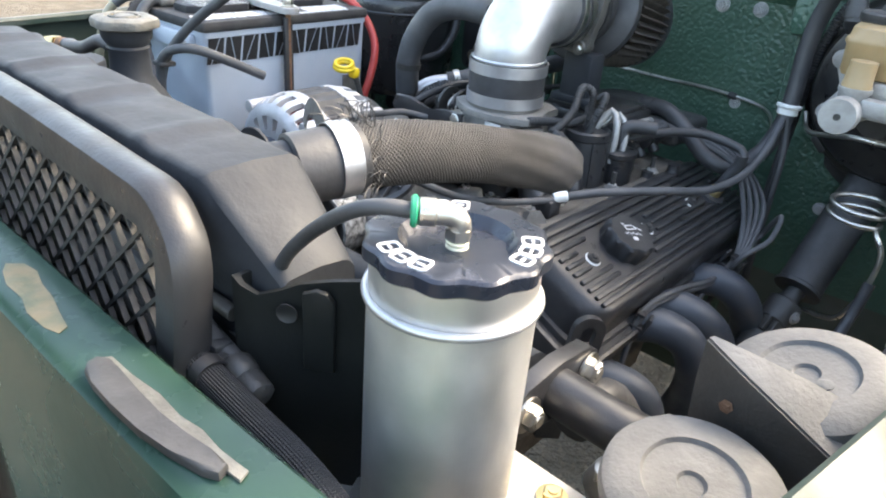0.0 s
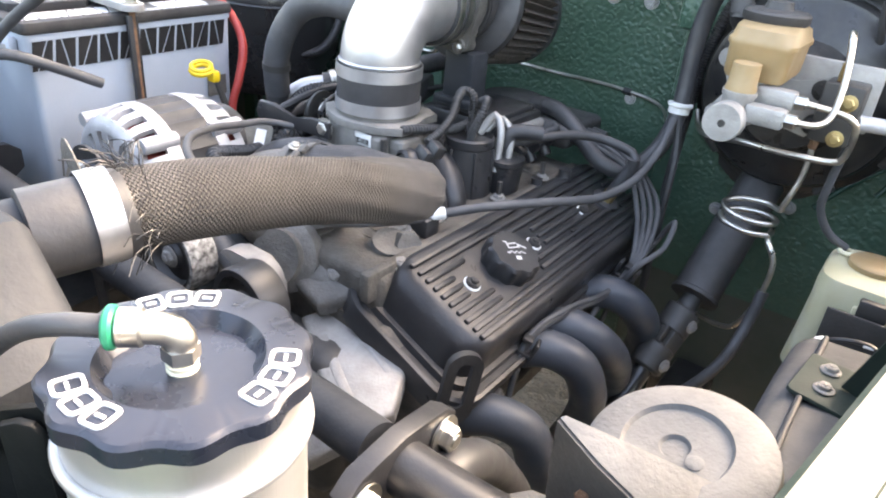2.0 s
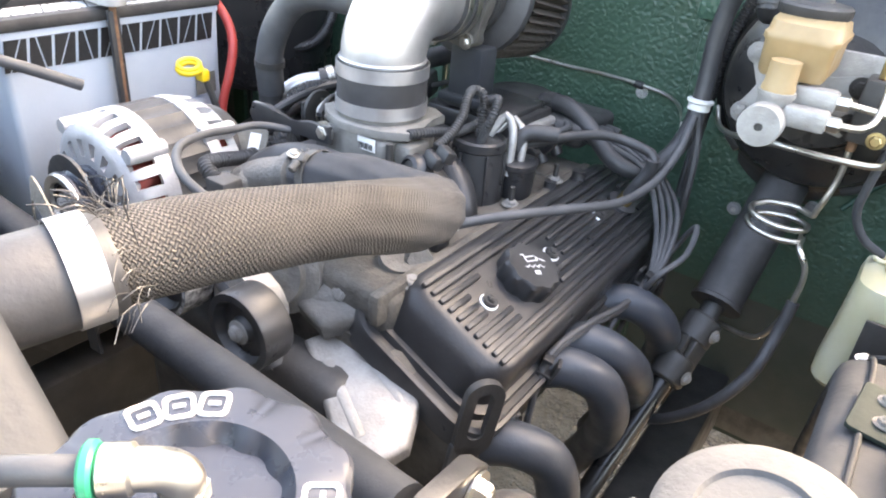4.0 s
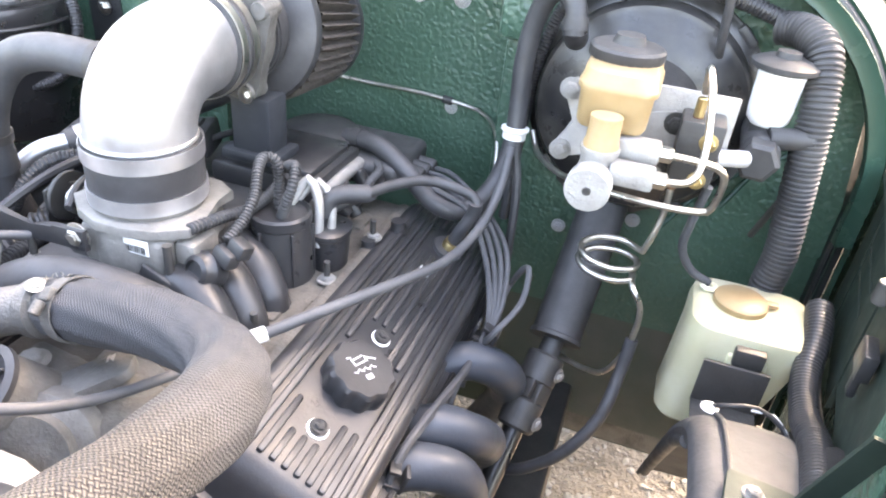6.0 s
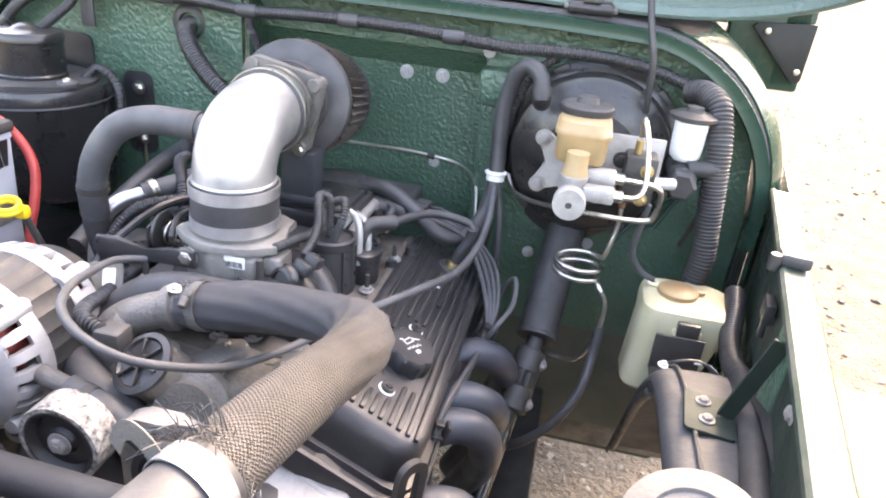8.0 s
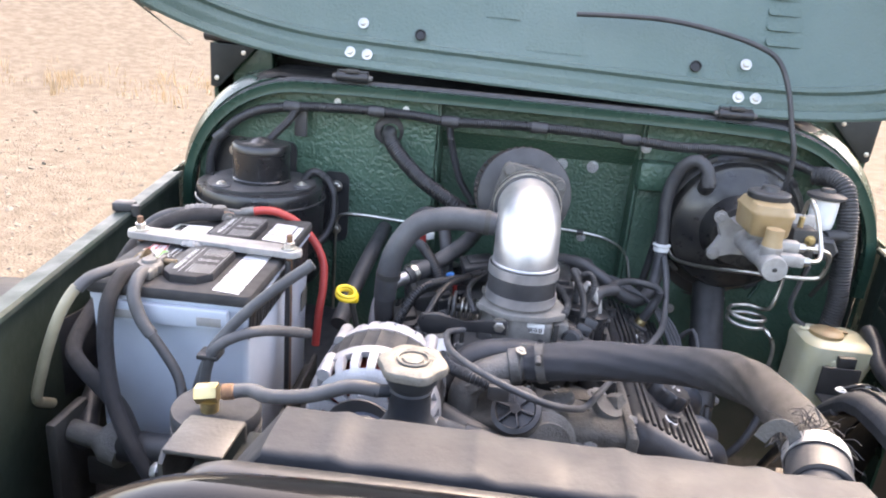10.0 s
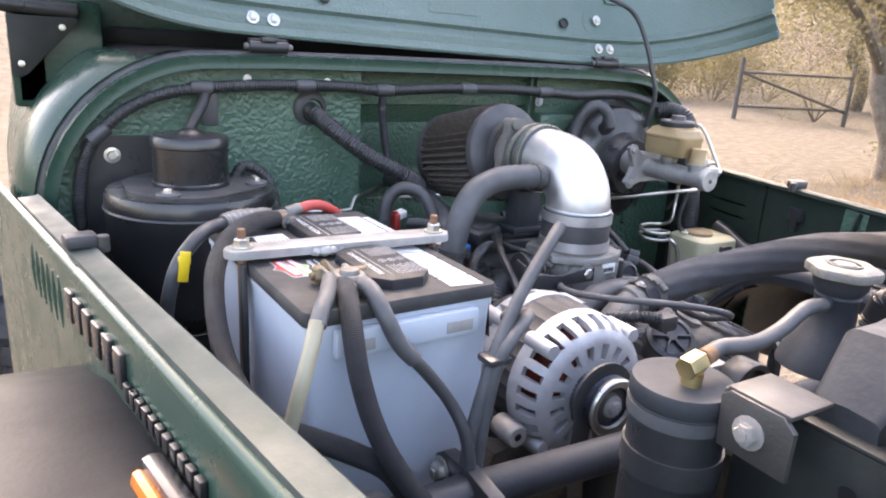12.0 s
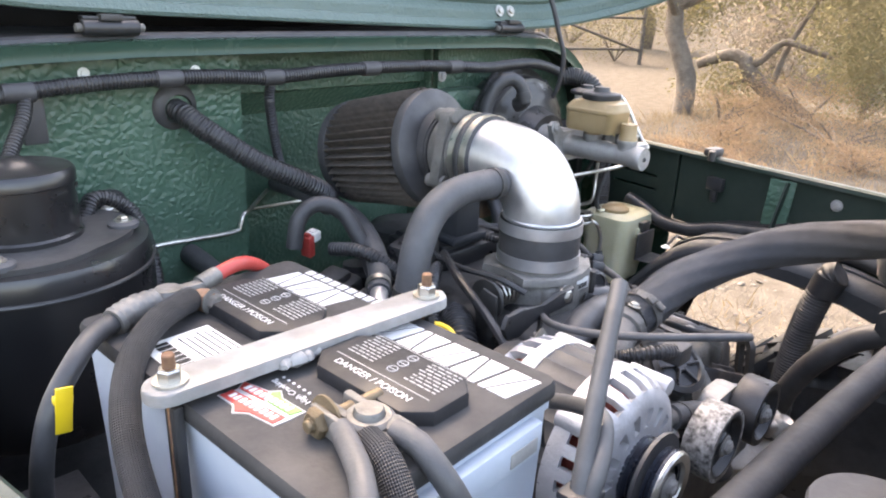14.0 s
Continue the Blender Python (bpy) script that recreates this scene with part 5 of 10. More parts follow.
def build_upper_hose():
    h = thing("radiator_hose", (0.216, 0.26, 1.09), "thick radiator hose in frayed tan and black braid", "hose")
    path = [(0.2045, 0.118, 1.112), (0.211, 0.165, 1.107), (0.217, 0.225, 1.095), (0.220, 0.275, 1.081), (0.213, 0.325, 1.064), (0.190, 0.368, 1.046), (0.150, 0.396, 1.029), (0.100, 0.408, 1.020), (0.055, 0.411, 1.010), (0.018, 0.415, 1.000)]
    way = spline(path, 0.003)
    bm = bmesh.new()

    def sec(s):
        k = 0.0192 + 0.0026 * max(0.0, min(1.0, (s - 0.05) / 0.15)) + 0.0008 * math.sin(s * 37)
        wr = 0.0007 * max(0.0, min(1.0, (s - 0.10) / 0.04))
        return [((k + wr * math.sin(j * 9 * 2 * math.pi / 40 + s * 60)) * math.cos(2 * math.pi * j / 40), (k + wr * math.sin(j * 9 * 2 * math.pi / 40 + s * 60)) * math.sin(2 * math.pi * j / 40)) for j in range(40)]
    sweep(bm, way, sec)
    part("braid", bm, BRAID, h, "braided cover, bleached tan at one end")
    d = (way[-1] - way[-4]).normalized()
    bm = bmesh.new()
    rnd = random.Random(8)
    m = Matrix.Translation(way[-1]) @ turned(d)
    for k in range(36):
        a = rnd.gauss(1.9, 0.7)
        z = rnd.uniform(-0.006, 0.001)
        p = m @ Vector((0.0222 * math.cos(a), 0.0222 * math.sin(a), z))
        q = m @ Vector((rnd.uniform(0.020, 0.0250) * math.cos(a + 0.12), rnd.uniform(0.020, 0.0250) * math.sin(a + 0.12), z + rnd.uniform(0.0, 0.006)))
        tube(bm, [p, p.lerp(q, 0.5) + Vector((0, 0, rnd.uniform(-0.001, 0.002))), q], 0.0004, n=4, step=0.01)
    dn = (way[-6] - way[-10]).normalized()
    wb = bmesh.new()
    band(wb, way[-7], dn, 0.0228, 0.010, 0.0009, 40)
    worm = part("worm_clamp", wb, CAST_DIRTY, h, "slotted worm clamp at the engine end")
    mw = Matrix.Translation(way[-7]) @ turned(dn)
    wb = bmesh.new()
    box(wb, (0.0, 0.0245, 0.0), (0.010, 0.005, 0.009), mw @ Matrix.Rotation(radians(-35), 4, "Z"), bev=0.0015)
    rod(wb, mw @ Matrix.Rotation(radians(-35), 4, "Z") @ Vector((0.006, 0.0265, 0)), mw @ Matrix.Rotation(radians(-35), 4, "Z") @ Vector((0.016, 0.0265, 0)), 0.0038, n=10, bev=0.0006)
    part("screw_housing", wb, CAST_DIRTY, worm)
    for k in range(9):
        wb = bmesh.new()
        box(wb, (0, 0.0238, 0), (0.0016, 0.0006, 0.006), mw @ Matrix.Rotation(radians(10 + 8 * k), 4, "Z") @ Matrix.Rotation(radians(18), 4, "Y"), bev=0)
        part("slot", wb, MARK_BLACK, worm)
    tagged(part("cut_edge", bm, CAP_GREY, h, "pale frayed cut edge"), kind="stuff")
    # cuff and clamp at the radiator
    bm = bmesh.new()
    lathe(bm, (0.1965, 0.084, 1.1085), (0.25, 0.96, 0.06), [(0.0185, 0), (0.0206, 0.001), (0.0209, 0.040), (0.0200, 0.042), (0.017, 0.042), (0.017, 0.0), (0.0185, 0)], 40)
    part("rubber_cuff", bm, RUBBER, h)
    bm = bmesh.new()
    band(bm, (0.2040, 0.1135, 1.1110), (0.25, 0.96, 0.06), 0.0212, 0.0125, 0.0009, 48)
    cl = part("clamp", bm, ALU, h, "bright stainless band clamp")
    bm = bmesh.new()
    tail = [Vector((0.1880, 0.1150, 1.1230)), Vector((0.1830, 0.1150, 1.1310)), Vector((0.1760, 0.1160, 1.1350)), Vector((0.1690, 0.1180, 1.1300)), Vector((0.1650, 0.1190, 1.1200))]
    sweep(bm, spline(tail, 0.002), [(-0.0004, -0.0045), (0.0004, -0.0045), (0.0004, 0.0045), (-0.0004, 0.0045)])
    part("clamp_tail", bm, CAST_DIRTY, h, "loose slotted tail of the clamp")
    bm = bmesh.new()
    rnd = random.Random(2)
    for k in range(46):
        a = rnd.uniform(0, 2 * math.pi)
        p = Vector((0.2065 + 0.0205 * math.cos(a), 0.128 + rnd.uniform(-0.006, 0.003), 1.1115 + 0.0205 * math.sin(a)))
        q = p + Vector((0.009 * math.cos(a) * rnd.uniform(0.1, 1.2), rnd.uniform(-0.016, -0.004), 0.009 * math.sin(a) * rnd.uniform(0.1, 1.2) + rnd.uniform(-0.008, 0.008)))
        tube(bm, [p, p.lerp(q, 0.5) + Vector((rnd.uniform(-0.003, 0.003), 0, 0.003)), q], 0.0003, n=4, step=0.01)
    for k in range(8):
        a = rnd.uniform(-1.2, 1.2) + 2.6
        p = Vector((0.2065 + 0.0205 * math.cos(a), 0.132, 1.1115 + 0.0205 * math.sin(a)))
        q = p + Vector((-0.011 * rnd.uniform(0.2, 1.0), rnd.uniform(-0.010, 0.004), 0.016 * rnd.uniform(-0.6, 1.0)))
        tube(bm, [p, p.lerp(q, 0.5) + Vector((0, 0.004, rnd.uniform(0, 0.008))), q], 0.0004, n=4, step=0.01)
    for k in range(22):
        a = rnd.uniform(1.2, 3.0)
        p = Vector((0.2065 + 0.0205 * math.cos(a), 0.130 + rnd.uniform(-0.004, 0.004), 1.1115 + 0.0205 * math.sin(a)))
        q = p + Vector((-rnd.uniform(0.004, 0.018), rnd.uniform(-0.012, 0.012), rnd.uniform(-0.004, 0.010)))
        tube(bm, [p, p.lerp(q, 0.5) + Vector((0, rnd.uniform(-0.003, 0.003), rnd.uniform(0.001, 0.006))), q], 0.00035, n=4, step=0.01)
    tagged(part("frayed_end", bm, BLACK, h, "loose frayed strands"), kind="stuff")


def build_reservoir():
    c = Vector((0.337, 0.064, 0.0))
    t = thing("fluid_reservoir", (c.x, c.y, 0.975), "brushed aluminium fluid canister with a scalloped black cap", "canister")
    bm = bmesh.new()
    lathe(bm, (c.x, c.y, 0.972), (0, 0, 1), [(0, 0), (0.0425, 0), (0.0425, 0.006), (0.0358, 0.008), (0.0358, 0.134), (0, 0.134)], 64)
    part("body", bm, ALU_BRUSHED, t)
    bm = bmesh.new()
    lathe(bm, (c.x, c.y, 0.972), (0, 0, 1), [(0.0345, 0.133), (0.0352, 0.135), (0.0352, 0.1515), (0.033, 0.1515), (0.033, 0.133)], 64)
    part("neck_ring", bm, ALU_BRUSHED, t)
    bm = bmesh.new()
    ring(bm, (c.x, c.y, 1.1055), (0, 0, 1), 0.0362, 0.0020, 64, 10)
    part("weld_bead", bm, ALU, t, "rippled weld bead")
    bm = bmesh.new()
    lathe(bm, (c.x, c.y, 1.1220), (0, 0, 1), [(0.030, 0), (0.0362, 0), (0.0374, 0.0012), (0.0374, 0.0066), (0.0362, 0.0078), (0.0350, 0.0080), (0.0240, 0.0080), (0.0205, 0.0030), (0, 0.0030)], 120, lambda a, h: 0.030 * math.cos(a * 12) if h < 0.0079 else 0.0)
    cap = part("cap", bm, ANODISED, t, "black anodised scalloped cap")
    # outline marks on the cap: plain rounded blocks for the maker's mark
    for a0 in (-92, 23, 146):
        for k in (-1, 0, 1):
            a = radians(a0 + 16.5 * k)
            m = Matrix.Translation((c.x + 0.0298 * math.cos(a), c.y + 0.0298 * math.sin(a), 1.1300)) @ Matrix.Rotation(a - math.pi / 2, 4, "Z")
            bm = bmesh.new()
            out, inn = rounded(0.0080, 0.0090, 0.0020, 3), rounded(0.0056, 0.0066, 0.0012, 3)
            lo, hi = [[[bm.verts.new(m @ Vector((x, y, h))) for x, y in o] for o in (out, inn)] for h in (-0.0002, 0.0006)]
            for j in range(len(out)):
                q = (j + 1) % len(out)
                bm.faces.new((hi[0][j], hi[0][q], hi[1][q], hi[1][j]))
                bm.faces.new((lo[0][j], lo[0][q], hi[0][q], hi[0][j]))
                bm.faces.new((hi[1][j], hi[1][q], lo[1][q], lo[1][j]))
            box(bm, (0, 0.0002, 0.0003), (0.0030, 0.0011, 0.0006), m, bev=0)
            part("mark", bm, MARK_WHITE, cap)
    # push-in elbow fitting
    b = Vector((c.x, c.y, 1.1245))
    bm = bmesh.new()
    lathe(bm, b, (0, 0, 1), [(0, 0), (0.0046, 0), (0.0048, 0.001), (0.0043, 0.0015), (0.0048, 0.003), (0.0043, 0.0035), (0.0048, 0.005), (0.0043, 0.006), (0, 0.006)], 20)
    part("thread", bm, CREAM, t, "thread sealed with pale tape")
    bm = bmesh.new()
    lathe(bm, b + Vector((0, 0, 0.0045)), (0, 0, 1), [(0, 0), (0.0056, 0), (0.0056, 0.0045), (0, 0.0045)], 6)
    part("hexagon", bm, ZINC, t, "nickel-brass hexagon")
    d = Vector((-0.72, -0.69, 0.0)).normalized()
    bm = bmesh.new()
    tube(bm, [b + Vector((0, 0, 0.008)), b + Vector((0, 0, 0.0115)), b + Vector((0, 0, 0.0142)) + d * 0.0030, b + Vector((0, 0, 0.0150)) + d * 0.010], 0.0048, n=18, step=0.0012)
    rod(bm, b + Vector((0, 0, 0.0150)) + d * 0.009, b + Vector((0, 0, 0.0150)) + d * 0.0165, 0.0058, n=20, bev=0.0008)
    part("elbow", bm, ZINC, t, "nickel-plated elbow")
    bm = bmesh.new()
    rod(bm, b + Vector((0, 0, 0.0150)) + d * 0.0165, b + Vector((0, 0, 0.0150)) + d * 0.0195, 0.0066, n=20, bev=0.0008)
    part("collet", bm, GREEN_CLIP, t, "green plastic collet")
    e = b + Vector((0, 0, 0.0150)) + d * 0.017
    hose("vent_hose", [e, e + d * 0.014 + Vector((0, 0, 0.001)), (0.300, 0.037, 1.134), (0.276, 0.036, 1.115), (0.256, 0.037, 1.093), (0.246, 0.040, 1.070), (0.242, 0.048, 1.040), (0.240, 0.055, 1.00)], 0.0034, RUBBER, "thin black vent hose from the canister fitting", n=12, step=0.003)
    # mounting plate and its bolts
    m = thing("mounting_plate", (0.33, 0.07, 0.965), "dull aluminium mounting plate under the canister", "bracket")
    bm = bmesh.new()
    box(bm, (0.325, 0.070, 0.968), (0.125, 0.13, 0.006), bev=0.0015)
    part("plate", bm, CAST, m)
    bm = bmesh.new()
    box(bm, (0.325, 0.070, 0.925), (0.10, 0.012, 0.086), bev=0.002)
    part("web", bm, DARK_STEEL, m)
    for x, y in ((0.283, 0.028), (0.372, 0.120), (0.285, 0.118)):
        bolt(m, (x, y, 0.972), (0, 0, 1), 0.0058, BRASS)


def build_horns():
    for at, tilt, lab in (((0.428, 0.150, 0.985), (0.05, -0.15, 1), "dust-coated grey round horn with a dimpled top"), ((0.448, 0.252, 1.010), (-0.20, -0.22, 1), "pale dusty grey horn with a folded steel bracket")):
        h = thing("horn", at, lab, "horn", "horns")
        bm = bmesh.new()
        lathe(bm, at, tilt, [(0, -0.035), (0.030, -0.035), (0.036, -0.02), (0.043, 0.0), (0.0455, 0.012), (0.0445, 0.019), (0.040, 0.0225), (0.026, 0.0240), (0.0245, 0.0215), (0.0075, 0.0215), (0.0062, 0.0195), (0, 0.0195)], 48, lambda a, z: 0.05 * math.cos(a - 0.6) if z > -0.01 else 0)
        part("cup", bm, GREY_DUST, h)
        bm = bmesh.new()
        u = Vector(tilt).normalized()
        lathe(bm, Vector(at) + u * 0.0195 + Vector((0.012, -0.006, 0)), tilt, [(0, 0.002), (0.004, 0.002), (0.0045, 0.0036), (0.003, 0.0042), (0, 0.0042)], 16)
        part("rivet", bm, GREY_DUST, h)
    b = thing("horn_bracket", (0.418, 0.222, 1.0), "folded dusty steel plate beside the horn", "bracket")
    top = [Vector((0.401, 0.206, 1.050)), Vector((0.424, 0.200, 1.043)), Vector((0.449, 0.201, 1.031)), Vector((0.472, 0.203, 1.019)), Vector((0.496, 0.206, 1.006))]
    back = [Vector((0.405, 0.209, 1.0495)), Vector((0.428, 0.216, 1.046)), Vector((0.449, 0.226, 1.039)), Vector((0.470, 0.236, 1.031)), Vector((0.492, 0.240, 1.020))]
    bm = bmesh.new()
    lid(bm, [top, [p.lerp(q, 0.5) + Vector((0, 0, 0.0015)) for p, q in zip(top, back)], back], 0.0016)
    part("folded_edge", bm, GREY_DUST, b, "pale dusty folded edge")
    bm = bmesh.new()
    lid(bm, [[p + Vector((0, 0.0002, -0.0012)) for p in top], [p + Vector((-0.001, 0.004, -0.030)) for p in top], [p + Vector((0.000, 0.010, -0.075)) for p in top]], 0.0016)
    part("plate", bm, DARK_STEEL, b, "dark rust-stained plate")
    for x, y, z in ((0.421, 0.2015, 1.018), (0.436, 0.2035, 0.996)):
        bolt(b, (x, y, z), (-0.1, -1, 0.1), 0.004, RUST, "rivet", False, 0.35)


def build_crossbar():
    t = thing("cross_tube", (0, 0.20, 0.955), "grey painted cross tube bolted behind the radiator", "brace")
    bm = bmesh.new()
    tube(bm, [(-0.318, 0.250, 0.939), (-0.15, 0.244, 0.938), (0.05, 0.234, 0.941), (0.20, 0.216, 0.957), (0.300, 0.203, 0.968)], 0.0160, n=24, step=0.05)
    part("tube", bm, GREY_TANK, t, "grey painted steel tube")
    for s, x, fy, fz in ((-1, -0.322, 0.250, 0.939), (1, 0.312, 0.203, 0.966)):
        bm = bmesh.new()
        m = Matrix(((0, 0, s, x - s * 0.004), (1, 0, 0, fy), (0, 1, 0, fz), (0, 0, 0, 1)))
        prism(bm, [(-0.048, -0.010), (-0.036, -0.020), (0.0, -0.024), (0.036, -0.020), (0.048, -0.010), (0.048, 0.010), (0.036, 0.019), (0.0, 0.023), (-0.036, 0.019), (-0.048, 0.010)], 0.012, m, 0.0015)
        part("flange", bm, BLACK, t, "oval bolted flange")
        for dy in (-0.035, 0.035):
            bolt(t, (x + s * 0.009, fy + dy, fz + 0.001), (s, 0, 0), 0.0085, ZINC, h=0.9)
        bm = bmesh.new()
        tube(bm, [(x + s * 0.006, fy, fz), (x + s * 0.045, fy + 0.003, fz - 0.004), (x + s * 0.080, fy + 0.012, fz - 0.011)], 0.0165, n=24, step=0.01)
        part("stub", bm, BLACK, t)
        bm = bmesh.new()
        lathe(bm, (x + s * 0.083, fy + 0.015, fz - 0.011), (s * 0.8, 0.3, 0.25), [(0, -0.02), (0.020, -0.018), (0.024, 0), (0.020, 0.012), (0, 0.016)], 24)
        rod(bm, (x + s * 0.085, fy + 0.013, fz - 0.011), (x + s * 0.165, fy + 0.042, fz - 0.021), 0.012, n=14)
        part("clevis", bm, CAST_DIRTY, t)
        bm = bmesh.new()
        box(bm, (x + s * 0.150, fy + 0.037, fz - 0.066), (0.012, 0.06, 0.14), bev=0.003)
        part("mount", bm, DARK_STEEL, t)
    bm = bmesh.new()
    lathe(bm, (0.385, 0.165, 0.958), (0, 0, 1), [(0, -0.016), (0.012, -0.012), (0.017, 0.0), (0.012, 0.012), (0, 0.017)], 24)
    solo("ball_stud", bm, ZINC, "bare steel ball stud beside the cross tube", "stud")


def build_braided_hose():
    h = thing("cooler_hose", (0.245, 0.001, 1.042), "black braided oil cooler hose strapped beside the radiator", "hose")
    bm = bmesh.new()
    tube(bm, [(0.10, 0.008, 1.048), (0.165, 0.004, 1.048), (0.217, 0.000, 1.046), (0.246, 0.000, 1.042), (0.275, 0.000, 1.039), (0.322, 0.000, 1.034), (0.355, -0.002, 1.022), (0.385, -0.004, 0.985), (0.395, -0.004, 0.93)], 0.0074, n=20, step=0.003)
    part("hose", bm, SLEEVE, h)
    bm = bmesh.new()
    tube(bm, [(0.10, 0.020, 1.058), (0.18, 0.016, 1.053), (0.225, 0.014, 1.047), (0.250, 0.014, 1.041)], 0.0058, n=16, step=0.005)
    part("plain_hose", bm, RUBBER, h, "smooth black hose")
    bm = bmesh.new()
    lathe(bm, (0.246, 0.014, 1.041), (1, -0.05, -0.25), [(0, 0), (0.0075, 0), (0.0085, 0.002), (0.0085, 0.010), (0.0070, 0.012), (0.0078, 0.014), (0.0078, 0.024), (0.005, 0.026), (0, 0.026)], 10)
    part("fitting", bm, DARK_STEEL, h, "dark hose fitting")
    bm = bmesh.new()
    band(bm, (0.2465, 0.0005, 1.0418), (1, 0, -0.13), 0.0080, 0.007, 0.0012, 24)
    box(bm, (0.238, 0.012, 1.047), (0.008, 0.010, 0.007), bev=0.0015)
    box(bm, (0.244, 0.007, 1.046), (0.006, 0.014, 0.003), bev=0.001)
    part("strap", bm, BLACK, h, "black plastic hose strap")


def build_catch_can():
    c = (-0.238, 0.136, 0.0)
    t = thing("overflow_can", (c[0], c[1], 0.88), "black overflow canister with a dusty grey lid", "canister")
    bm = bmesh.new()
    lathe(bm, (c[0], c[1], 0.88), (0, 0, 1), [(0, 0), (0.030, 0), (0.032, 0.002), (0.0326, 0.10), (0.0322, 0.176), (0, 0.176)], 48, lambda q, h: 0.006 * math.sin(3 * q) if 0.02 < h < 0.15 else 0)
    part("body", bm, BLACK, t)
    bm = bmesh.new()
    lathe(bm, (c[0], c[1], 1.050), (0, 0, 1), [(0.0325, 0), (0.0338, 0.0005), (0.0338, 0.012), (0.0330, 0.0125), (0.0334, 0.0135), (0.0345, 0.015), (0.0345, 0.0245), (0.0335, 0.0268), (0, 0.0275)], 48)
    part("lid", bm, GREY_TANK, t, "dusty grey lid with a rolled band")
    bm = bmesh.new()
    band(bm, (c[0], c[1], 1.0565), (0, 0, 1), 0.0339, 0.009, 0.0008, 48)
    part("tape_band", bm, RUBBER_GREY, t, "greyed tape round the lid")
    bm = bmesh.new()
    rod(bm, (-0.240, 0.128, 1.076), (-0.240, 0.128, 1.086), 0.007, n=14)
    d = Vector((0.80, 0.10, 0.12)).normalized()
    o = Vector((-0.250, 0.127, 1.0905))
    lathe(bm, o, d, [(0, 0), (0.0075, 0.0), (0.008, 0.001), (0.008, 0.016), (0.0075, 0.017), (0, 0.017)], 6)
    f = part("fitting", bm, BRASS, t, "yellow brass hose fitting")
    bm = bmesh.new()
    rod(bm, o + d * 0.020, o + d * 0.030, 0.0062, n=14, bev=0.001)
    part("barb", bm, RUST, f)
    s = o + d * 0.024
    hose("overflow_hose", [s, s + d * 0.018, (-0.190, 0.122, 1.100), (-0.160, 0.124, 1.104), (-0.130, 0.126, 1.115), (-0.108, 0.127, 1.114)], 0.0056, RUBBER_GREY, "grey rubber hose from the filler neck to the canister", n=16, step=0.004)
    bm = bmesh.new()
    band(bm, (c[0], c[1], 1.02), (0, 0, 1), 0.0326, 0.018, 0.0015, 40)
    part("strap", bm, BLACK_DUSTY, t)


build_grille()
build_radiator()
build_upper_hose()
build_reservoir()
build_horns()
build_crossbar()
build_braided_hose()
build_catch_can()


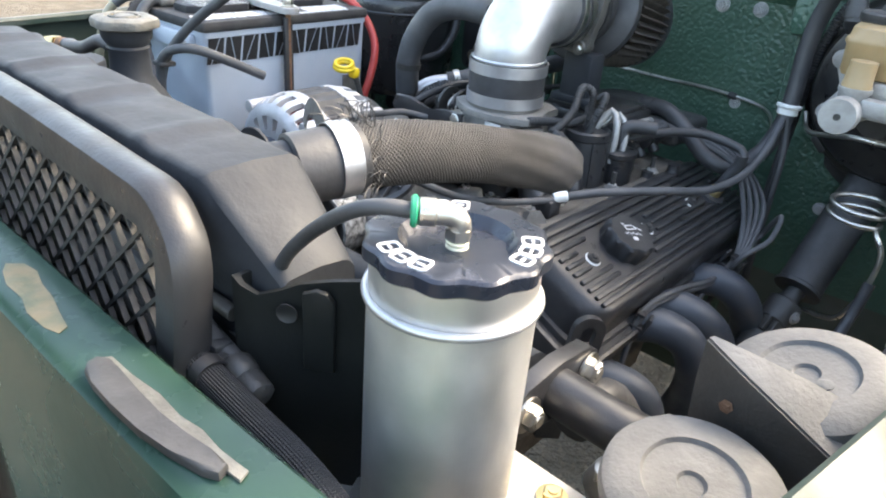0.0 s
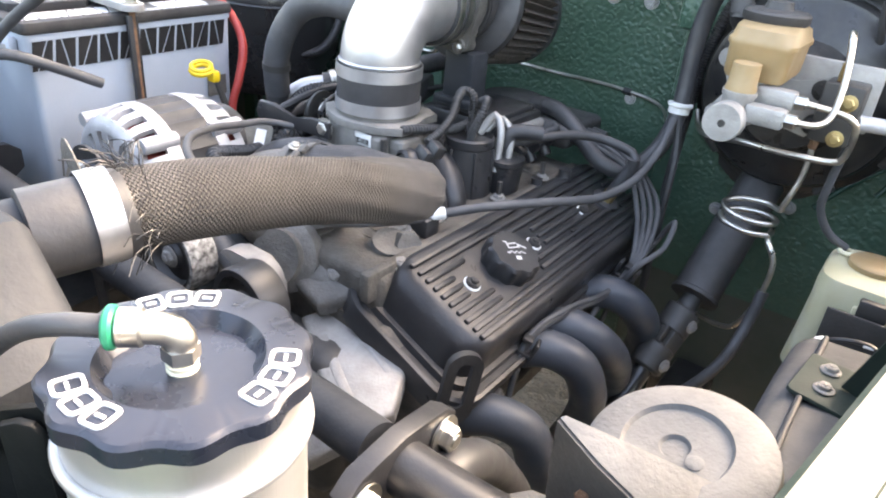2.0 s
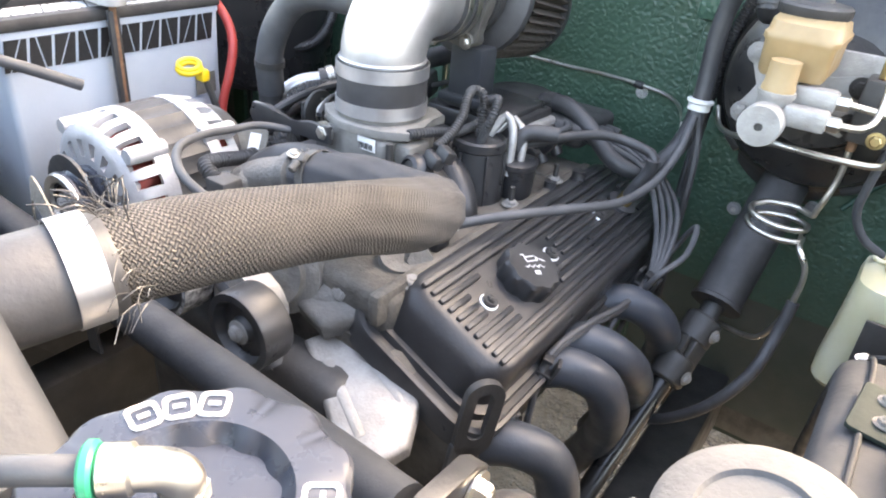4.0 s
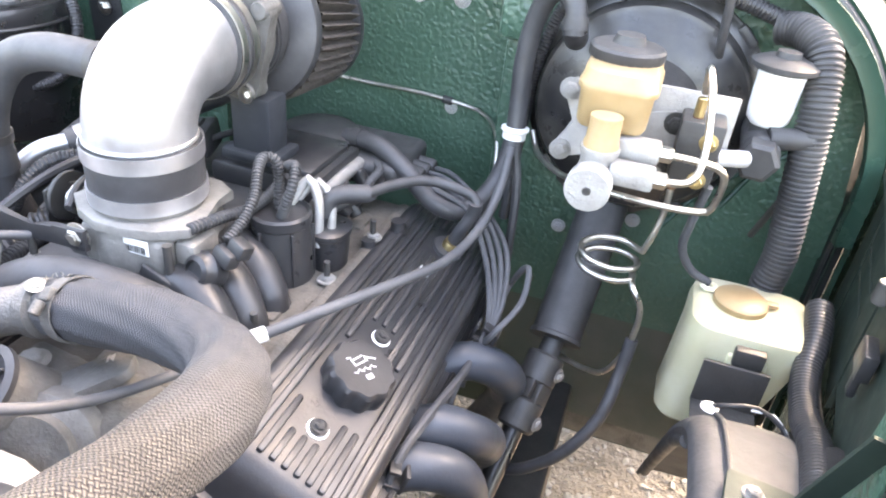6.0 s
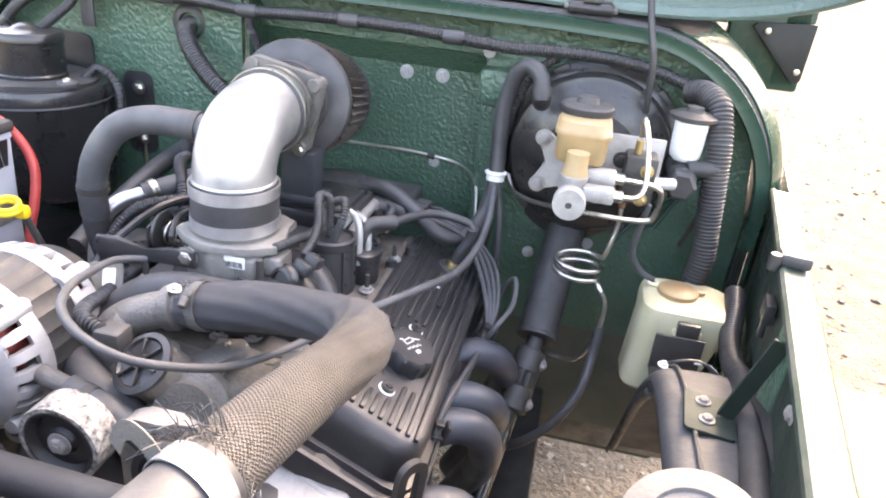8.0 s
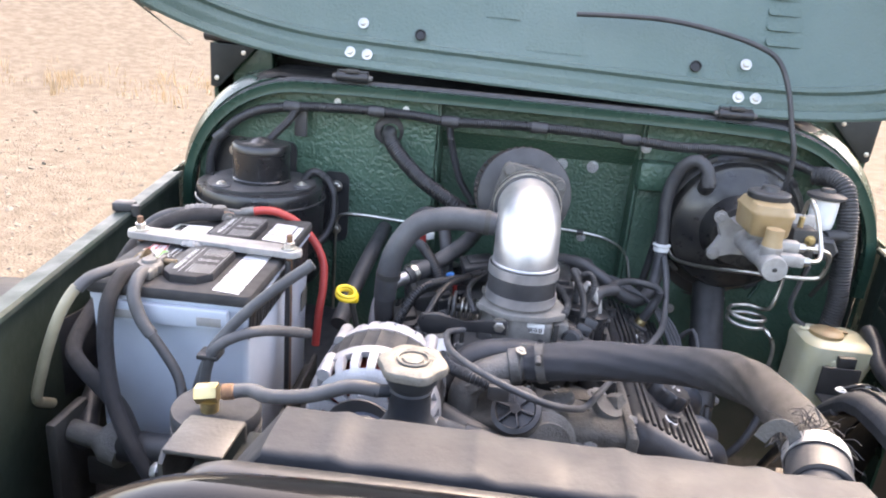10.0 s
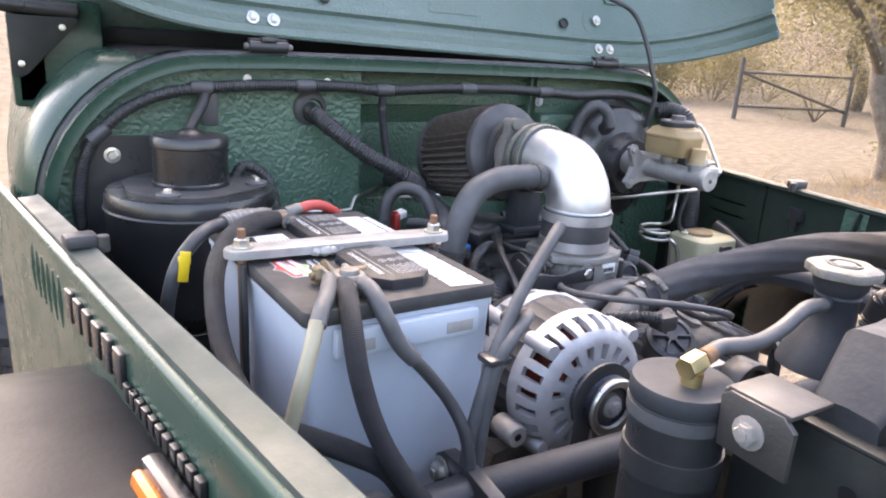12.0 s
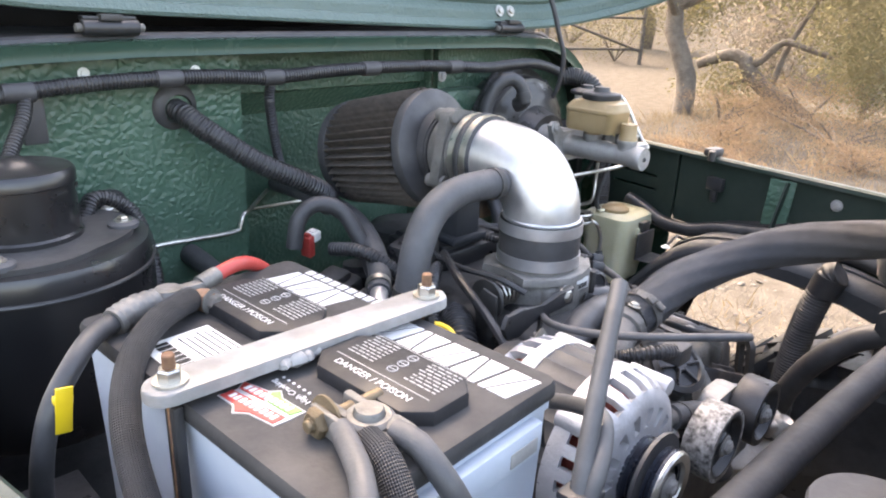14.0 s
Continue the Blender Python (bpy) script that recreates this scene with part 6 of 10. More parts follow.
# ---- engine ----
def build_block():
    e = thing("engine_block", (0.03, 0.55, 0.75), "dirty cast engine block with a tan dusty valley", "engine")
    bm = bmesh.new()
    prism(bm, [(-0.26, 0.80), (-0.10, 0.70), (-0.09, 0.58), (0.13, 0.58), (0.14, 0.70), (0.222, 0.78), (0.235, 0.862), (0.17, 0.905), (-0.11, 0.905), (-0.22, 0.88)], 0.46, Matrix(((1, 0, 0, 0), (0, 0, 1, 0.36), (0, 1, 0, 0), (0, 0, 0, 1))), 0.006)
    part("block", bm, CAST_TAN, e)
    # lower intake casting in the valley
    bm = bmesh.new()
    box(bm, (0.055, 0.56, 0.925), (0.20, 0.38, 0.045), bev=0.010, seg=3)
    box(bm, (0.145, 0.56, 0.938), (0.012, 0.40, 0.03), bev=0.004)
    for k in range(4):
        box(bm, (0.10, 0.45 + 0.085 * k, 0.945), (0.05, 0.035, 0.016), bev=0.006)
    part("lower_manifold", bm, CAST_TAN, e, "tan dusty cast lower manifold")
    # front casting with lugs
    bm = bmesh.new()
    box(bm, (0, 0, 0), (0.15, 0.060, 0.072), pose(0.065, 0.405, 0.908, 8, 6, 0), bev=0.020, seg=4)
    prism(bm, [(-0.060, -0.050), (0.028, -0.058), (0.046, -0.030), (0.044, 0.022), (0.018, 0.040), (-0.060, 0.038)], 0.018, pose(0.085, 0.405, 0.922, 22, 8, -6), 0.008, 4)
    lathe(bm, (0.075, 0.398, 0.925), (0.1, -0.35, 1), [(0, 0), (0.044, 0), (0.042, 0.008), (0.034, 0.015), (0.020, 0.019), (0, 0.020)], 32)
    prism(bm, rounded(0.030, 0.080, 0.014, 5), 0.008, pose(0.048, 0.392, 0.955, 16, -4, -48), 0.003)
    lathe(bm, (0.118, 0.425, 0.935), (0.3, -0.2, 1), [(0, 0), (0.026, 0), (0.022, 0.010), (0.018, 0.012), (0.0175, 0.022), (0, 0.022)], 24)
    lathe(bm, (0.045, 0.370, 0.930), (0.2, -1, 0.35), [(0, 0), (0.036, 0), (0.036, 0.014), (0.026, 0.020), (0.026, 0.028), (0, 0.028)], 28)
    box(bm, (0, 0, 0), (0.075, 0.045, 0.016), pose(0.025, 0.395, 0.948, 0, 8, 0), bev=0.005)
    part("water_pump", bm, CAST_DIRTY, e, "dusty cast water pump housing")
    for p, d, r in (((0.112, 0.448, 0.953), (0, -0.2, 1), 0.008), ((0.150, 0.405, 0.947), (0.2, -0.1, 1), 0.007), ((0.060, 0.415, 0.962), (0, 0, 1), 0.008), ((0.100, 0.375, 0.930), (0, -1, 0.4), 0.008), ((0.005, 0.395, 0.962), (0, 0, 1), 0.008)):
        bolt(e, p, d, r, CAST)
    bm = bmesh.new()
    lathe(bm, (0.128, 0.437, 0.948), (0.75, -0.5, 0.45), [(0, 0), (0.014, 0), (0.014, 0.012), (0.012, 0.016), (0, 0.016)], 6)
    part("plug", bm, CAST_DIRTY, e)
    # bright front bracket below the right cover
    bm = bmesh.new()
    bk = pose(0.160, 0.348, 0.876, 14, 14, -22)
    prism(bm, [(-0.070, -0.032), (0.030, -0.048), (0.056, -0.044), (0.064, -0.030), (0.062, 0.000), (0.028, 0.030), (-0.010, 0.040), (-0.066, 0.044)], 0.018, bk @ pose(0, 0, -0.012), 0.006, 3)
    prism(bm, [(-0.070, -0.075), (0.026, -0.088), (0.052, -0.080), (0.056, -0.044), (0.030, -0.040), (-0.070, -0.026)], 0.016, bk @ pose(0, 0, -0.022, 16, 0, 0), 0.006, 3)
    box(bm, (0.0, -0.026, 0.004), (0.080, 0.010, 0.007), bk @ pose(0, 0, 0, 0, 0, -4), bev=0.003)
    box(bm, (-0.010, 0.010, 0.004), (0.075, 0.008, 0.006), bk @ pose(0, 0, 0, 0, 0, 6), bev=0.003)
    lathe(bm, bk @ Vector((0.048, -0.042, -0.012)), bk.to_3x3() @ Vector((0, 0, 1)), [(0, 0), (0.012, 0), (0.012, 0.020), (0.009, 0.024), (0.006, 0.022), (0, 0.016)], 20)
    part("accessory_bracket", bm, CAST, e, "bright cast aluminium accessory bracket")
    # stepped gasket plate between the manifold and the cover
    bm = bmesh.new()
    prism(bm, [(0.070, 0.420), (0.128, 0.425), (0.130, 0.470), (0.150, 0.476), (0.152, 0.520), (0.136, 0.526), (0.136, 0.560), (0.152, 0.566), (0.156, 0.640), (0.138, 0.648), (0.138, 0.690), (0.155, 0.696), (0.155, 0.760), (0.070, 0.760)], 0.006, pose(0, 0, 0.943), 0.001)
    part("gasket_plate", bm, CAST_TAN, e, "tan dusty stepped plate")
    # black plastic timing cover below
    bm = bmesh.new()
    box(bm, (0.02, 0.335, 0.80), (0.26, 0.05, 0.17), bev=0.02, seg=3)
    part("front_cover", bm, BLACK_DUSTY, e)
    # pale outlet under the upper hose and its elbow
    bm = bmesh.new()
    tube(bm, [(0.024, 0.414, 1.001), (-0.006, 0.410, 0.994), (-0.034, 0.401, 0.984), (-0.050, 0.394, 0.966), (-0.050, 0.394, 0.93)], 0.0175, n=24, step=0.006)
    lathe(bm, (0.004, 0.4120, 0.9965), (1, 0.05, 0.25), [(0.0175, -0.006), (0.0215, -0.004), (0.0215, 0.006), (0.0175, 0.008)], 28)
    lathe(bm, (-0.040, 0.397, 0.978), (-0.6, -0.4, 0.7), [(0, 0), (0.019, 0), (0.020, 0.006), (0.014, 0.014), (0, 0.016)], 24)
    part("outlet_elbow", bm, CAST_DIRTY, e, "dull cast outlet elbow")
    bolt(e, (0.010, 0.408, 1.020), (0.2, -0.1, 1), 0.0045, ZINC)
    hose("coolant_hose", [(-0.080, 0.420, 0.955), (-0.050, 0.438, 0.985), (-0.010, 0.448, 0.996), (0.040, 0.455, 0.992), (0.085, 0.462, 0.975)], 0.0165, RUBBER, "thick black coolant hose below the throttle body", n=18)
    # solenoid canister with a ribbed black end
    s = thing("solenoid_valve", (0.0, 0.36, 0.975), "dirty round solenoid valve with a ribbed black plug", "valve")
    d = Vector((-0.25, -0.55, 0.75)).normalized()
    c = Vector((0.014, 0.362, 0.962))
    bm = bmesh.new()
    lathe(bm, c, d, [(0, -0.045), (0.024, -0.045), (0.026, -0.03), (0.026, 0.012), (0.024, 0.014), (0, 0.014)], 32)
    part("can", bm, CAST_DIRTY, s)
    bm = bmesh.new()
    lathe(bm, c + d * 0.014, d, [(0, 0), (0.0285, 0), (0.0285, 0.004), (0.023, 0.006), (0.021, 0.0035), (0.008, 0.0035), (0.006, 0.008), (0, 0.008)], 32)
    m = Matrix.Translation(c + d * 0.019) @ turned(d)
    end = part("end_cap", bm, BLACK, s)
    for k in range(6):
        bm = bmesh.new()
        box(bm, (0.013, 0, 0.001), (0.018, 0.0025, 0.004), m @ Matrix.Rotation(radians(60 * k), 4, "Z"), bev=0.0008)
        part("rib", bm, BLACK, end)
    bm = bmesh.new()
    box(bm, (-0.012, 0.348, 1.000), (0.024, 0.022, 0.018), pose(0, 0, 0, 0, 0, 0), bev=0.003)
    part("plug", bm, BLACK_DUSTY, s, "black wiring plug")
    hose("wiring_loom", [(-0.020, 0.346, 1.004), (-0.045, 0.355, 1.008), (-0.065, 0.385, 0.998), (-0.08, 0.43, 0.985), (-0.09, 0.50, 0.98)], 0.0065, BLACK, "black corrugated loom to the solenoid", "cable", "looms", n=10, wave=0.0008, pitch=0.004)
    by = thing("bypass_hose", (-0.046, 0.328, 0.953), "short grey bypass hose clamped to a bare water pipe", "hose")
    bm = bmesh.new()
    tube(bm, [(-0.120, 0.365, 0.955), (-0.081, 0.335, 0.958), (-0.046, 0.328, 0.953), (0.008, 0.322, 0.937)], 0.0085, n=16, step=0.006)
    part("pipe", bm, CAST_DIRTY, by, "dull bare metal water pipe")
    bm = bmesh.new()
    tube(bm, [(-0.046, 0.328, 0.953), (0.008, 0.322, 0.937), (0.049, 0.318, 0.91), (0.076, 0.318, 0.873)], 0.0118, n=18, step=0.004)
    part("elbow", bm, RUBBER_GREY, by)
    bm = bmesh.new()
    band(bm, Vector((-0.046, 0.328, 0.953)).lerp(Vector((0.008, 0.322, 0.937)), 0.35), Vector((0.008, 0.322, 0.937)) - Vector((-0.046, 0.328, 0.953)), 0.0122, 0.009, 0.001, 24)
    part("clamp", bm, DARK_STEEL, by, "dark spring clamp")
    bm = bmesh.new()
    box(bm, Vector((-0.046, 0.328, 0.953)) + Vector((-0.004, 0.004, -0.016)), (0.034, 0.020, 0.008), bev=0.003)
    part("bracket", bm, CAST_DIRTY, by)
    bolt(by, Vector((-0.046, 0.328, 0.953)) + Vector((-0.008, -0.004, -0.012)), (0, 0, 1), 0.0065, CAST)
    hose("bypass_hose", [(-0.105, 0.405, 0.948), (-0.085, 0.383, 0.943), (-0.037, 0.352, 0.938), (0.000, 0.342, 0.925), (0.040, 0.325, 0.892), (0.055, 0.31, 0.85)], 0.0155, RUBBER_GREY, "short black lower hose below the solenoid", n=18)
    # thin vacuum line round the front
    ln = thing("vacuum_line", (0.136, 0.477, 0.969), "thin dusty grey vacuum line with a white clip", "hose")
    bm = bmesh.new()
    tube(bm, [(-0.060, 0.470, 1.008), (-0.078, 0.446, 1.014), (-0.077, 0.412, 1.018), (-0.066, 0.370, 1.026), (-0.039, 0.326, 1.033), (0.000, 0.300, 1.030), (0.038, 0.302, 1.017), (0.070, 0.332, 0.998), (0.088, 0.372, 0.979), (0.108, 0.420, 0.969), (0.136, 0.477, 0.966)], 0.0038, n=10)
    part("front_line", bm, RUBBER_GREY, ln)
    bm = bmesh.new()
    tube(bm, [(0.136, 0.477, 0.969), (0.165, 0.515, 0.975), (0.200, 0.580, 0.972), (0.228, 0.650, 0.965), (0.243, 0.710, 0.975), (0.248, 0.755, 1.000), (0.246, 0.790, 1.030)], 0.0048, n=12)
    part("rear_line", bm, RUBBER_GREY, ln)
    bm = bmesh.new()
    rod(bm, (0.130, 0.471, 0.968), (0.141, 0.482, 0.971), 0.0062, n=14, bev=0.001)
    part("clip", bm, WHITE, ln, "white clip")
    bm = bmesh.new()
    box(bm, (0.122, 0.470, 0.955), (0.03, 0.022, 0.024), bev=0.004)
    part("sensor", bm, BLACK, ln)


COVER = pose(0.205, 0.585, 0.934, 0, 25, 0)


def build_cover(m, label, front):
    t = thing("valve_cover", m.translation, label, "valve cover", "valve covers")
    L, W = 0.415, 0.125

    def loops(bm, rows):
        vs = [[bm.verts.new(m @ Vector(p)) for p in row] for row in rows]
        for a, b in zip(vs, vs[1:]):
            for i in range(len(a)):
                j = (i + 1) % len(a)
                bm.faces.new((a[i], a[j], b[j], b[i]))
        bm.faces.new(vs[-1])
        bm.faces.new(vs[0][::-1])
    bm = bmesh.new()
    rows = []
    for w, l, r, z in ((W, L + 0.004, 0.030, -0.042), (W - 0.003, L - 0.002, 0.030, -0.028), (W - 0.007, L - 0.010, 0.029, -0.014), (W - 0.011, L - 0.020, 0.027, -0.006), (W - 0.017, L - 0.030, 0.024, -0.002), (W - 0.026, L - 0.040, 0.018, 0.000)):
        rows.append([(x, y, z) for x, y in rounded(w, l, r, 6)])
    loops(bm, rows)
    part("shell", bm, BLACK, t)
    bm = bmesh.new()
    rows = []
    for w, l, r, z in ((W + 0.036, L + 0.042, 0.034, -0.066), (W + 0.036, L + 0.042, 0.034, -0.046), (W + 0.033, L + 0.039, 0.033, -0.042), (W + 0.026, L + 0.032, 0.032, -0.041), (W + 0.024, L + 0.030, 0.031, -0.044), (W + 0.012, L + 0.016, 0.028, -0.044), (W + 0.009, L + 0.012, 0.027, -0.038), (W - 0.004, L - 0.004, 0.024, -0.037)):
        rows.append([(x, y, z) for x, y in rounded(w, l, r, 6)])
    loops(bm, rows)
    part("base_flange", bm, BLACK, t)
    # long cast ribs, broken round the filler and the bolts
    for k, x in enumerate((-0.044, -0.034, -0.024, -0.014, -0.004, 0.006, 0.016, 0.026, 0.036, 0.045)):
        gaps = [(-0.155, -0.128), (-0.043, -0.017), (0.110, 0.160)] if abs(x) < 0.016 else []
        if -0.03 < x < 0.034:
            gaps.append((-0.128, -0.052))
        y, segs = -L / 2 + 0.022, []
        for g0, g1 in sorted(gaps):
            if g0 > y + 0.01:
                segs.append((y, g0))
            y = max(y, g1)
        segs.append((y, L / 2 - 0.014))
        for a, b in segs:
            bm = bmesh.new()
            box(bm, (x, (a + b) / 2, 0.0010), (0.0052, b - a, 0.0052), m, bev=0.0018)
            part("rib", bm, BLACK, t)
    for y in (-0.143, -0.030, 0.085):
        bm = bmesh.new()
        lathe(bm, m @ Vector((0.0, y, -0.001)), m.to_3x3() @ Vector((0, 0, 1)), [(0, 0), (0.0088, 0), (0.0088, 0.0018), (0.0078, 0.0026), (0, 0.0026)], 20)
        g = part("grommet", bm, WHITE if front else BLACK, t, "pale washer round a cover bolt")
        bm = bmesh.new()
        lathe(bm, m @ Vector((0.0, y, 0.0018)), m.to_3x3() @ Vector((0, 0, 1)), [(0, 0), (0.0074, 0), (0.0074, 0.0016), (0, 0.0016)], 20)
        part("seal", bm, BLACK, g)
        bolt(t, m @ Vector((0.0, y, 0.004)), m.to_3x3() @ Vector((0, 0, 1)), 0.0042, DARK_STEEL)
    return t


def build_covers():
    m = COVER
    up = m.to_3x3() @ Vector((0, 0, 1))
    cover = build_cover(m, "ribbed black valve cover with dusty flutes", True)
    build_cover(pose(-0.165, 0.575, 0.915, 0, -25, 0), "ribbed black valve cover beside the alternator", False)
    bm = bmesh.new()
    lathe(bm, m @ Vector((0.002, -0.087, 0.0)), up, [(0, 0), (0.027, 0), (0.0275, 0.002), (0.0275, 0.017), (0.025, 0.020), (0, 0.020)], 72, lambda a, h: 0.045 * math.cos(a * 10))
    c = part("oil_cap", bm, BLACK, cover, "lobed black oil filler cap")
    q = m @ pose(0.002, -0.087, 0.0202, 0, 0, 62)
    bm = bmesh.new()
    for cx, cy, w, h, a in ((0.0, 0.0045, 0.013, 0.0012, 8), (-0.001, 0.0095, 0.011, 0.0012, 8), (-0.0065, 0.0070, 0.0012, 0.006, 8), (0.006, 0.0070, 0.0012, 0.005, 8), (0.0105, 0.0060, 0.009, 0.0012, -28), (-0.008, 0.0115, 0.004, 0.0012, -10)):
        box(bm, (0, 0, 0), (w, h, 0.0005), q @ pose(cx, cy, 0, 0, 0, a), bev=0)
    for k in range(7):
        box(bm, (0, 0, 0), (0.0034, 0.0010, 0.0005), q @ pose(-0.009 + 0.003 * k, -0.0015 + (0.0007 if k % 2 else -0.0007), 0, 0, 0, 28 if k % 2 else -28), bev=0)
    box(bm, (0, 0, 0), (0.006, 0.0042, 0.0005), q @ pose(0, -0.0085, 0, 0, 0, 0), bev=0)
    part("symbol", bm, MARK_WHITE, c, "white oil-can symbol")
    # rear elbow with its brass collar
    b = thing("breather_elbow", m @ Vector((0.004, 0.135, 0.0)), "black breather elbow seated in a brass collar", "elbow")
    bm = bmesh.new()
    lathe(bm, m @ Vector((0.004, 0.135, 0.0)), up, [(0, 0), (0.017, 0), (0.017, 0.004), (0.012, 0.005), (0, 0.005)], 28)
    part("seal", bm, RUBBER, b)
    bm = bmesh.new()
    lathe(bm, m @ Vector((0.004, 0.135, 0.004)), up, [(0, 0), (0.0085, 0), (0.0085, 0.006), (0.0075, 0.008), (0.0085, 0.010), (0, 0.012)], 20)
    part("collar", bm, BRASS, b)
    p = m @ Vector((0.004, 0.135, 0.012))
    bm = bmesh.new()
    tube(bm, [p, p + up * 0.02, p + up * 0.042 + Vector((0, 0.002, 0)), p + up * 0.055 + Vector((-0.004, 0, 0.002))], 0.0072, n=14, step=0.004)
    part("elbow", bm, RUBBER, b)
    hose("breather_line", [p + up * 0.05, p + up * 0.062 + Vector((-0.012, 0.004, 0)), (0.185, 0.722, 1.006), (0.155, 0.690, 1.008), (0.128, 0.645, 1.004), (0.121, 0.628, 1.004)], 0.0055, RUBBER, "black breather line over the valve cover", n=12)


def build_intake():
    a = thing("intake_manifold", (0.0, 0.58, 0.97), "black plastic upper intake with curved runners", "intake manifold")
    bm = bmesh.new()
    box(bm, (0.000, 0.600, 0.965), (0.150, 0.30, 0.050), bev=0.016, seg=3)
    box(bm, (0.005, 0.540, 0.985), (0.100, 0.11, 0.030), bev=0.008, seg=2)
    part("plenum", bm, BLACK_DUSTY, a)
    for k in range(3):
        bm = bmesh.new()
        y = 0.475 + 0.034 * k
        tube(bm, [(0.055, y + 0.02, 0.985), (0.082, y + 0.012, 0.980), (0.103, y, 0.962), (0.112, y - 0.006, 0.935)], 0.017, n=18, step=0.008)
        part("runner", bm, BLACK, a)
    bm = bmesh.new()
    box(bm, (0.035, 0.700, 1.000), (0.115, 0.105, 0.024), bev=0.006)
    box(bm, (0.035, 0.700, 1.014), (0.100, 0.088, 0.010), bev=0.004)
    part("rear_cover", bm, BLACK, a)
    # ribs, studs and fuel rail round the plenum
    for k in range(4):
        bm = bmesh.new()
        box(bm, (0, 0, 0), (0.060, 0.004, 0.014), pose(0.060, 0.475 + 0.034 * k + 0.005, 0.985, 0, 24, 0), bev=0.0012)
        part("web", bm, BLACK_DUSTY, a)
    for x, y, z in ((0.118, 0.500, 0.950), (0.136, 0.590, 0.952), (0.146, 0.668, 0.958), (0.062, 0.455, 0.952), (0.028, 0.448, 0.950), (-0.062, 0.470, 0.985)):
        bolt(a, (x, y, z), (0, 0, 1), 0.0062, CAST)
        bm = bmesh.new()
        rod(bm, (x, y, z), (x, y, z + 0.020), 0.0030, n=10, bev=0.0005)
        part("stud", bm, DARK_STEEL, a)
    fr = thing("fuel_rail", (0.085, 0.66, 1.0), "dusty fuel rail with injector plugs beside the plenum", "fuel rail")
    bm = bmesh.new()
    tube(bm, [(0.098, 0.640, 0.994), (0.096, 0.690, 0.998), (0.094, 0.745, 0.996)], 0.0068, n=14, step=0.01)
    part("rail", bm, CAST, fr, "dull metal rail")
    for y in (0.655, 0.695, 0.732):
        bm = bmesh.new()
        rod(bm, (0.098, y, 0.994), (0.116, y, 0.962), 0.0075, n=14, bev=0.0015)
        box(bm, (0, 0, 0), (0.014, 0.012, 0.018), pose(0.118, y, 0.985, 0, 35, 0), bev=0.002)
        part("injector", bm, BLACK, fr)
    hose("wiring_loom", [(0.118, 0.655, 0.992), (0.130, 0.672, 1.000), (0.128, 0.700, 1.002), (0.122, 0.735, 0.998), (0.10, 0.765, 0.995)], 0.0045, BLACK_DUSTY, "dusty injector loom beside the plenum", "cable", "looms", n=8, wave=0.0006, pitch=0.004)
    hose("wiring_loom", [(0.064, 0.502, 1.030), (0.070, 0.535, 1.026), (0.074, 0.575, 1.018), (0.068, 0.625, 1.016), (0.052, 0.650, 1.020)], 0.0048, BLACK_DUSTY, "dusty loom from the throttle to the rear cover", "cable", "looms", n=8, wave=0.0006, pitch=0.004)
    hose("vacuum_line", [(-0.050, 0.500, 1.020), (-0.060, 0.530, 1.030), (-0.060, 0.580, 1.026), (-0.045, 0.640, 1.022), (-0.020, 0.690, 1.026)], 0.0034, RUBBER, "thin black vacuum line beside the throttle body", n=8)
    # throttle body
    t = thing("throttle_body", (0.008, 0.53, 1.005), "cast aluminium throttle body with a white label and return spring", "throttle body")
    bm = bmesh.new()
    box(bm, (0.012, 0.526, 1.003), (0.080, 0.084, 0.040), bev=0.008, seg=3)
    prism(bm, [(-0.056, -0.024), (-0.036, -0.042), (-0.012, -0.052), (0.012, -0.052), (0.036, -0.046), (0.058, -0.030), (0.060, -0.010), (0.048, 0.02), (0.050, 0.040), (0.03, 0.052), (-0.03, 0.052), (-0.052, 0.036), (-0.046, 0.008)], 0.008, pose(0.008, 0.530, 1.024), 0.0015)
    lathe(bm, (0.008, 0.530, 0.984), (0, 0, 1), [(0.050, 0), (0.050, 0.030), (0.046, 0.042), (0.040, 0.043)], 40)
    prism(bm, rounded(0.112, 0.104, 0.018, 5), 0.008, pose(0.008, 0.530, 0.980), 0.001)
    lathe(bm, (0.007, 0.530, 1.026), (0, 0, 1), [(0.040, 0), (0.0425, 0), (0.0425, 0.014), (0.040, 0.014), (0.040, 0)], 40)
    box(bm, (0.062, 0.512, 1.005), (0.020, 0.034, 0.030), bev=0.005)
    part("casting", bm, CAST_BODY, t)
    bm = bmesh.new()
    box(bm, (0.029, 0.4828, 1.0155), (0.022, 0.0012, 0.013), bev=0.0003)
    lab = part("label", bm, WHITE, t, "small white bar-code label")
    bm = bmesh.new()
    for k in range(9):
        box(bm, (0.0205 + 0.002 * k, 0.4820, 1.0135), (0.0011 if k % 3 else 0.0006, 0.0006, 0.006), bev=0)
    part("bars", bm, MARK_BLACK, lab)
    bm = bmesh.new()
    way = [Vector((-0.040 - 0.0006 * i, 0.528 + 0.013 * math.cos(i * 0.6), 1.012 + 0.013 * math.sin(i * 0.6))) for i in range(56)]
    sweep(bm, way, circle(0.0013, 6))
    part("return_spring", bm, ZINC, t, "coiled return spring")
    bm = bmesh.new()
    rod(bm, (-0.034, 0.528, 1.012), (-0.082, 0.528, 1.012), 0.006, n=12)
    rod(bm, (-0.076, 0.528, 1.012), (-0.080, 0.528, 1.012), 0.022, n=28, bev=0.0008)
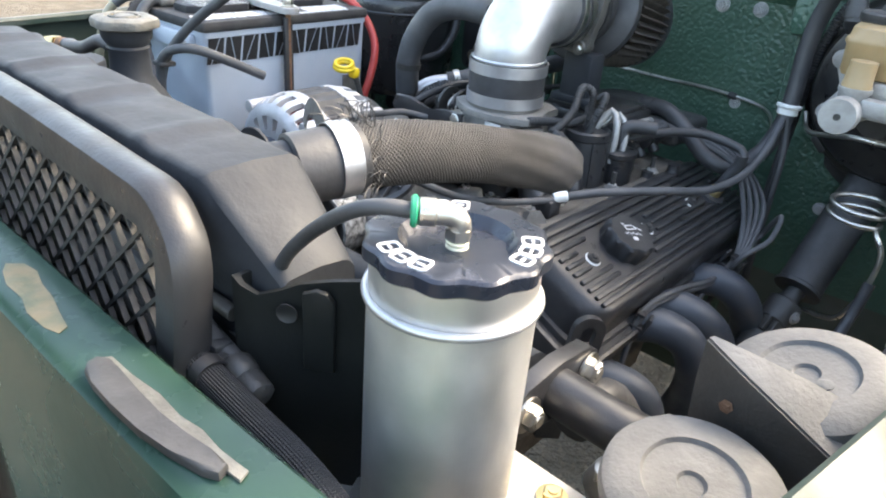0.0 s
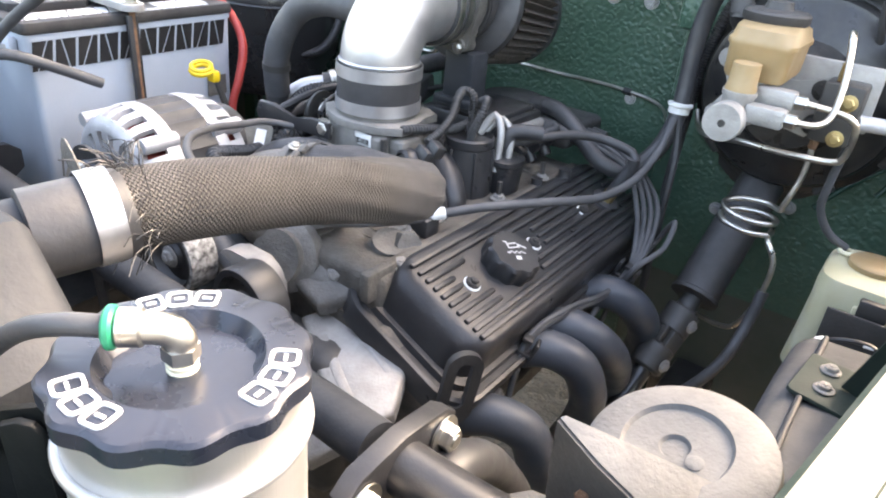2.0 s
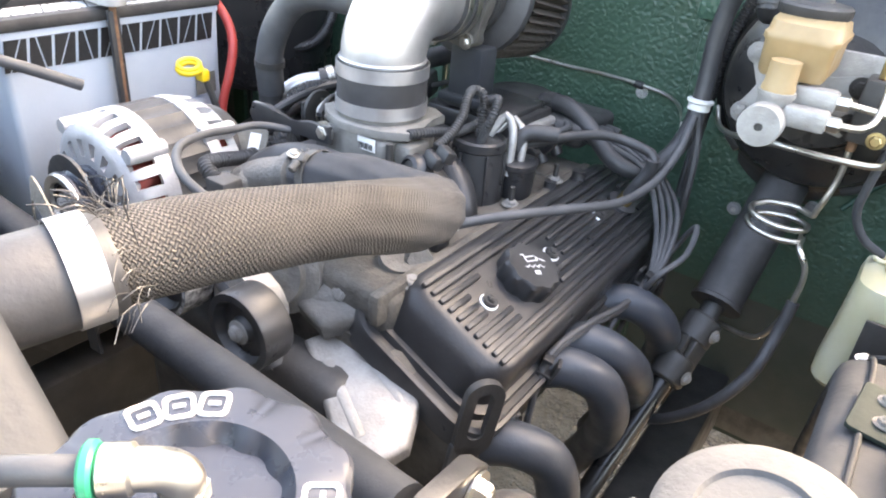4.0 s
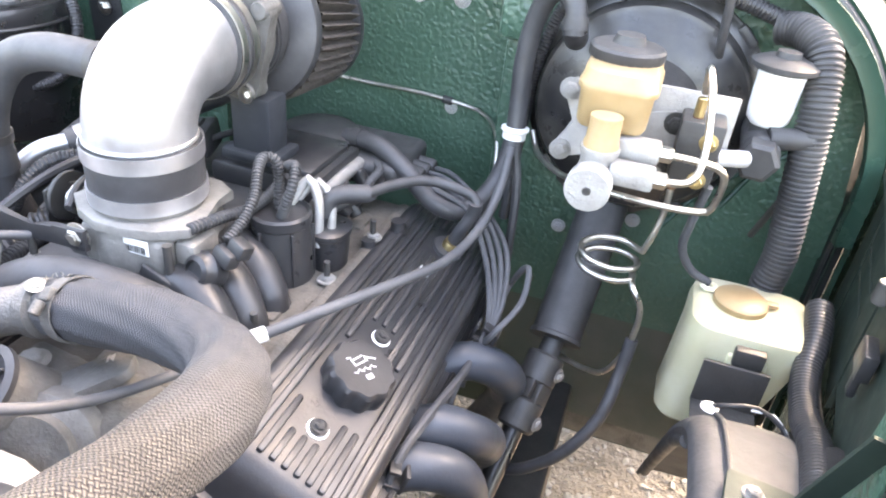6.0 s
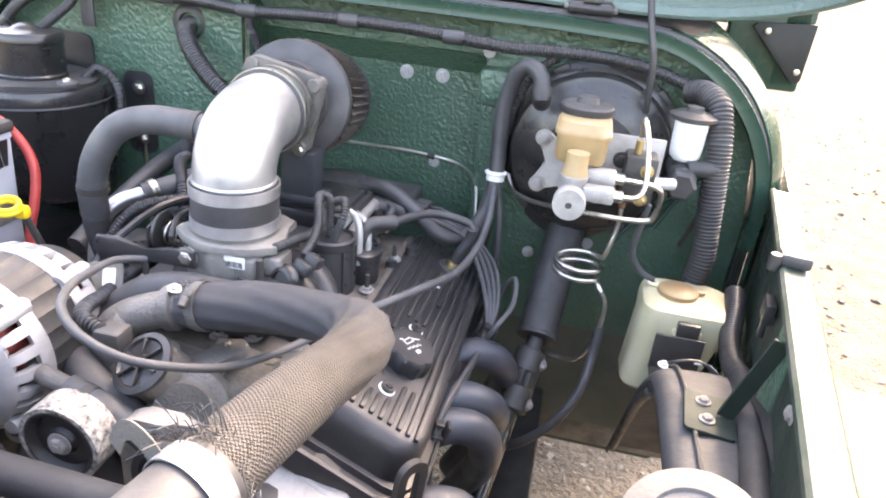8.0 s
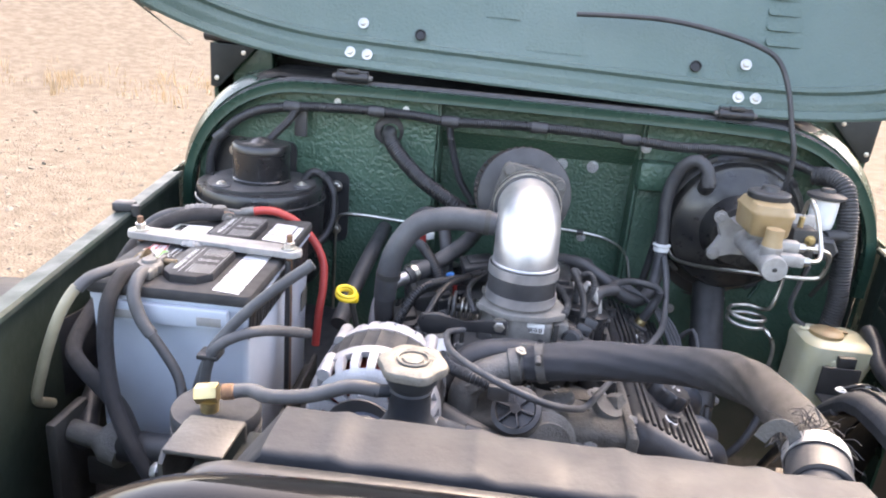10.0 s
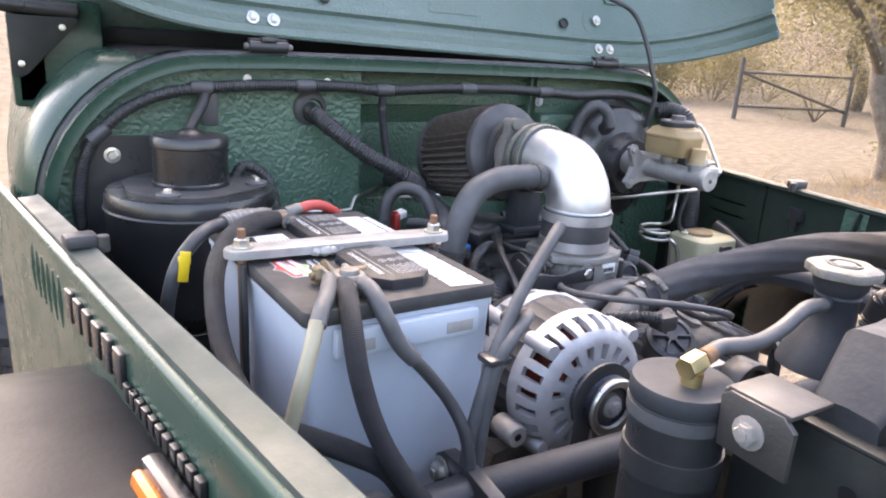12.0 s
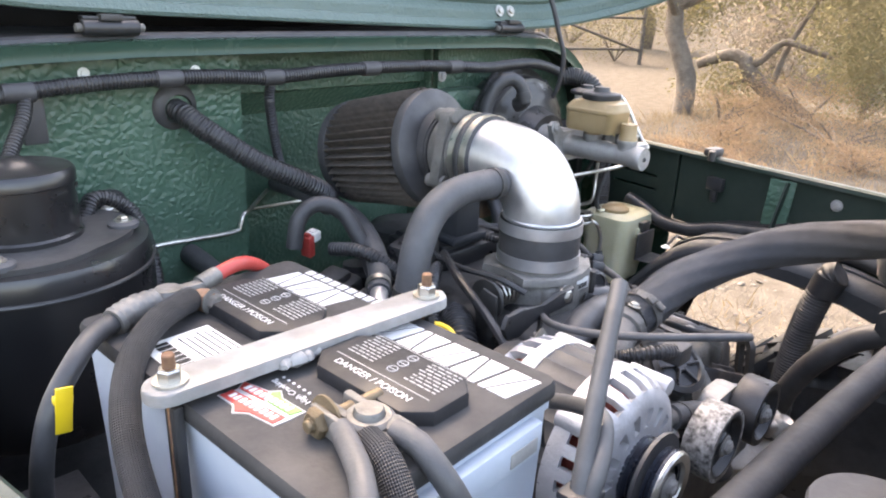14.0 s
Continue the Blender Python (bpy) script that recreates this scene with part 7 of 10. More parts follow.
    prism(bm, [(-0.012, -0.02), (0.012, -0.02), (0.02, 0.006), (0.008, 0.026), (-0.01, 0.022)], 0.003, Matrix(((0, 0, -1, -0.083), (1, 0, 0, 0.520), (0, 1, 0, 1.000), (0, 0, 0, 1))), 0.0006)
    rod(bm, (-0.083, 0.51, 0.985), (-0.092, 0.51, 0.985), 0.006, n=12)
    part("lever", bm, DARK_STEEL, t)
    bolt(t, (-0.017, 0.474, 1.017), (0, -1, 0), 0.0075, ZINC)
    bm = bmesh.new()
    rod(bm, (0.055, 0.486, 0.985), (0.055, 0.486, 1.022), 0.0035, n=10)
    lathe(bm, (0.055, 0.486, 0.985), (0, 0, 1), [(0, 0), (0.009, 0), (0.009, 0.003), (0.007, 0.004), (0.007, 0.009), (0, 0.009)], 12)
    part("stud", bm, DARK_STEEL, t)
    bm = bmesh.new()
    m = pose(0.079, 0.500, 1.003, -20, 15, -20)
    lathe(bm, m @ Vector((0, 0.010, -0.004)), m.to_3x3() @ Vector((0, -1, 0)), [(0, 0), (0.015, 0), (0.0155, 0.002), (0.0155, 0.012), (0.0135, 0.014), (0.0125, 0.020), (0.009, 0.022), (0.0085, 0.019), (0, 0.019)], 28)
    box(bm, (0.008, 0.006, 0.014), (0.020, 0.014, 0.014), m, bev=0.003)
    box(bm, (0.012, 0.012, 0.024), (0.017, 0.013, 0.013), m, bev=0.002)
    box(bm, (-0.016, 0.006, -0.004), (0.010, 0.008, 0.012), m, bev=0.002)
    part("position_sensor", bm, BLACK, t, "black position sensor with its plug")
    # black pressed bracket on the left
    bm = bmesh.new()
    prism(bm, [(0.010, 0.009), (-0.020, 0.008), (-0.042, 0.002), (-0.060, 0.006), (-0.075, 0.010), (-0.098, 0.008), (-0.104, -0.004), (-0.096, -0.018), (-0.078, -0.020), (-0.060, -0.010), (-0.030, -0.009), (0.010, -0.009)], 0.005, Matrix(((1, 0, 0, -0.017), (0, 0, -1, 0.474), (0, 1, 0, 1.016), (0, 0, 0, 1))), 0.0015)
    part("cable_bracket", bm, BLACK, t, "black pressed cable bracket")
    bm = bmesh.new()
    prism(bm, rounded(0.034, 0.050, 0.006, 4), 0.0016, pose(-0.088, 0.440, 0.985, 60, 0, 20), 0.0004)
    tag = part("tag", bm, CAP_GREY, t, "greyed plastic tag")
    bm = bmesh.new()
    prism(bm, rounded(0.012, 0.030, 0.001, 2), 0.0006, pose(-0.088, 0.440, 0.985, 60, 0, 20) @ pose(0.004, 0.004, 0.0017), 0)
    part("sticker", bm, WHITE, tag, "small white sticker")
    # coupler and clamps
    j = thing("intake_coupler", (0.007, 0.530, 1.05), "black silicone coupler with two steel band clamps", "coupler")
    bm = bmesh.new()
    lathe(bm, (0.007, 0.530, 1.036), (0, 0, 1), [(0.038, 0), (0.0445, 0), (0.0450, 0.003), (0.0445, 0.020), (0.0450, 0.045), (0.0440, 0.048), (0.038, 0.048), (0.038, 0)], 48)
    part("sleeve", bm, RUBBER, j)
    for z in (1.0425, 1.0775):
        bm = bmesh.new()
        band(bm, (0.007, 0.530, z), (0, 0, 1), 0.0450, 0.0125, 0.001, 56)
        part("band_clamp", bm, ALU, j, "bright steel band clamp")
    # polished elbow
    e = thing("intake_elbow", (0.007, 0.56, 1.10), "polished aluminium intake elbow with a welded side port", "intake pipe")
    bm = bmesh.new()
    tube(bm, [(0.007, 0.530, 1.080), (0.007, 0.531, 1.096), (0.007, 0.537, 1.112), (0.007, 0.550, 1.127), (0.007, 0.567, 1.135), (0.006, 0.588, 1.138), (0.005, 0.612, 1.138)], 0.0415, n=56, step=0.004)
    part("bend", bm, ALU, e)
    bm = bmesh.new()
    ring(bm, (0.007, 0.5295, 1.0865), (0, 0, 1), 0.0418, 0.0016, 56, 8)
    part("bead", bm, ALU, e)
    bm = bmesh.new()
    rod(bm, (-0.024, 0.560, 1.124), (-0.046, 0.556, 1.124), 0.0115, n=24, bev=0.001)
    ring(bm, (-0.033, 0.558, 1.124), (1, 0, 0), 0.0125, 0.0025, 24, 8)
    part("side_port", bm, CAST_BRIGHT, e)
    bh = hose("breather_hose", [(-0.036, 0.557, 1.124), (-0.065, 0.556, 1.126), (-0.105, 0.556, 1.124), (-0.140, 0.553, 1.110), (-0.162, 0.548, 1.080), (-0.172, 0.545, 1.045), (-0.176, 0.550, 1.005)], 0.0155, RUBBER_GREY, "thick grey-black breather hose off the elbow", n=20, step=0.006)
    bm = bmesh.new()
    band(bm, (-0.172, 0.5455, 1.040), (-0.1, 0.05, -1), 0.0160, 0.008, 0.001, 28)
    part("clamp", bm, DARK_STEEL, bh, "dark band clamp")
    bm = bmesh.new()
    band(bm, (-0.047, 0.5565, 1.1248), (-1, 0, 0.05), 0.0160, 0.007, 0.001, 28)
    part("clamp", bm, DARK_STEEL, bh, "dark band clamp")
    hose("breather_hose", [(-0.176, 0.549, 1.010), (-0.176, 0.551, 0.985), (-0.172, 0.562, 0.94), (-0.165, 0.58, 0.90)], 0.0140, RUBBER, "narrower black hose below the breather", n=18, step=0.006)
    # boots, sensor body and filter
    ax = Vector((-0.03, 1, -0.03)).normalized()
    o = Vector((0.005, 0.604, 1.138))
    s = thing("air_meter", (0.005, 0.64, 1.138), "cast air-meter body between ribbed black boots", "air meter")
    bm = bmesh.new()
    lathe(bm, o, ax, [(0.040, 0), (0.0455, 0.001), (0.0455, 0.010), (0.0475, 0.012), (0.0475, 0.017), (0.0455, 0.019), (0.0455, 0.027), (0.040, 0.028), (0.040, 0)], 48)
    part("boot", bm, RUBBER, s)
    bm = bmesh.new()
    band(bm, o + ax * 0.006, ax, 0.0457, 0.008, 0.0012, 48)
    band(bm, o + ax * 0.023, ax, 0.0457, 0.008, 0.0012, 48)
    part("clamp", bm, ZINC, s)
    bm = bmesh.new()
    lathe(bm, o + ax * 0.028, ax, [(0.036, 0), (0.042, 0), (0.044, 0.004), (0.044, 0.030), (0.042, 0.034), (0.036, 0.034), (0.036, 0)], 48)
    mm = Matrix.Translation(o + ax * 0.034) @ turned(ax) @ Matrix.Rotation(radians(12), 4, "Z")
    outer, inner = rounded(0.094, 0.094, 0.016, 5), [(0.040 * math.cos(math.atan2(y, x)), 0.040 * math.sin(math.atan2(y, x))) for x, y in rounded(0.094, 0.094, 0.016, 5)]
    rings = [[bm.verts.new(mm @ Vector((x, y, z))) for x, y in loop] for loop, z in ((inner, 0), (outer, 0), (outer, 0.013), (inner, 0.013))]
    for p, q in zip(rings, rings[1:]):
        for i in range(len(p)):
            j = (i + 1) % len(p)
            bm.faces.new((p[i], p[j], q[j], q[i]))
    for qx in (-1, 1):
        for qy in (-1, 1):
            lathe(bm, mm @ Vector((qx * 0.037, qy * 0.037, -0.004)), ax, [(0, 0), (0.007, 0), (0.008, 0.002), (0.008, 0.026), (0, 0.026)], 14)
    part("casting", bm, CAST_DIRTY, s)
    bm = bmesh.new()
    lathe(bm, o + ax * 0.062, ax, [(0.036, 0), (0.045, 0.0), (0.045, 0.024), (0.036, 0.024)], 48)
    band(bm, o + ax * 0.070, ax, 0.045, 0.010, 0.0015, 48)
    part("neck_boot", bm, RUBBER, s)
    bolt(s, o + ax * 0.034 + Vector((0.030, -0.006, -0.045)), (0, -1, 0), 0.005, ZINC)
    f = thing("air_filter", tuple(o + ax * 0.15), "conical black pleated air filter with dusty brown gauze", "air filter")
    ax2 = Vector((-0.10, 1, -0.20)).normalized()
    b = o + ax * 0.078
    bm = bmesh.new()
    lathe(bm, b, ax2, [(0.040, 0), (0.050, 0.0), (0.062, 0.003), (0.0690, 0.006), (0.0705, 0.010), (0.0700, 0.018), (0.066, 0.020), (0.040, 0.020)], 64)
    part("base", bm, RUBBER, f, "black moulded rubber base")
    bm = bmesh.new()
    lathe(bm, b + ax2 * 0.018, ax2, [(0.0670, 0), (0.0665, 0.03), (0.0640, 0.085), (0.0620, 0.126)], 336, lambda a, h: 0.085 * math.cos(a * 42))
    part("pleats", bm, FILTER, f, "brown-black pleated gauze")
    bm = bmesh.new()
    lathe(bm, b + ax2 * 0.138, ax2, [(0.055, 0), (0.067, 0), (0.068, 0.004), (0.067, 0.012), (0.062, 0.016), (0, 0.016)], 56)
    part("end_cap", bm, RUBBER, f)
    bm = bmesh.new()
    box(bm, (0.024, 0.668, 1.050), (0.042, 0.034, 0.066), pose(0, 0, 0), bev=0.004)
    box(bm, (0.024, 0.668, 1.024), (0.060, 0.046, 0.010), pose(0, 0, 0), bev=0.003)
    solo("filter_stand", bm, GREY_TANK, "flat black stand under the air meter", "bracket")


def build_ignition():
    d = thing("distributor", (0.092, 0.585, 0.985), "black plastic ignition housing with two conduit loops", "distributor")
    bm = bmesh.new()
    lathe(bm, (0.092, 0.588, 0.945), (0, 0, 1), [(0, 0), (0.029, 0), (0.027, 0.045), (0.0255, 0.058), (0.0275, 0.060), (0.0275, 0.068), (0.025, 0.070), (0.023, 0.066), (0, 0.066)], 32)
    hs = part("housing", bm, BLACK, d)
    for k in range(6):
        bm = bmesh.new()
        box(bm, (0.0275, 0, 0.975), (0.004, 0.0025, 0.055), Matrix.Translation((0.092, 0.588, 0)) @ Matrix.Rotation(radians(60 * k + 20), 4, "Z"), bev=0.001)
        part("rib", bm, BLACK, hs)
    for way in ([(0.090, 0.512, 1.022), (0.092, 0.530, 1.030), (0.090, 0.552, 1.042), (0.082, 0.572, 1.056), (0.078, 0.588, 1.060), (0.086, 0.596, 1.052), (0.088, 0.592, 1.012)], [(0.096, 0.582, 1.010), (0.103, 0.578, 1.026), (0.108, 0.582, 1.044), (0.104, 0.594, 1.054), (0.094, 0.604, 1.050), (0.080, 0.612, 1.040)]):
        bm = bmesh.new()
        tube(bm, way, 0.0044, n=10, wave=0.0005, pitch=0.003)
        part("conduit", bm, BLACK_DUSTY, d)
    bm = bmesh.new()
    tube(bm, [(0.092, 0.606, 1.012), (0.104, 0.616, 1.034), (0.116, 0.612, 1.020), (0.120, 0.604, 0.975)], 0.0045, n=10)
    tube(bm, [(0.096, 0.612, 1.015), (0.110, 0.624, 1.030), (0.124, 0.622, 1.012), (0.128, 0.612, 0.975)], 0.004, n=10)
    part("fuel_line", bm, CAST, d, "bare metal fuel line")
    v = thing("purge_valve", (0.123, 0.620, 0.965), "black purge valve on the manifold with a bent pipe", "valve")
    bm = bmesh.new()
    lathe(bm, (0.120, 0.622, 0.945), (0, 0, 1), [(0, 0), (0.019, 0), (0.021, 0.03), (0.021, 0.036), (0.023, 0.038), (0.023, 0.043), (0.016, 0.046), (0, 0.046)], 28, lambda a, h: 0.06 * math.cos(3 * a))
    part("body", bm, BLACK, v)
    bm = bmesh.new()
    rod(bm, (0.120, 0.622, 0.988), (0.120, 0.622, 1.010), 0.0075, n=14, bev=0.001)
    part("spigot", bm, BLACK, v)
    bm = bmesh.new()
    tube(bm, [(0.120, 0.622, 1.000), (0.121, 0.623, 1.014), (0.130, 0.630, 1.019), (0.150, 0.645, 1.018)], 0.0085, n=14, step=0.004)
    part("elbow", bm, RUBBER, v)
    bolt(v, (0.098, 0.595, 0.958), (0, 0, 1), 0.006, DARK_STEEL)
    bm = bmesh.new()
    rod(bm, (0.098, 0.595, 0.955), (0.098, 0.595, 0.990), 0.003, n=8)
    part("stud", bm, ZINC, v)
    c = thing("ignition_cap", (0.075, 0.775, 0.985), "flat dusty black ignition cap with plug leads", "distributor cap")
    bm = bmesh.new()
    box(bm, (0.065, 0.790, 0.985), (0.15, 0.10, 0.030), bev=0.010, seg=3)
    lathe(bm, (0.030, 0.78, 0.995), (0, 0, 1), [(0, 0), (0.045, 0), (0.045, 0.012), (0.040, 0.016), (0, 0.018)], 32)
    part("cap", bm, BLACK_DUSTY, c)
    for k in range(4):
        bm = bmesh.new()
        rod(bm, (0.115, 0.755 + 0.018 * k, 0.992 - 0.003 * k), (0.158, 0.752 + 0.020 * k, 0.986 - 0.003 * k), 0.0095, n=12, bev=0.0015)
        part("boot", bm, BLACK_DUSTY, c)
    for x, y, z, s in ((0.16, 0.70, 0.955, 0.02), (0.145, 0.66, 0.95, 0.018), (-0.08, 0.66, 0.985, 0.035), (-0.10, 0.72, 0.99, 0.04), (-0.06, 0.61, 0.98, 0.03)):
        bm = bmesh.new()
        lathe(bm, (x, y, z - 0.03), (0, 0, 1), [(0, 0), (s * 0.5, 0), (s * 0.5, 0.028), (s * 0.38, 0.032), (s * 0.38, 0.04), (0, 0.04)], 14)
        part("terminal", bm, BLACK, c)
    # plug leads that drop behind the cover and run forward
    for k in range(4):
        y0, z0 = 0.752 + 0.020 * k, 0.986 - 0.003 * k
        pts = [(0.155, y0, z0), (0.185, y0 - 0.006, z0 - 0.002), (0.222 + 0.006 * k, 0.745 + 0.010 * k, 0.968 - 0.006 * k), (0.252 + 0.006 * k, 0.720 + 0.006 * k, 0.930), (0.268 + 0.004 * k, 0.690, 0.898), (0.272, 0.668 - 0.002 * k, 0.880 - 0.003 * k)]
        if k < 2:
            pts += [(0.268, 0.62, 0.872 - 0.004 * k), (0.262, 0.55, 0.885 - 0.006 * k), (0.255, 0.495, 0.886 - 0.006 * k), (0.252, 0.472, 0.870 - 0.010 * k), (0.254, 0.455, 0.82), (0.256, 0.450 + 0.01 * k, 0.79)]
        else:
            pts += [(0.286, 0.655, 0.90), (0.300, 0.69, 0.915), (0.296, 0.722, 0.935), (0.278, 0.735, 0.90), (0.262, 0.69 - 0.06 * (k - 2), 0.85), (0.258, 0.66 - 0.06 * (k - 2), 0.81)]
        hose("plug_lead", pts, 0.0032, RUBBER_GREY, "grey-black spark plug lead", "cable", "plug leads", n=8, step=0.01)
    for at, rz in (((0.272, 0.668, 0.880), 0), ((0.252, 0.474, 0.872), 20)):
        g = thing("lead_clip", at, "black plastic clip holding the plug leads", "clip", "lead clips")
        m = pose(*at, 0, 20, rz)
        bm = bmesh.new()
        for s in (-1, 1):
            box(bm, (s * 0.011, 0, 0), (0.0035, 0.014, 0.022), m, bev=0.001)
        box(bm, (0, 0, -0.006), (0.024, 0.014, 0.004), m, bev=0.001)
        box(bm, (0, 0, 0.009), (0.010, 0.012, 0.004), m, bev=0.001)
        part("clip", bm, BLACK, g)
    bm = bmesh.new()
    rod(bm, (0.236, 0.432, 0.812), (0.250, 0.420, 0.818), 0.0065, n=12, bev=0.001)
    solo("coolant_sensor", bm, BLUE, "small blue sensor plug under the cover", "sensor")


def build_headers():
    h = thing("exhaust_header", (0.27, 0.55, 0.80), "dark coated exhaust header tubes beside the engine", "exhaust header")
    for y, dy, z in ((0.405, 0.050, 0.815), (0.500, 0.060, 0.838), (0.545, 0.085, 0.842), (0.640, 0.075, 0.842)):
        bm = bmesh.new()
        tube(bm, [(0.236, y - 0.01, z + 0.014), (0.266, y + 0.004, z + 0.020), (0.292, y + 0.020, z + 0.005), (0.302, y + dy * 0.6, z - 0.030), (0.296, y + dy, z - 0.075), (0.275, y + dy + 0.035, z - 0.140), (0.25, y + dy + 0.05, z - 0.20)], 0.0195, n=24, step=0.006)
        part("primary_tube", bm, HEADER, h)
    bm = bmesh.new()
    box(bm, (0.235, 0.535, 0.825), (0.010, 0.36, 0.045), pose(0, 0, 0), bev=0.004)
    part("flange", bm, DARK_STEEL, h)
    for k in range(6):
        bolt(h, (0.243, 0.40 + 0.055 * k, 0.846 - 0.030 * (k % 2)), (1, 0, 0.3), 0.0055, CAST)
    e = thing("lifting_eye", (0.243, 0.382, 0.89), "dark steel lifting eye with a long slot", "bracket")
    bm = bmesh.new()
    m = Matrix.Translation((0.249, 0.368, 0.882)) @ Matrix.Rotation(radians(52), 4, "Z") @ Matrix(((1, 0, 0, 0), (0, 0, -1, 0), (0, 1, 0, 0), (0, 0, 0, 1))) @ Matrix.Rotation(radians(-8), 4, "Z")
    out, inn = rounded(0.032, 0.074, 0.0155, 7), rounded(0.014, 0.046, 0.0068, 7)
    for z0, z1 in ((-0.0035, 0.0035),):
        vo0, vi0 = [bm.verts.new(m @ Vector((x, y, z0))) for x, y in out], [bm.verts.new(m @ Vector((x, y + 0.004, z0))) for x, y in inn]
        vo1, vi1 = [bm.verts.new(m @ Vector((x, y, z1))) for x, y in out], [bm.verts.new(m @ Vector((x, y + 0.004, z1))) for x, y in inn]
        for i in range(len(out)):
            j = (i + 1) % len(out)
            for q in ((vo0[i], vo0[j], vi0[j], vi0[i]), (vo1[i], vi1[i], vi1[j], vo1[j]), (vo0[i], vo1[i], vo1[j], vo0[j]), (vi0[i], vi0[j], vi1[j], vi1[i])):
                bm.faces.new(q)
    part("eye", bm, DARK_STEEL, e)
    bm = bmesh.new()
    box(bm, (-0.004, -0.066, 0), (0.026, 0.08, 0.007), m, bev=0.0015)
    part("shank", bm, DARK_STEEL, e)


def build_alternator():
    a = thing("alternator", (-0.155, 0.35, 0.965), "silver cast alternator with slotted ends and copper windings", "alternator")
    c = Vector((-0.147, 0.0, 0.960))
    ax = Vector((0, 1, 0))

    def at(y):
        return Vector((c.x, y, c.z))

    def housing(y0, flip):
        """A cast cup whose shoulder and face are cut through by rounded slots."""
        bm = bmesh.new()
        m = Matrix.Translation(at(y0)) @ turned(ax * flip)
        prof = [(0.026, 0.000), (0.034, 0.000), (0.037, 0.000), (0.050, 0.000), (0.053, 0.0005), (0.0575, 0.001), (0.0605, 0.0025), (0.0665, 0.006), (0.0715, 0.014), (0.0735, 0.024), (0.0742, 0.028), (0.0750, 0.031), (0.0750, 0.042)]
        n = 144
        vs = [[bm.verts.new(m @ Vector((r * math.cos(2 * math.pi * k / n), r * math.sin(2 * math.pi * k / n), h))) for k in range(n)] for r, h in prof]
        for q in range(len(prof) - 1):
            for k in range(n):
                six, nine = k % 6, k % 9
                cut = (q in (7, 8, 9) and six in (1, 2, 3)) or (q in (2, 3) and nine in (2, 3, 4, 5))
                if not cut:
                    bm.faces.new((vs[q][k], vs[q][(k + 1) % n], vs[q + 1][(k + 1) % n], vs[q + 1][k]))
        bmesh.ops.recalc_face_normals(bm, faces=bm.faces[:])
        bmesh.ops.solidify(bm, geom=bm.faces[:], thickness=0.0075)
        bosses = []
        for k in range(4):
            t = radians(45 + 90 * k)
            bb = bmesh.new()
            lathe(bb, m @ Vector((0.0725 * math.cos(t), 0.0725 * math.sin(t), 0.006)), ax * flip, [(0, 0), (0.007, 0), (0.008, 0.002), (0.008, 0.037), (0, 0.037)], 16)
            bosses.append(bb)
        return bm, bosses
    for nm, y, flip in (("front_housing", 0.306, 1), ("rear_housing", 0.432, -1)):
        cup, bosses = housing(y, flip)
        hp = part(nm, cup, CAST_BRIGHT, a)
        for bb in bosses:
            part("boss", bb, CAST_BRIGHT, hp)
    bm = bmesh.new()
    lathe(bm, at(0.346), ax, [(0.060, 0), (0.0735, 0), (0.0735, 0.046), (0.060, 0.046)], 120, lambda t, h: 0.022 * (1 if math.sin(t * 30) > 0.3 else 0))
    part("stator", bm, BLACK_DUSTY, a, "grey laminated stator ring")
    bm = bmesh.new()
    lathe(bm, at(0.316), ax, [(0.0, 0), (0.050, 0), (0.058, 0.004), (0.060, 0.028), (0, 0.028)], 40)
    lathe(bm, at(0.400), ax, [(0.0, 0), (0.058, 0), (0.058, 0.028), (0, 0.028)], 40)
    part("winding", bm, COPPER, a, "red-brown copper windings")
    bm = bmesh.new()
    lathe(bm, at(0.301), ax, [(0.0, 0.001), (0.026, 0.001), (0.030, 0.004), (0.030, 0.007)], 40)
    part("bearing_boss", bm, CAST_BRIGHT, a)
    p = part("pulley_hub", (lambda b: (lathe(b, at(0.276), ax, [(0.018, 0.004), (0.0285, 0.001), (0.030, 0.003), (0.030, 0.005)] + [(0.0295 if k % 2 else 0.0275, 0.006 + 0.0018 * k) for k in range(11)] + [(0.030, 0.027), (0.030, 0.030), (0, 0.030)], 48), b)[1])(bmesh.new()), ANODISED, a, "black ribbed belt pulley")
    bm = bmesh.new()
    lathe(bm, at(0.275), ax, [(0.0200, 0.006), (0.0215, 0.001), (0.0280, 0.0), (0.0296, 0.002), (0.0296, 0.004), (0.020, 0.006)], 48)
    part("face_ring", bm, ZINC, p, "machined bare steel rim")
    bm = bmesh.new()
    lathe(bm, at(0.276), ax, [(0, 0.006), (0.006, 0.006), (0.007, 0.002), (0.0095, 0.002), (0.0105, 0.005), (0.013, 0.008), (0.0205, 0.008)], 36)
    part("hub", bm, CAST_DIRTY, p, "dull hub with a sunk nut")
    bolt(p, at(0.279), (0, -1, 0), 0.0075, CAST)
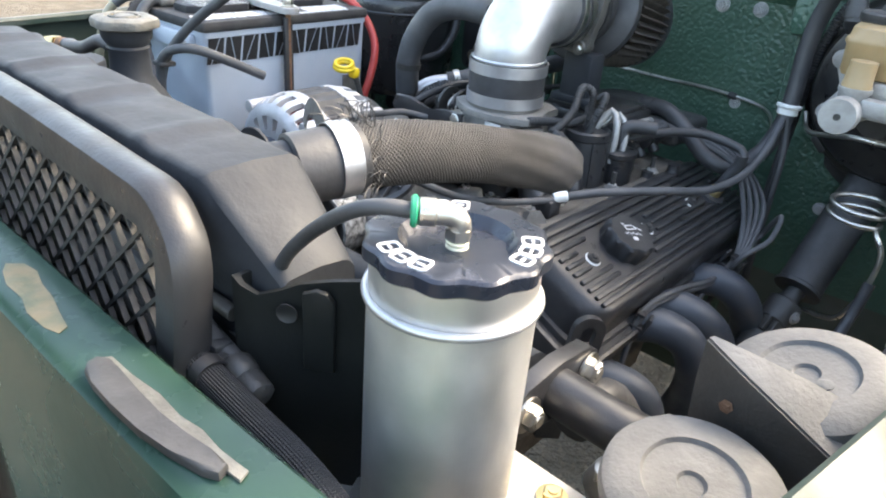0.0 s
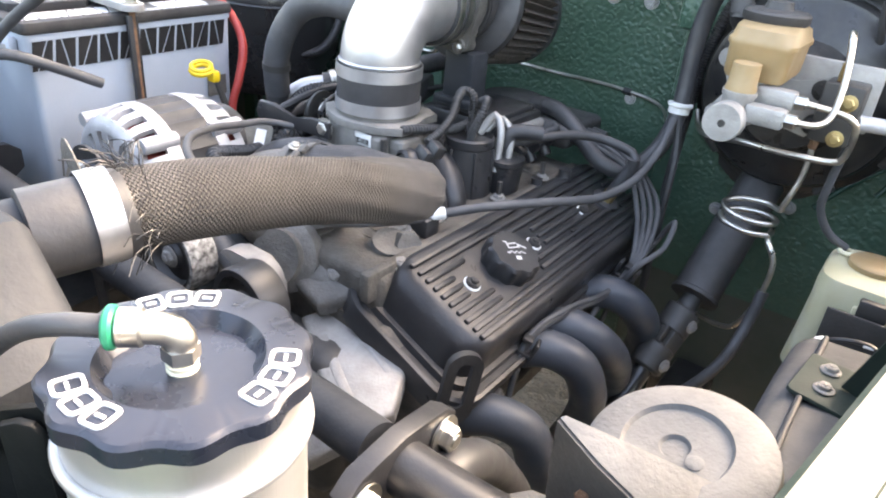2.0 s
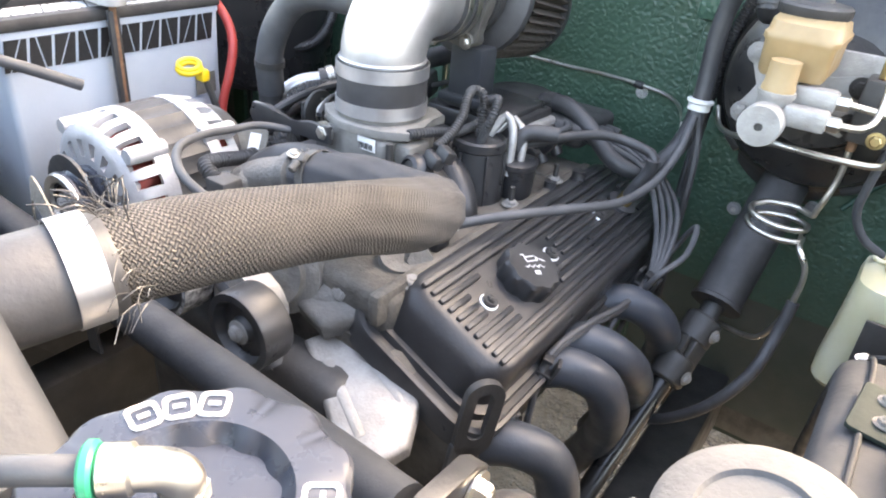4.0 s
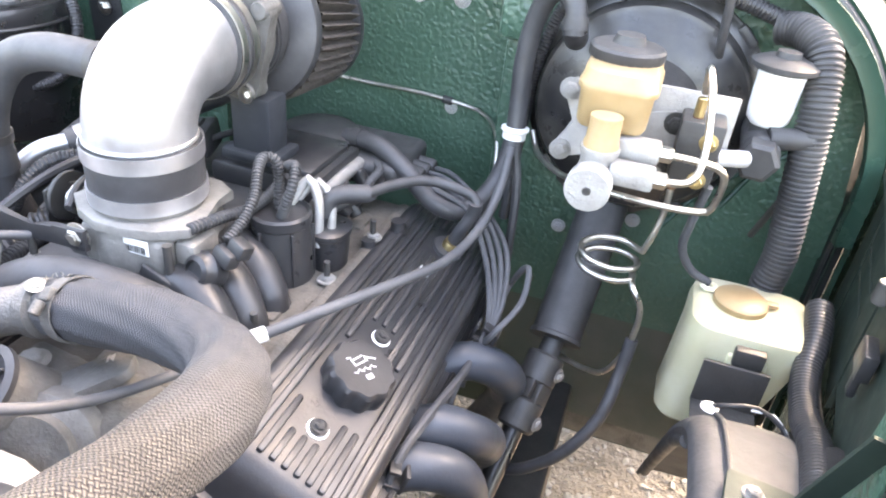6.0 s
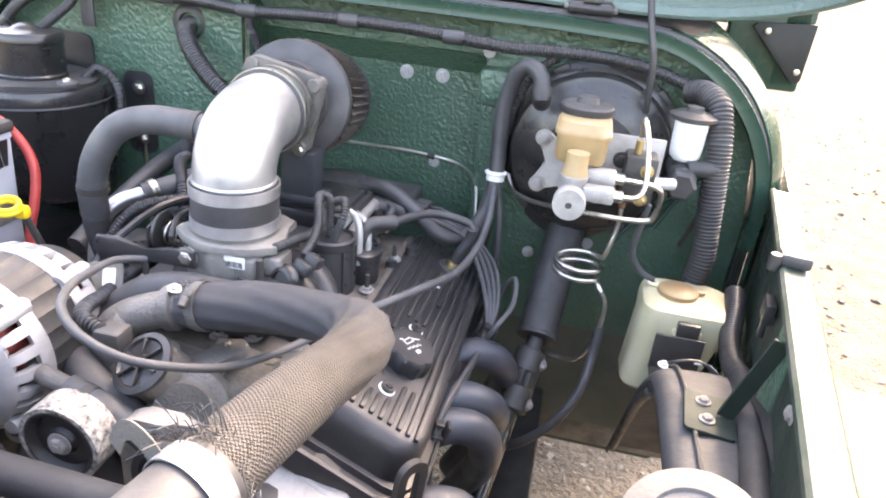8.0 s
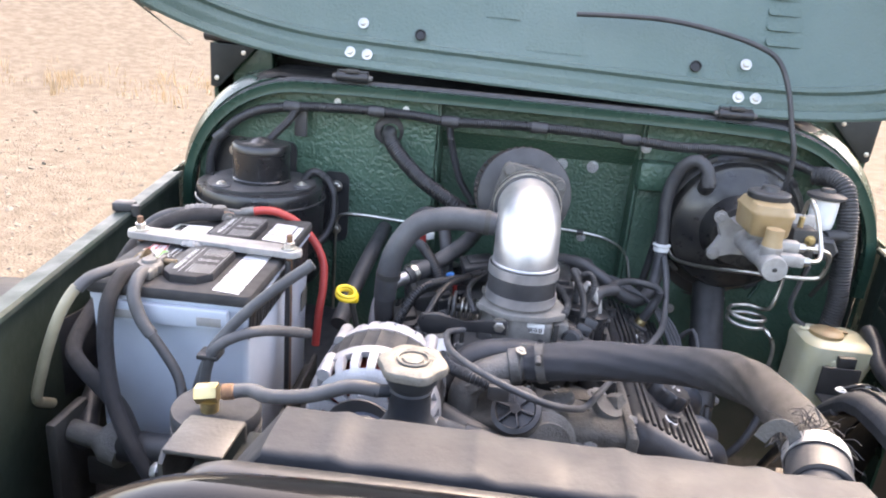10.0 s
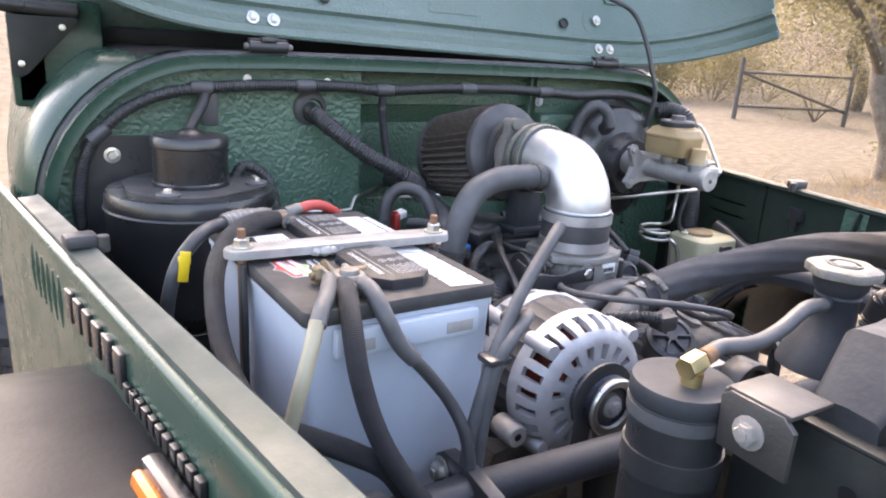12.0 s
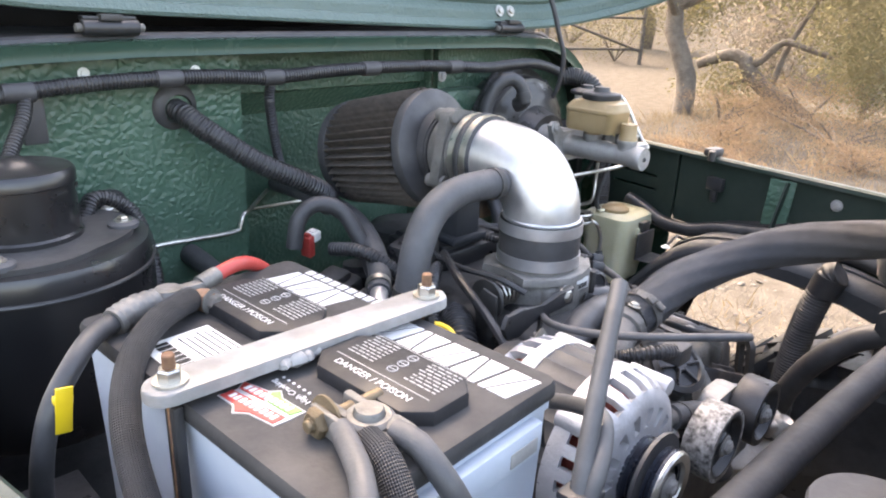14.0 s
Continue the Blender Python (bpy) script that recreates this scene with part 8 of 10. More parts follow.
    for x, z in ((-0.226, 0.925), (-0.10, 0.896), (-0.19, 0.902)):
        bm = bmesh.new()
        lathe(bm, (x, 0.318, z), (0, 1, 0), [(0.004, 0), (0.010, 0), (0.0115, 0.002), (0.0115, 0.030), (0.010, 0.032), (0.004, 0.032)], 24)
        box(bm, ((x - 0.152) / 2, 0.334, (z + 0.965) / 2), (0.05, 0.022, 0.012), Matrix.Translation(((x - 0.152) / 2, 0.334, (z + 0.965) / 2)) @ Matrix.Rotation(-math.atan2(0.965 - z, -0.152 - x), 4, "Y") @ Matrix.Translation((-(x - 0.152) / 2, -0.334, -(z + 0.965) / 2)), bev=0.004)
        part("mounting_ear", bm, CAST, a)
    bm = bmesh.new()
    lathe(bm, at(0.430), ax, [(0, 0), (0.058, 0), (0.056, 0.018), (0.040, 0.026), (0, 0.026)], 36)
    part("rear_cover", bm, BLACK, a)
    b = thing("drive_belt", (-0.12, 0.29, 0.95), "black ribbed drive belt round the pulleys", "belt")
    bm = bmesh.new()
    way = [Vector((-0.152 + 0.0275 * math.cos(t), 0.289, 0.965 + 0.0275 * math.sin(t))) for t in [radians(12 + 16 * k) for k in range(14)]]
    way = [Vector((-0.068, 0.289, 0.860)), Vector((-0.100, 0.289, 0.915))] + way[::1] + [Vector((-0.176, 0.289, 0.90)), Vector((-0.165, 0.289, 0.78))]
    sweep(bm, way, [(-0.0015, -0.010), (0.0015, -0.010), (0.0015, 0.010), (-0.0015, 0.010)])
    part("belt", bm, RUBBER, b)
    for (x, z, r, m, lab, nm) in ((-0.022, 0.934, 0.036, SPECKLED, "steel idler pulley with a chalky speckled rim", "idler_pulley"), (0.075, 0.925, 0.034, BLACK, "black tensioner pulley with a flat arm", "tensioner_pulley")):
        t = thing(nm, (x, 0.29, z), lab, "pulley")
        bm = bmesh.new()
        lathe(bm, (x, 0.282, z), ax, [(r * 0.86, 0.0), (r * 0.98, 0.0), (r, 0.002), (r, 0.026), (r * 0.98, 0.028), (0, 0.028)], 48)
        part("rim", bm, m, t)
        bm = bmesh.new()
        lathe(bm, (x, 0.281, z), ax, [(0, 0.004), (r * 0.3, 0.004), (r * 0.36, 0.008), (r * 0.7, 0.009), (r * 0.8, 0.001), (r * 0.87, 0.001), (r * 0.87, 0.01), (0, 0.012)], 40)
        part("web", bm, BLACK, t)
        bolt(t, (x, 0.284, z), (0, -1, 0), 0.007, CAST)
    bm = bmesh.new()
    prism(bm, rounded(0.07, 0.10, 0.02, 5), 0.02, Matrix(((1, 0, 0, 0.045), (0, 0, 1, 0.312), (0, 1, 0, 0.90), (0, 0, 0, 1))), 0.004)
    part("arm", bm, CAST, t, "cast tensioner arm")


def build_engine_hoses():
    vh = thing("vacuum_hose", (0.243, 0.815, 1.06), "thick black vacuum hose to the brake booster", "hose")
    bm = bmesh.new()
    tube(bm, [(0.065, 0.775, 1.008), (0.105, 0.765, 1.012), (0.145, 0.752, 0.995), (0.182, 0.742, 0.972), (0.212, 0.752, 0.965), (0.234, 0.778, 0.985), (0.243, 0.803, 1.020), (0.243, 0.815, 1.060), (0.240, 0.822, 1.110), (0.244, 0.822, 1.150), (0.256, 0.812, 1.182), (0.272, 0.800, 1.192), (0.286, 0.790, 1.180), (0.290, 0.784, 1.155)], 0.0105, n=16, step=0.008)
    part("hose", bm, RUBBER, vh)
    for at, ax in (((0.289, 0.786, 1.165), (0.15, -0.25, -1)), ((0.080, 0.772, 1.010), (1, -0.2, 0.1))):
        bm = bmesh.new()
        band(bm, at, ax, 0.0110, 0.012, 0.0012, 24)
        part("cuff", bm, BLACK_DUSTY, vh, "taped hose end")
    c = thing("hose_clip", (0.243, 0.811, 1.042), "white plastic hose clip on the vacuum hose", "clip")
    bm = bmesh.new()
    lathe(bm, (0.2435, 0.809, 1.034), (0, 0.1, 1), [(0.0105, 0), (0.0125, 0), (0.0125, 0.007), (0.0150, 0.009), (0.0150, 0.012), (0.0105, 0.013)], 24)
    part("ring", bm, WHITE, c)
    # alloy pipe and heater hoses on the left
    hp = thing("heater_pipe", (-0.186, 0.573, 0.971), "bent bare aluminium heater pipe joined to a grey hose", "pipe")
    bm = bmesh.new()
    tube(bm, [(-0.190, 0.555, 0.910), (-0.190, 0.562, 0.955), (-0.186, 0.574, 0.990), (-0.172, 0.592, 1.008), (-0.152, 0.614, 1.014)], 0.0095, n=18, step=0.005)
    part("pipe", bm, ALU, hp, "bare bent aluminium pipe")
    bm = bmesh.new()
    tube(bm, [(-0.156, 0.610, 1.013), (-0.130, 0.640, 1.020), (-0.098, 0.690, 1.030), (-0.070, 0.76, 1.040), (-0.06, 0.85, 1.045), (-0.06, 0.965, 1.045)], 0.0125, n=16, step=0.008)
    part("hose", bm, RUBBER_GREY, hp)
    bm = bmesh.new()
    band(bm, (-0.148, 0.620, 1.016), (0.55, 0.75, 0.2), 0.0128, 0.008, 0.001, 24)
    part("clamp", bm, ZINC, hp)
    g = thing("heater_conduit", (-0.233, 0.876, 1.178), "ribbed black conduit through a rubber grommet in the firewall", "conduit")
    bm = bmesh.new()
    tube(bm, [(-0.236, 0.885, 1.176), (-0.234, 0.855, 1.170), (-0.215, 0.830, 1.150), (-0.170, 0.805, 1.115), (-0.120, 0.790, 1.088), (-0.085, 0.795, 1.065), (-0.075, 0.805, 1.045)], 0.0124, n=18, wave=0.0006, pitch=0.0042)
    part("conduit", bm, BLACK, g)
    bm = bmesh.new()
    lathe(bm, (-0.236, 0.880, 1.176), (0.1, -1, -0.1), [(0.013, 0), (0.029, 0), (0.030, 0.004), (0.028, 0.009), (0.022, 0.013), (0.017, 0.014), (0.0145, 0.008)], 36)
    part("grommet", bm, RUBBER, g)
    hose("heater_hose", [(-0.172, 0.74, 1.030), (-0.165, 0.74, 1.062), (-0.145, 0.735, 1.078), (-0.120, 0.72, 1.070), (-0.108, 0.70, 1.035), (-0.10, 0.68, 0.99)], 0.0095, RUBBER, "black looped hose behind the battery", n=14)
    hose("wiring_loom", [(-0.150, 0.70, 1.035), (-0.138, 0.665, 1.040), (-0.118, 0.635, 1.025), (-0.10, 0.61, 1.0), (-0.085, 0.59, 0.98)], 0.0075, BLACK, "black ribbed loom behind the throttle", "cable", "looms", n=10, wave=0.0006, pitch=0.0038)
    hose("wiring_loom", [(-0.178, 0.520, 0.88), (-0.168, 0.524, 0.93), (-0.150, 0.535, 0.985), (-0.128, 0.560, 1.018), (-0.09, 0.595, 1.022), (-0.06, 0.62, 1.015)], 0.0068, BLACK, "black ribbed loom over the battery-side bank", "cable", "looms", n=10, wave=0.0006, pitch=0.0038)
    hose("wiring_loom", [(-0.145, 0.500, 0.86), (-0.135, 0.505, 0.93), (-0.120, 0.52, 0.965), (-0.095, 0.55, 0.975), (-0.07, 0.58, 0.97)], 0.0165, BLACK, "thick ribbed black intake conduit", "conduit", n=16, wave=0.0012, pitch=0.006)
    hose("wiring_loom", [(-0.12, 0.455, 0.985), (-0.11, 0.50, 1.012), (-0.09, 0.56, 1.03), (-0.05, 0.62, 1.03)], 0.0045, BLACK, "thin black loom by the throttle lever", "cable", "looms", n=8)
    # connectors in the clutter behind the battery
    for x, y, z, s, m, lab in ((-0.150, 0.745, 1.026, (0.010, 0.014, 0.026), RED, "small rust-red wiring connector"), (-0.140, 0.748, 1.036, (0.014, 0.014, 0.012), WHITE, "small white wiring connector"), (-0.093, 0.640, 1.008, (0.013, 0.013, 0.014), BLUE, "small blue wiring connector"), (-0.086, 0.642, 0.994, (0.006, 0.008, 0.03), RED, "thin red wiring connector"), (-0.094, 0.60, 0.975, (0.026, 0.026, 0.045), BLACK, "small black sensor housing"), (-0.125, 0.645, 0.965, (0.05, 0.06, 0.05), BLACK_DUSTY, "dusty black relay housing"), (-0.055, 0.665, 1.02, (0.05, 0.045, 0.028), BLACK, "black plastic sensor box"), (-0.14, 0.71, 0.96, (0.06, 0.05, 0.07), BLACK_DUSTY, "dusty black coil housing"), (-0.15, 0.60, 0.93, (0.06, 0.06, 0.06), BLACK_DUSTY, "dusty black fuel rail housing")):
        bm = bmesh.new()
        box(bm, (0, 0, 0), s, pose(x, y, z, 5, -8, 15), bev=min(s) * 0.18)
        box(bm, (0, 0, s[2] * 0.5), (s[0] * 0.6, s[1] * 0.6, s[2] * 0.25), pose(x, y, z, 5, -8, 15), bev=min(s) * 0.1)
        solo("connector", bm, m, lab, "connector")
    d = thing("oil_dipstick", (-0.212, 0.477, 1.034), "oil dipstick with a yellow ring handle", "dipstick")
    bm = bmesh.new()
    ring(bm, (-0.211, 0.466, 1.038), (0.22, -0.22, 1.0), 0.0115, 0.0032, 32, 10)
    ring(bm, (-0.211, 0.466, 1.042), (0.22, -0.22, 1.0), 0.0112, 0.0026, 32, 10)
    box(bm, (-0.205, 0.478, 1.030), (0.014, 0.012, 0.014), pose(0, 0, 0), bev=0.004)
    part("handle", bm, YELLOW, d, "yellow plastic ring handle")
    bm = bmesh.new()
    tube(bm, [(-0.208, 0.484, 1.022), (-0.202, 0.495, 0.98), (-0.195, 0.51, 0.92), (-0.19, 0.52, 0.85)], 0.004, n=8)
    part("tube", bm, DARK_STEEL, d)


build_block()
build_covers()
build_intake()
build_ignition()
build_headers()
build_alternator()
build_engine_hoses()


# ---- brake side ----
def build_brakes():
    b = thing("brake_booster", (0.362, 0.85, 1.08), "round black brake booster with a scuffed face", "brake booster")
    bm = bmesh.new()
    lathe(bm, (0.362, 0.902, 1.080), (0, -1, 0), [(0, 0), (0.105, 0.0), (0.110, 0.010), (0.112, 0.030), (0.118, 0.034), (0.119, 0.044), (0.114, 0.048), (0.1085, 0.050), (0.1075, 0.066), (0.1040, 0.070), (0.098, 0.071), (0.090, 0.078), (0.062, 0.086), (0.055, 0.104), (0.050, 0.116), (0, 0.116)], 72)
    part("shell", bm, BOOSTER_BLACK, b)
    bm = bmesh.new()
    ring(bm, (0.362, 0.862, 1.080), (0, -1, 0), 0.1185, 0.0032, 72, 8)
    part("crimp_rim", bm, BLACK, b)
    for k in range(10):
        bm = bmesh.new()
        t = radians(36 * k + 10)
        box(bm, (0.118, 0, 0), (0.010, 0.024, 0.010), Matrix.Translation((0.362, 0.858, 1.080)) @ Matrix.Rotation(radians(90), 4, "X") @ Matrix.Rotation(t, 4, "Z"), bev=0.003)
        part("crimp", bm, BLACK_DUSTY, b)
    bm = bmesh.new()
    tube(bm, [(0.290, 0.800, 1.150), (0.290, 0.790, 1.155), (0.290, 0.785, 1.162)], 0.012, n=14, step=0.003)
    part("check_valve", bm, BLACK, b)
    m = thing("master_cylinder", (0.35, 0.67, 1.092), "cast aluminium brake master cylinder with a round end cap", "master cylinder")
    ax = Vector((0.012, 1, 0.0)).normalized()
    o = Vector((0.344, 0.596, 1.092))
    bm = bmesh.new()
    lathe(bm, o, ax, [(0, 0), (0.0165, 0), (0.0172, 0.001), (0.0172, 0.016), (0.0150, 0.020), (0.0145, 0.05), (0.0165, 0.07), (0.0165, 0.14), (0, 0.14)], 40)
    box(bm, (0.372, 0.624, 1.100), (0.034, 0.017, 0.017), pose(0, 0, 0), bev=0.003)
    box(bm, (0.372, 0.648, 1.112), (0.034, 0.017, 0.017), pose(0, 0, 0), bev=0.003)
    lathe(bm, (0.345, 0.628, 1.100), (0, 0, 1), [(0, 0), (0.013, 0), (0.0135, 0.010), (0.015, 0.012), (0.015, 0.016), (0, 0.016)], 28)
    lathe(bm, (0.347, 0.690, 1.100), (0, 0, 1), [(0, 0), (0.013, 0), (0.0135, 0.010), (0.015, 0.012), (0.015, 0.016), (0, 0.016)], 28)
    part("body", bm, CAST, m)
    bm = bmesh.new()
    lathe(bm, o + Vector((0.0, -0.0012, -0.0005)), ax, [(0, 0.0008), (0.0025, 0.0008), (0.003, 0), (0.0035, 0.0012), (0, 0.0012)], 12)
    part("dimple", bm, DARK_STEEL, m)
    bm = bmesh.new()
    mm = Matrix(((1, 0, 0, 0.350), (0, 0, 1, 0.732), (0, 1, 0, 1.092), (0, 0, 0, 1)))
    prism(bm, [(-0.055, 0.034), (-0.044, 0.040), (-0.022, 0.022), (0.022, 0.022), (0.044, 0.028), (0.055, 0.022), (0.058, -0.012), (0.044, -0.030), (0.022, -0.026), (-0.020, -0.026), (-0.044, -0.034), (-0.056, -0.026), (-0.040, 0.0)], 0.010, mm, 0.002)
    rod(bm, (0.352, 0.740, 1.092), (0.352, 0.790, 1.092), 0.024, n=28)
    part("flange", bm, CAST, m)
    for dx, dz in ((-0.047, 0.031), (-0.047, -0.027), (0.047, 0.018), (0.048, -0.016)):
        bolt(m, (0.350 + dx, 0.731, 1.092 + dz), (0, -1, 0), 0.0068, DARK_STEEL if dx > 0 else CAST)
    for y, z in ((0.624, 1.100), (0.648, 1.112)):
        bm = bmesh.new()
        lathe(bm, (0.388, y, z), (1, 0.05, 0), [(0, 0), (0.0065, 0), (0.0065, 0.009), (0.004, 0.011), (0, 0.011)], 6)
        part("pipe_nut", bm, ZINC, m)
    r = thing("brake_fluid_reservoir", (0.346, 0.68, 1.12), "amber translucent brake fluid reservoir with a black cap", "reservoir")
    bm = bmesh.new()
    lathe(bm, (0.345, 0.628, 1.114), (0, 0, 1), [(0, 0), (0.0135, 0), (0.0135, 0.005), (0.0125, 0.008), (0.012, 0.026), (0, 0.026)], 24)
    part("neck", bm, AMBER_PLASTIC, r)
    bm = bmesh.new()
    lathe(bm, (0.347, 0.690, 1.114), (0, 0, 1), [(0, 0), (0.0135, 0), (0.0135, 0.010), (0, 0.010)], 24)
    part("neck", bm, AMBER_PLASTIC, r)
    rows = []
    for w, l, rr, z, cy in ((0.050, 0.080, 0.010, 1.122, 0.686), (0.054, 0.086, 0.012, 1.126, 0.686), (0.056, 0.088, 0.012, 1.150, 0.686), (0.061, 0.090, 0.015, 1.152, 0.686), (0.061, 0.090, 0.016, 1.156, 0.686), (0.057, 0.088, 0.016, 1.158, 0.686), (0.056, 0.080, 0.020, 1.166, 0.684), (0.050, 0.056, 0.024, 1.171, 0.682)):
        rows.append([(x + 0.347, y + cy, z) for x, y in rounded(w, l, rr, 5)])
    bm = bmesh.new()
    vs = [[bm.verts.new(p) for p in row] for row in rows]
    for a, c in zip(vs, vs[1:]):
        for i in range(len(a)):
            j = (i + 1) % len(a)
            bm.faces.new((a[i], a[j], c[j], c[i]))
    bm.faces.new(vs[-1])
    bm.faces.new(vs[0][::-1])
    part("tank", bm, AMBER_PLASTIC, r)
    bm = bmesh.new()
    lathe(bm, (0.346, 0.682, 1.170), (0, 0, 1), [(0, 0), (0.028, 0), (0.029, 0.002), (0.029, 0.008), (0.027, 0.010), (0.013, 0.0115), (0.012, 0.014), (0.011, 0.018), (0, 0.0185)], 48, lambda a, h: 0.012 * math.cos(24 * a) if 0.001 < h < 0.009 else 0)
    part("cap", bm, BLACK_DUSTY, r, "dusty black ribbed cap")
    # proportioning valve on its plate
    v = thing("brake_valve", (0.425, 0.70, 1.10), "dark brake valve block with brass unions on a bare plate", "valve")
    bm = bmesh.new()
    box(bm, (0.405, 0.738, 1.108), (0.078, 0.006, 0.062), pose(0, 0, 0), bev=0.002)
    part("plate", bm, CAST, v, "bare aluminium plate")
    bm = bmesh.new()
    box(bm, (0.418, 0.717, 1.097), (0.036, 0.036, 0.056), bev=0.003)
    part("block", bm, DARK_STEEL, v)
    for x, z in ((0.425, 1.110), (0.424, 1.076)):
        bolt(v, (x, 0.698, z), (0, -1, 0), 0.0052, BRASS, h=0.9)
    for x, y, z0, z1, mt in ((0.412, 0.712, 1.124, 1.142, BRASS), (0.407, 0.712, 1.058, 1.072, RUST), (0.412, 0.712, 1.120, 1.127, COPPER)):
        bm = bmesh.new()
        rod(bm, (x, y, z0), (x, y, z1), 0.0044, n=8, bev=0.001)
        part("union", bm, mt, v)
    bm = bmesh.new()
    rod(bm, (0.434, 0.722, 1.090), (0.462, 0.742, 1.087), 0.0075, n=12)
    part("adaptor", bm, CAST_BRIGHT, v)

    def line(pts, label, r=0.0030, m=ZINC):
        hose("brake_line", pts, r, m, label, "pipe", "brake lines", n=10, step=0.004)
    line([(0.398, 0.6245, 1.100), (0.412, 0.632, 1.0995), (0.420, 0.645, 1.106), (0.420, 0.660, 1.128), (0.415, 0.676, 1.156), (0.410, 0.688, 1.170), (0.410, 0.702, 1.166), (0.412, 0.712, 1.146)], "bare steel brake line arching from the master cylinder")
    line([(0.398, 0.6485, 1.112), (0.420, 0.652, 1.110), (0.434, 0.656, 1.106), (0.441, 0.660, 1.096), (0.439, 0.664, 1.070), (0.430, 0.666, 1.063), (0.395, 0.668, 1.060), (0.350, 0.682, 1.056), (0.310, 0.730, 1.040), (0.285, 0.785, 1.025), (0.268, 0.818, 1.022), (0.258, 0.836, 1.036)], "bare steel brake line sweeping below the booster")
    coil = [(0.407, 0.712, 1.062), (0.407, 0.712, 1.030), (0.400, 0.710, 0.996)]
    for k in range(15):
        a = radians(20 + 52 * k)
        coil.append((0.370 + 0.028 * math.cos(a), 0.718 + 0.024 * math.sin(a), 0.984 - 0.0018 * k))
    coil += [(0.398, 0.700, 0.958), (0.410, 0.694, 0.940), (0.411, 0.691, 0.913), (0.405, 0.692, 0.880), (0.392, 0.702, 0.848), (0.372, 0.720, 0.832), (0.335, 0.745, 0.822)]
    line(coil, "bare steel brake line wound in a coil")
    line([(0.436, 0.705, 1.070), (0.432, 0.712, 1.030), (0.432, 0.720, 1.000), (0.446, 0.728, 0.975), (0.466, 0.735, 0.962)], "brown rubber washer tube", 0.0040, RUBBER_GREY)
    line([(0.53, 0.895, 1.050), (0.48, 0.880, 1.020), (0.44, 0.865, 0.985), (0.415, 0.845, 0.955)], "dark green line along the firewall", 0.0032, GREEN)
    line([(0.55, 0.895, 1.085), (0.50, 0.885, 1.030), (0.47, 0.87, 0.98)], "second dark line along the firewall", 0.0032, GREEN)
    hose("brake_hose", [(0.411, 0.692, 0.905), (0.408, 0.680, 0.870), (0.400, 0.655, 0.830), (0.375, 0.640, 0.785), (0.340, 0.640, 0.745), (0.31, 0.65, 0.72)], 0.0062, RUBBER, "black flexible brake hose curving below the column", n=12)
    # line along the recess and the left firewall
    f = thing("fuel_line", (0.1, 0.945, 1.005), "thin bare metal line clipped along the firewall", "pipe")
    bm = bmesh.new()
    tube(bm, [(-0.10, 0.955, 1.012), (0.003, 0.950, 1.011), (0.070, 0.949, 1.012), (0.124, 0.948, 1.010), (0.175, 0.940, 1.004), (0.205, 0.900, 0.992), (0.215, 0.87, 0.95)], 0.0026, n=8)
    part("line", bm, ZINC, f)
    bm = bmesh.new()
    rod(bm, (0.118, 0.948, 1.010), (0.130, 0.947, 1.009), 0.005, n=10)
    part("clip", bm, RUBBER, f)
    f = thing("fuel_line", (-0.2, 0.87, 1.02), "thin bare metal line bent across the side panel", "pipe")
    bm = bmesh.new()
    tube(bm, [(-0.325, 0.868, 0.70), (-0.325, 0.868, 0.85), (-0.325, 0.868, 0.98), (-0.322, 0.868, 1.008), (-0.310, 0.868, 1.018), (-0.270, 0.868, 1.020), (-0.180, 0.866, 1.017), (-0.168, 0.866, 1.024), (-0.162, 0.868, 1.036), (-0.145, 0.880, 1.038), (-0.08, 0.945, 1.038)], 0.0028, n=8, step=0.004)
    part("line", bm, ZINC, f)


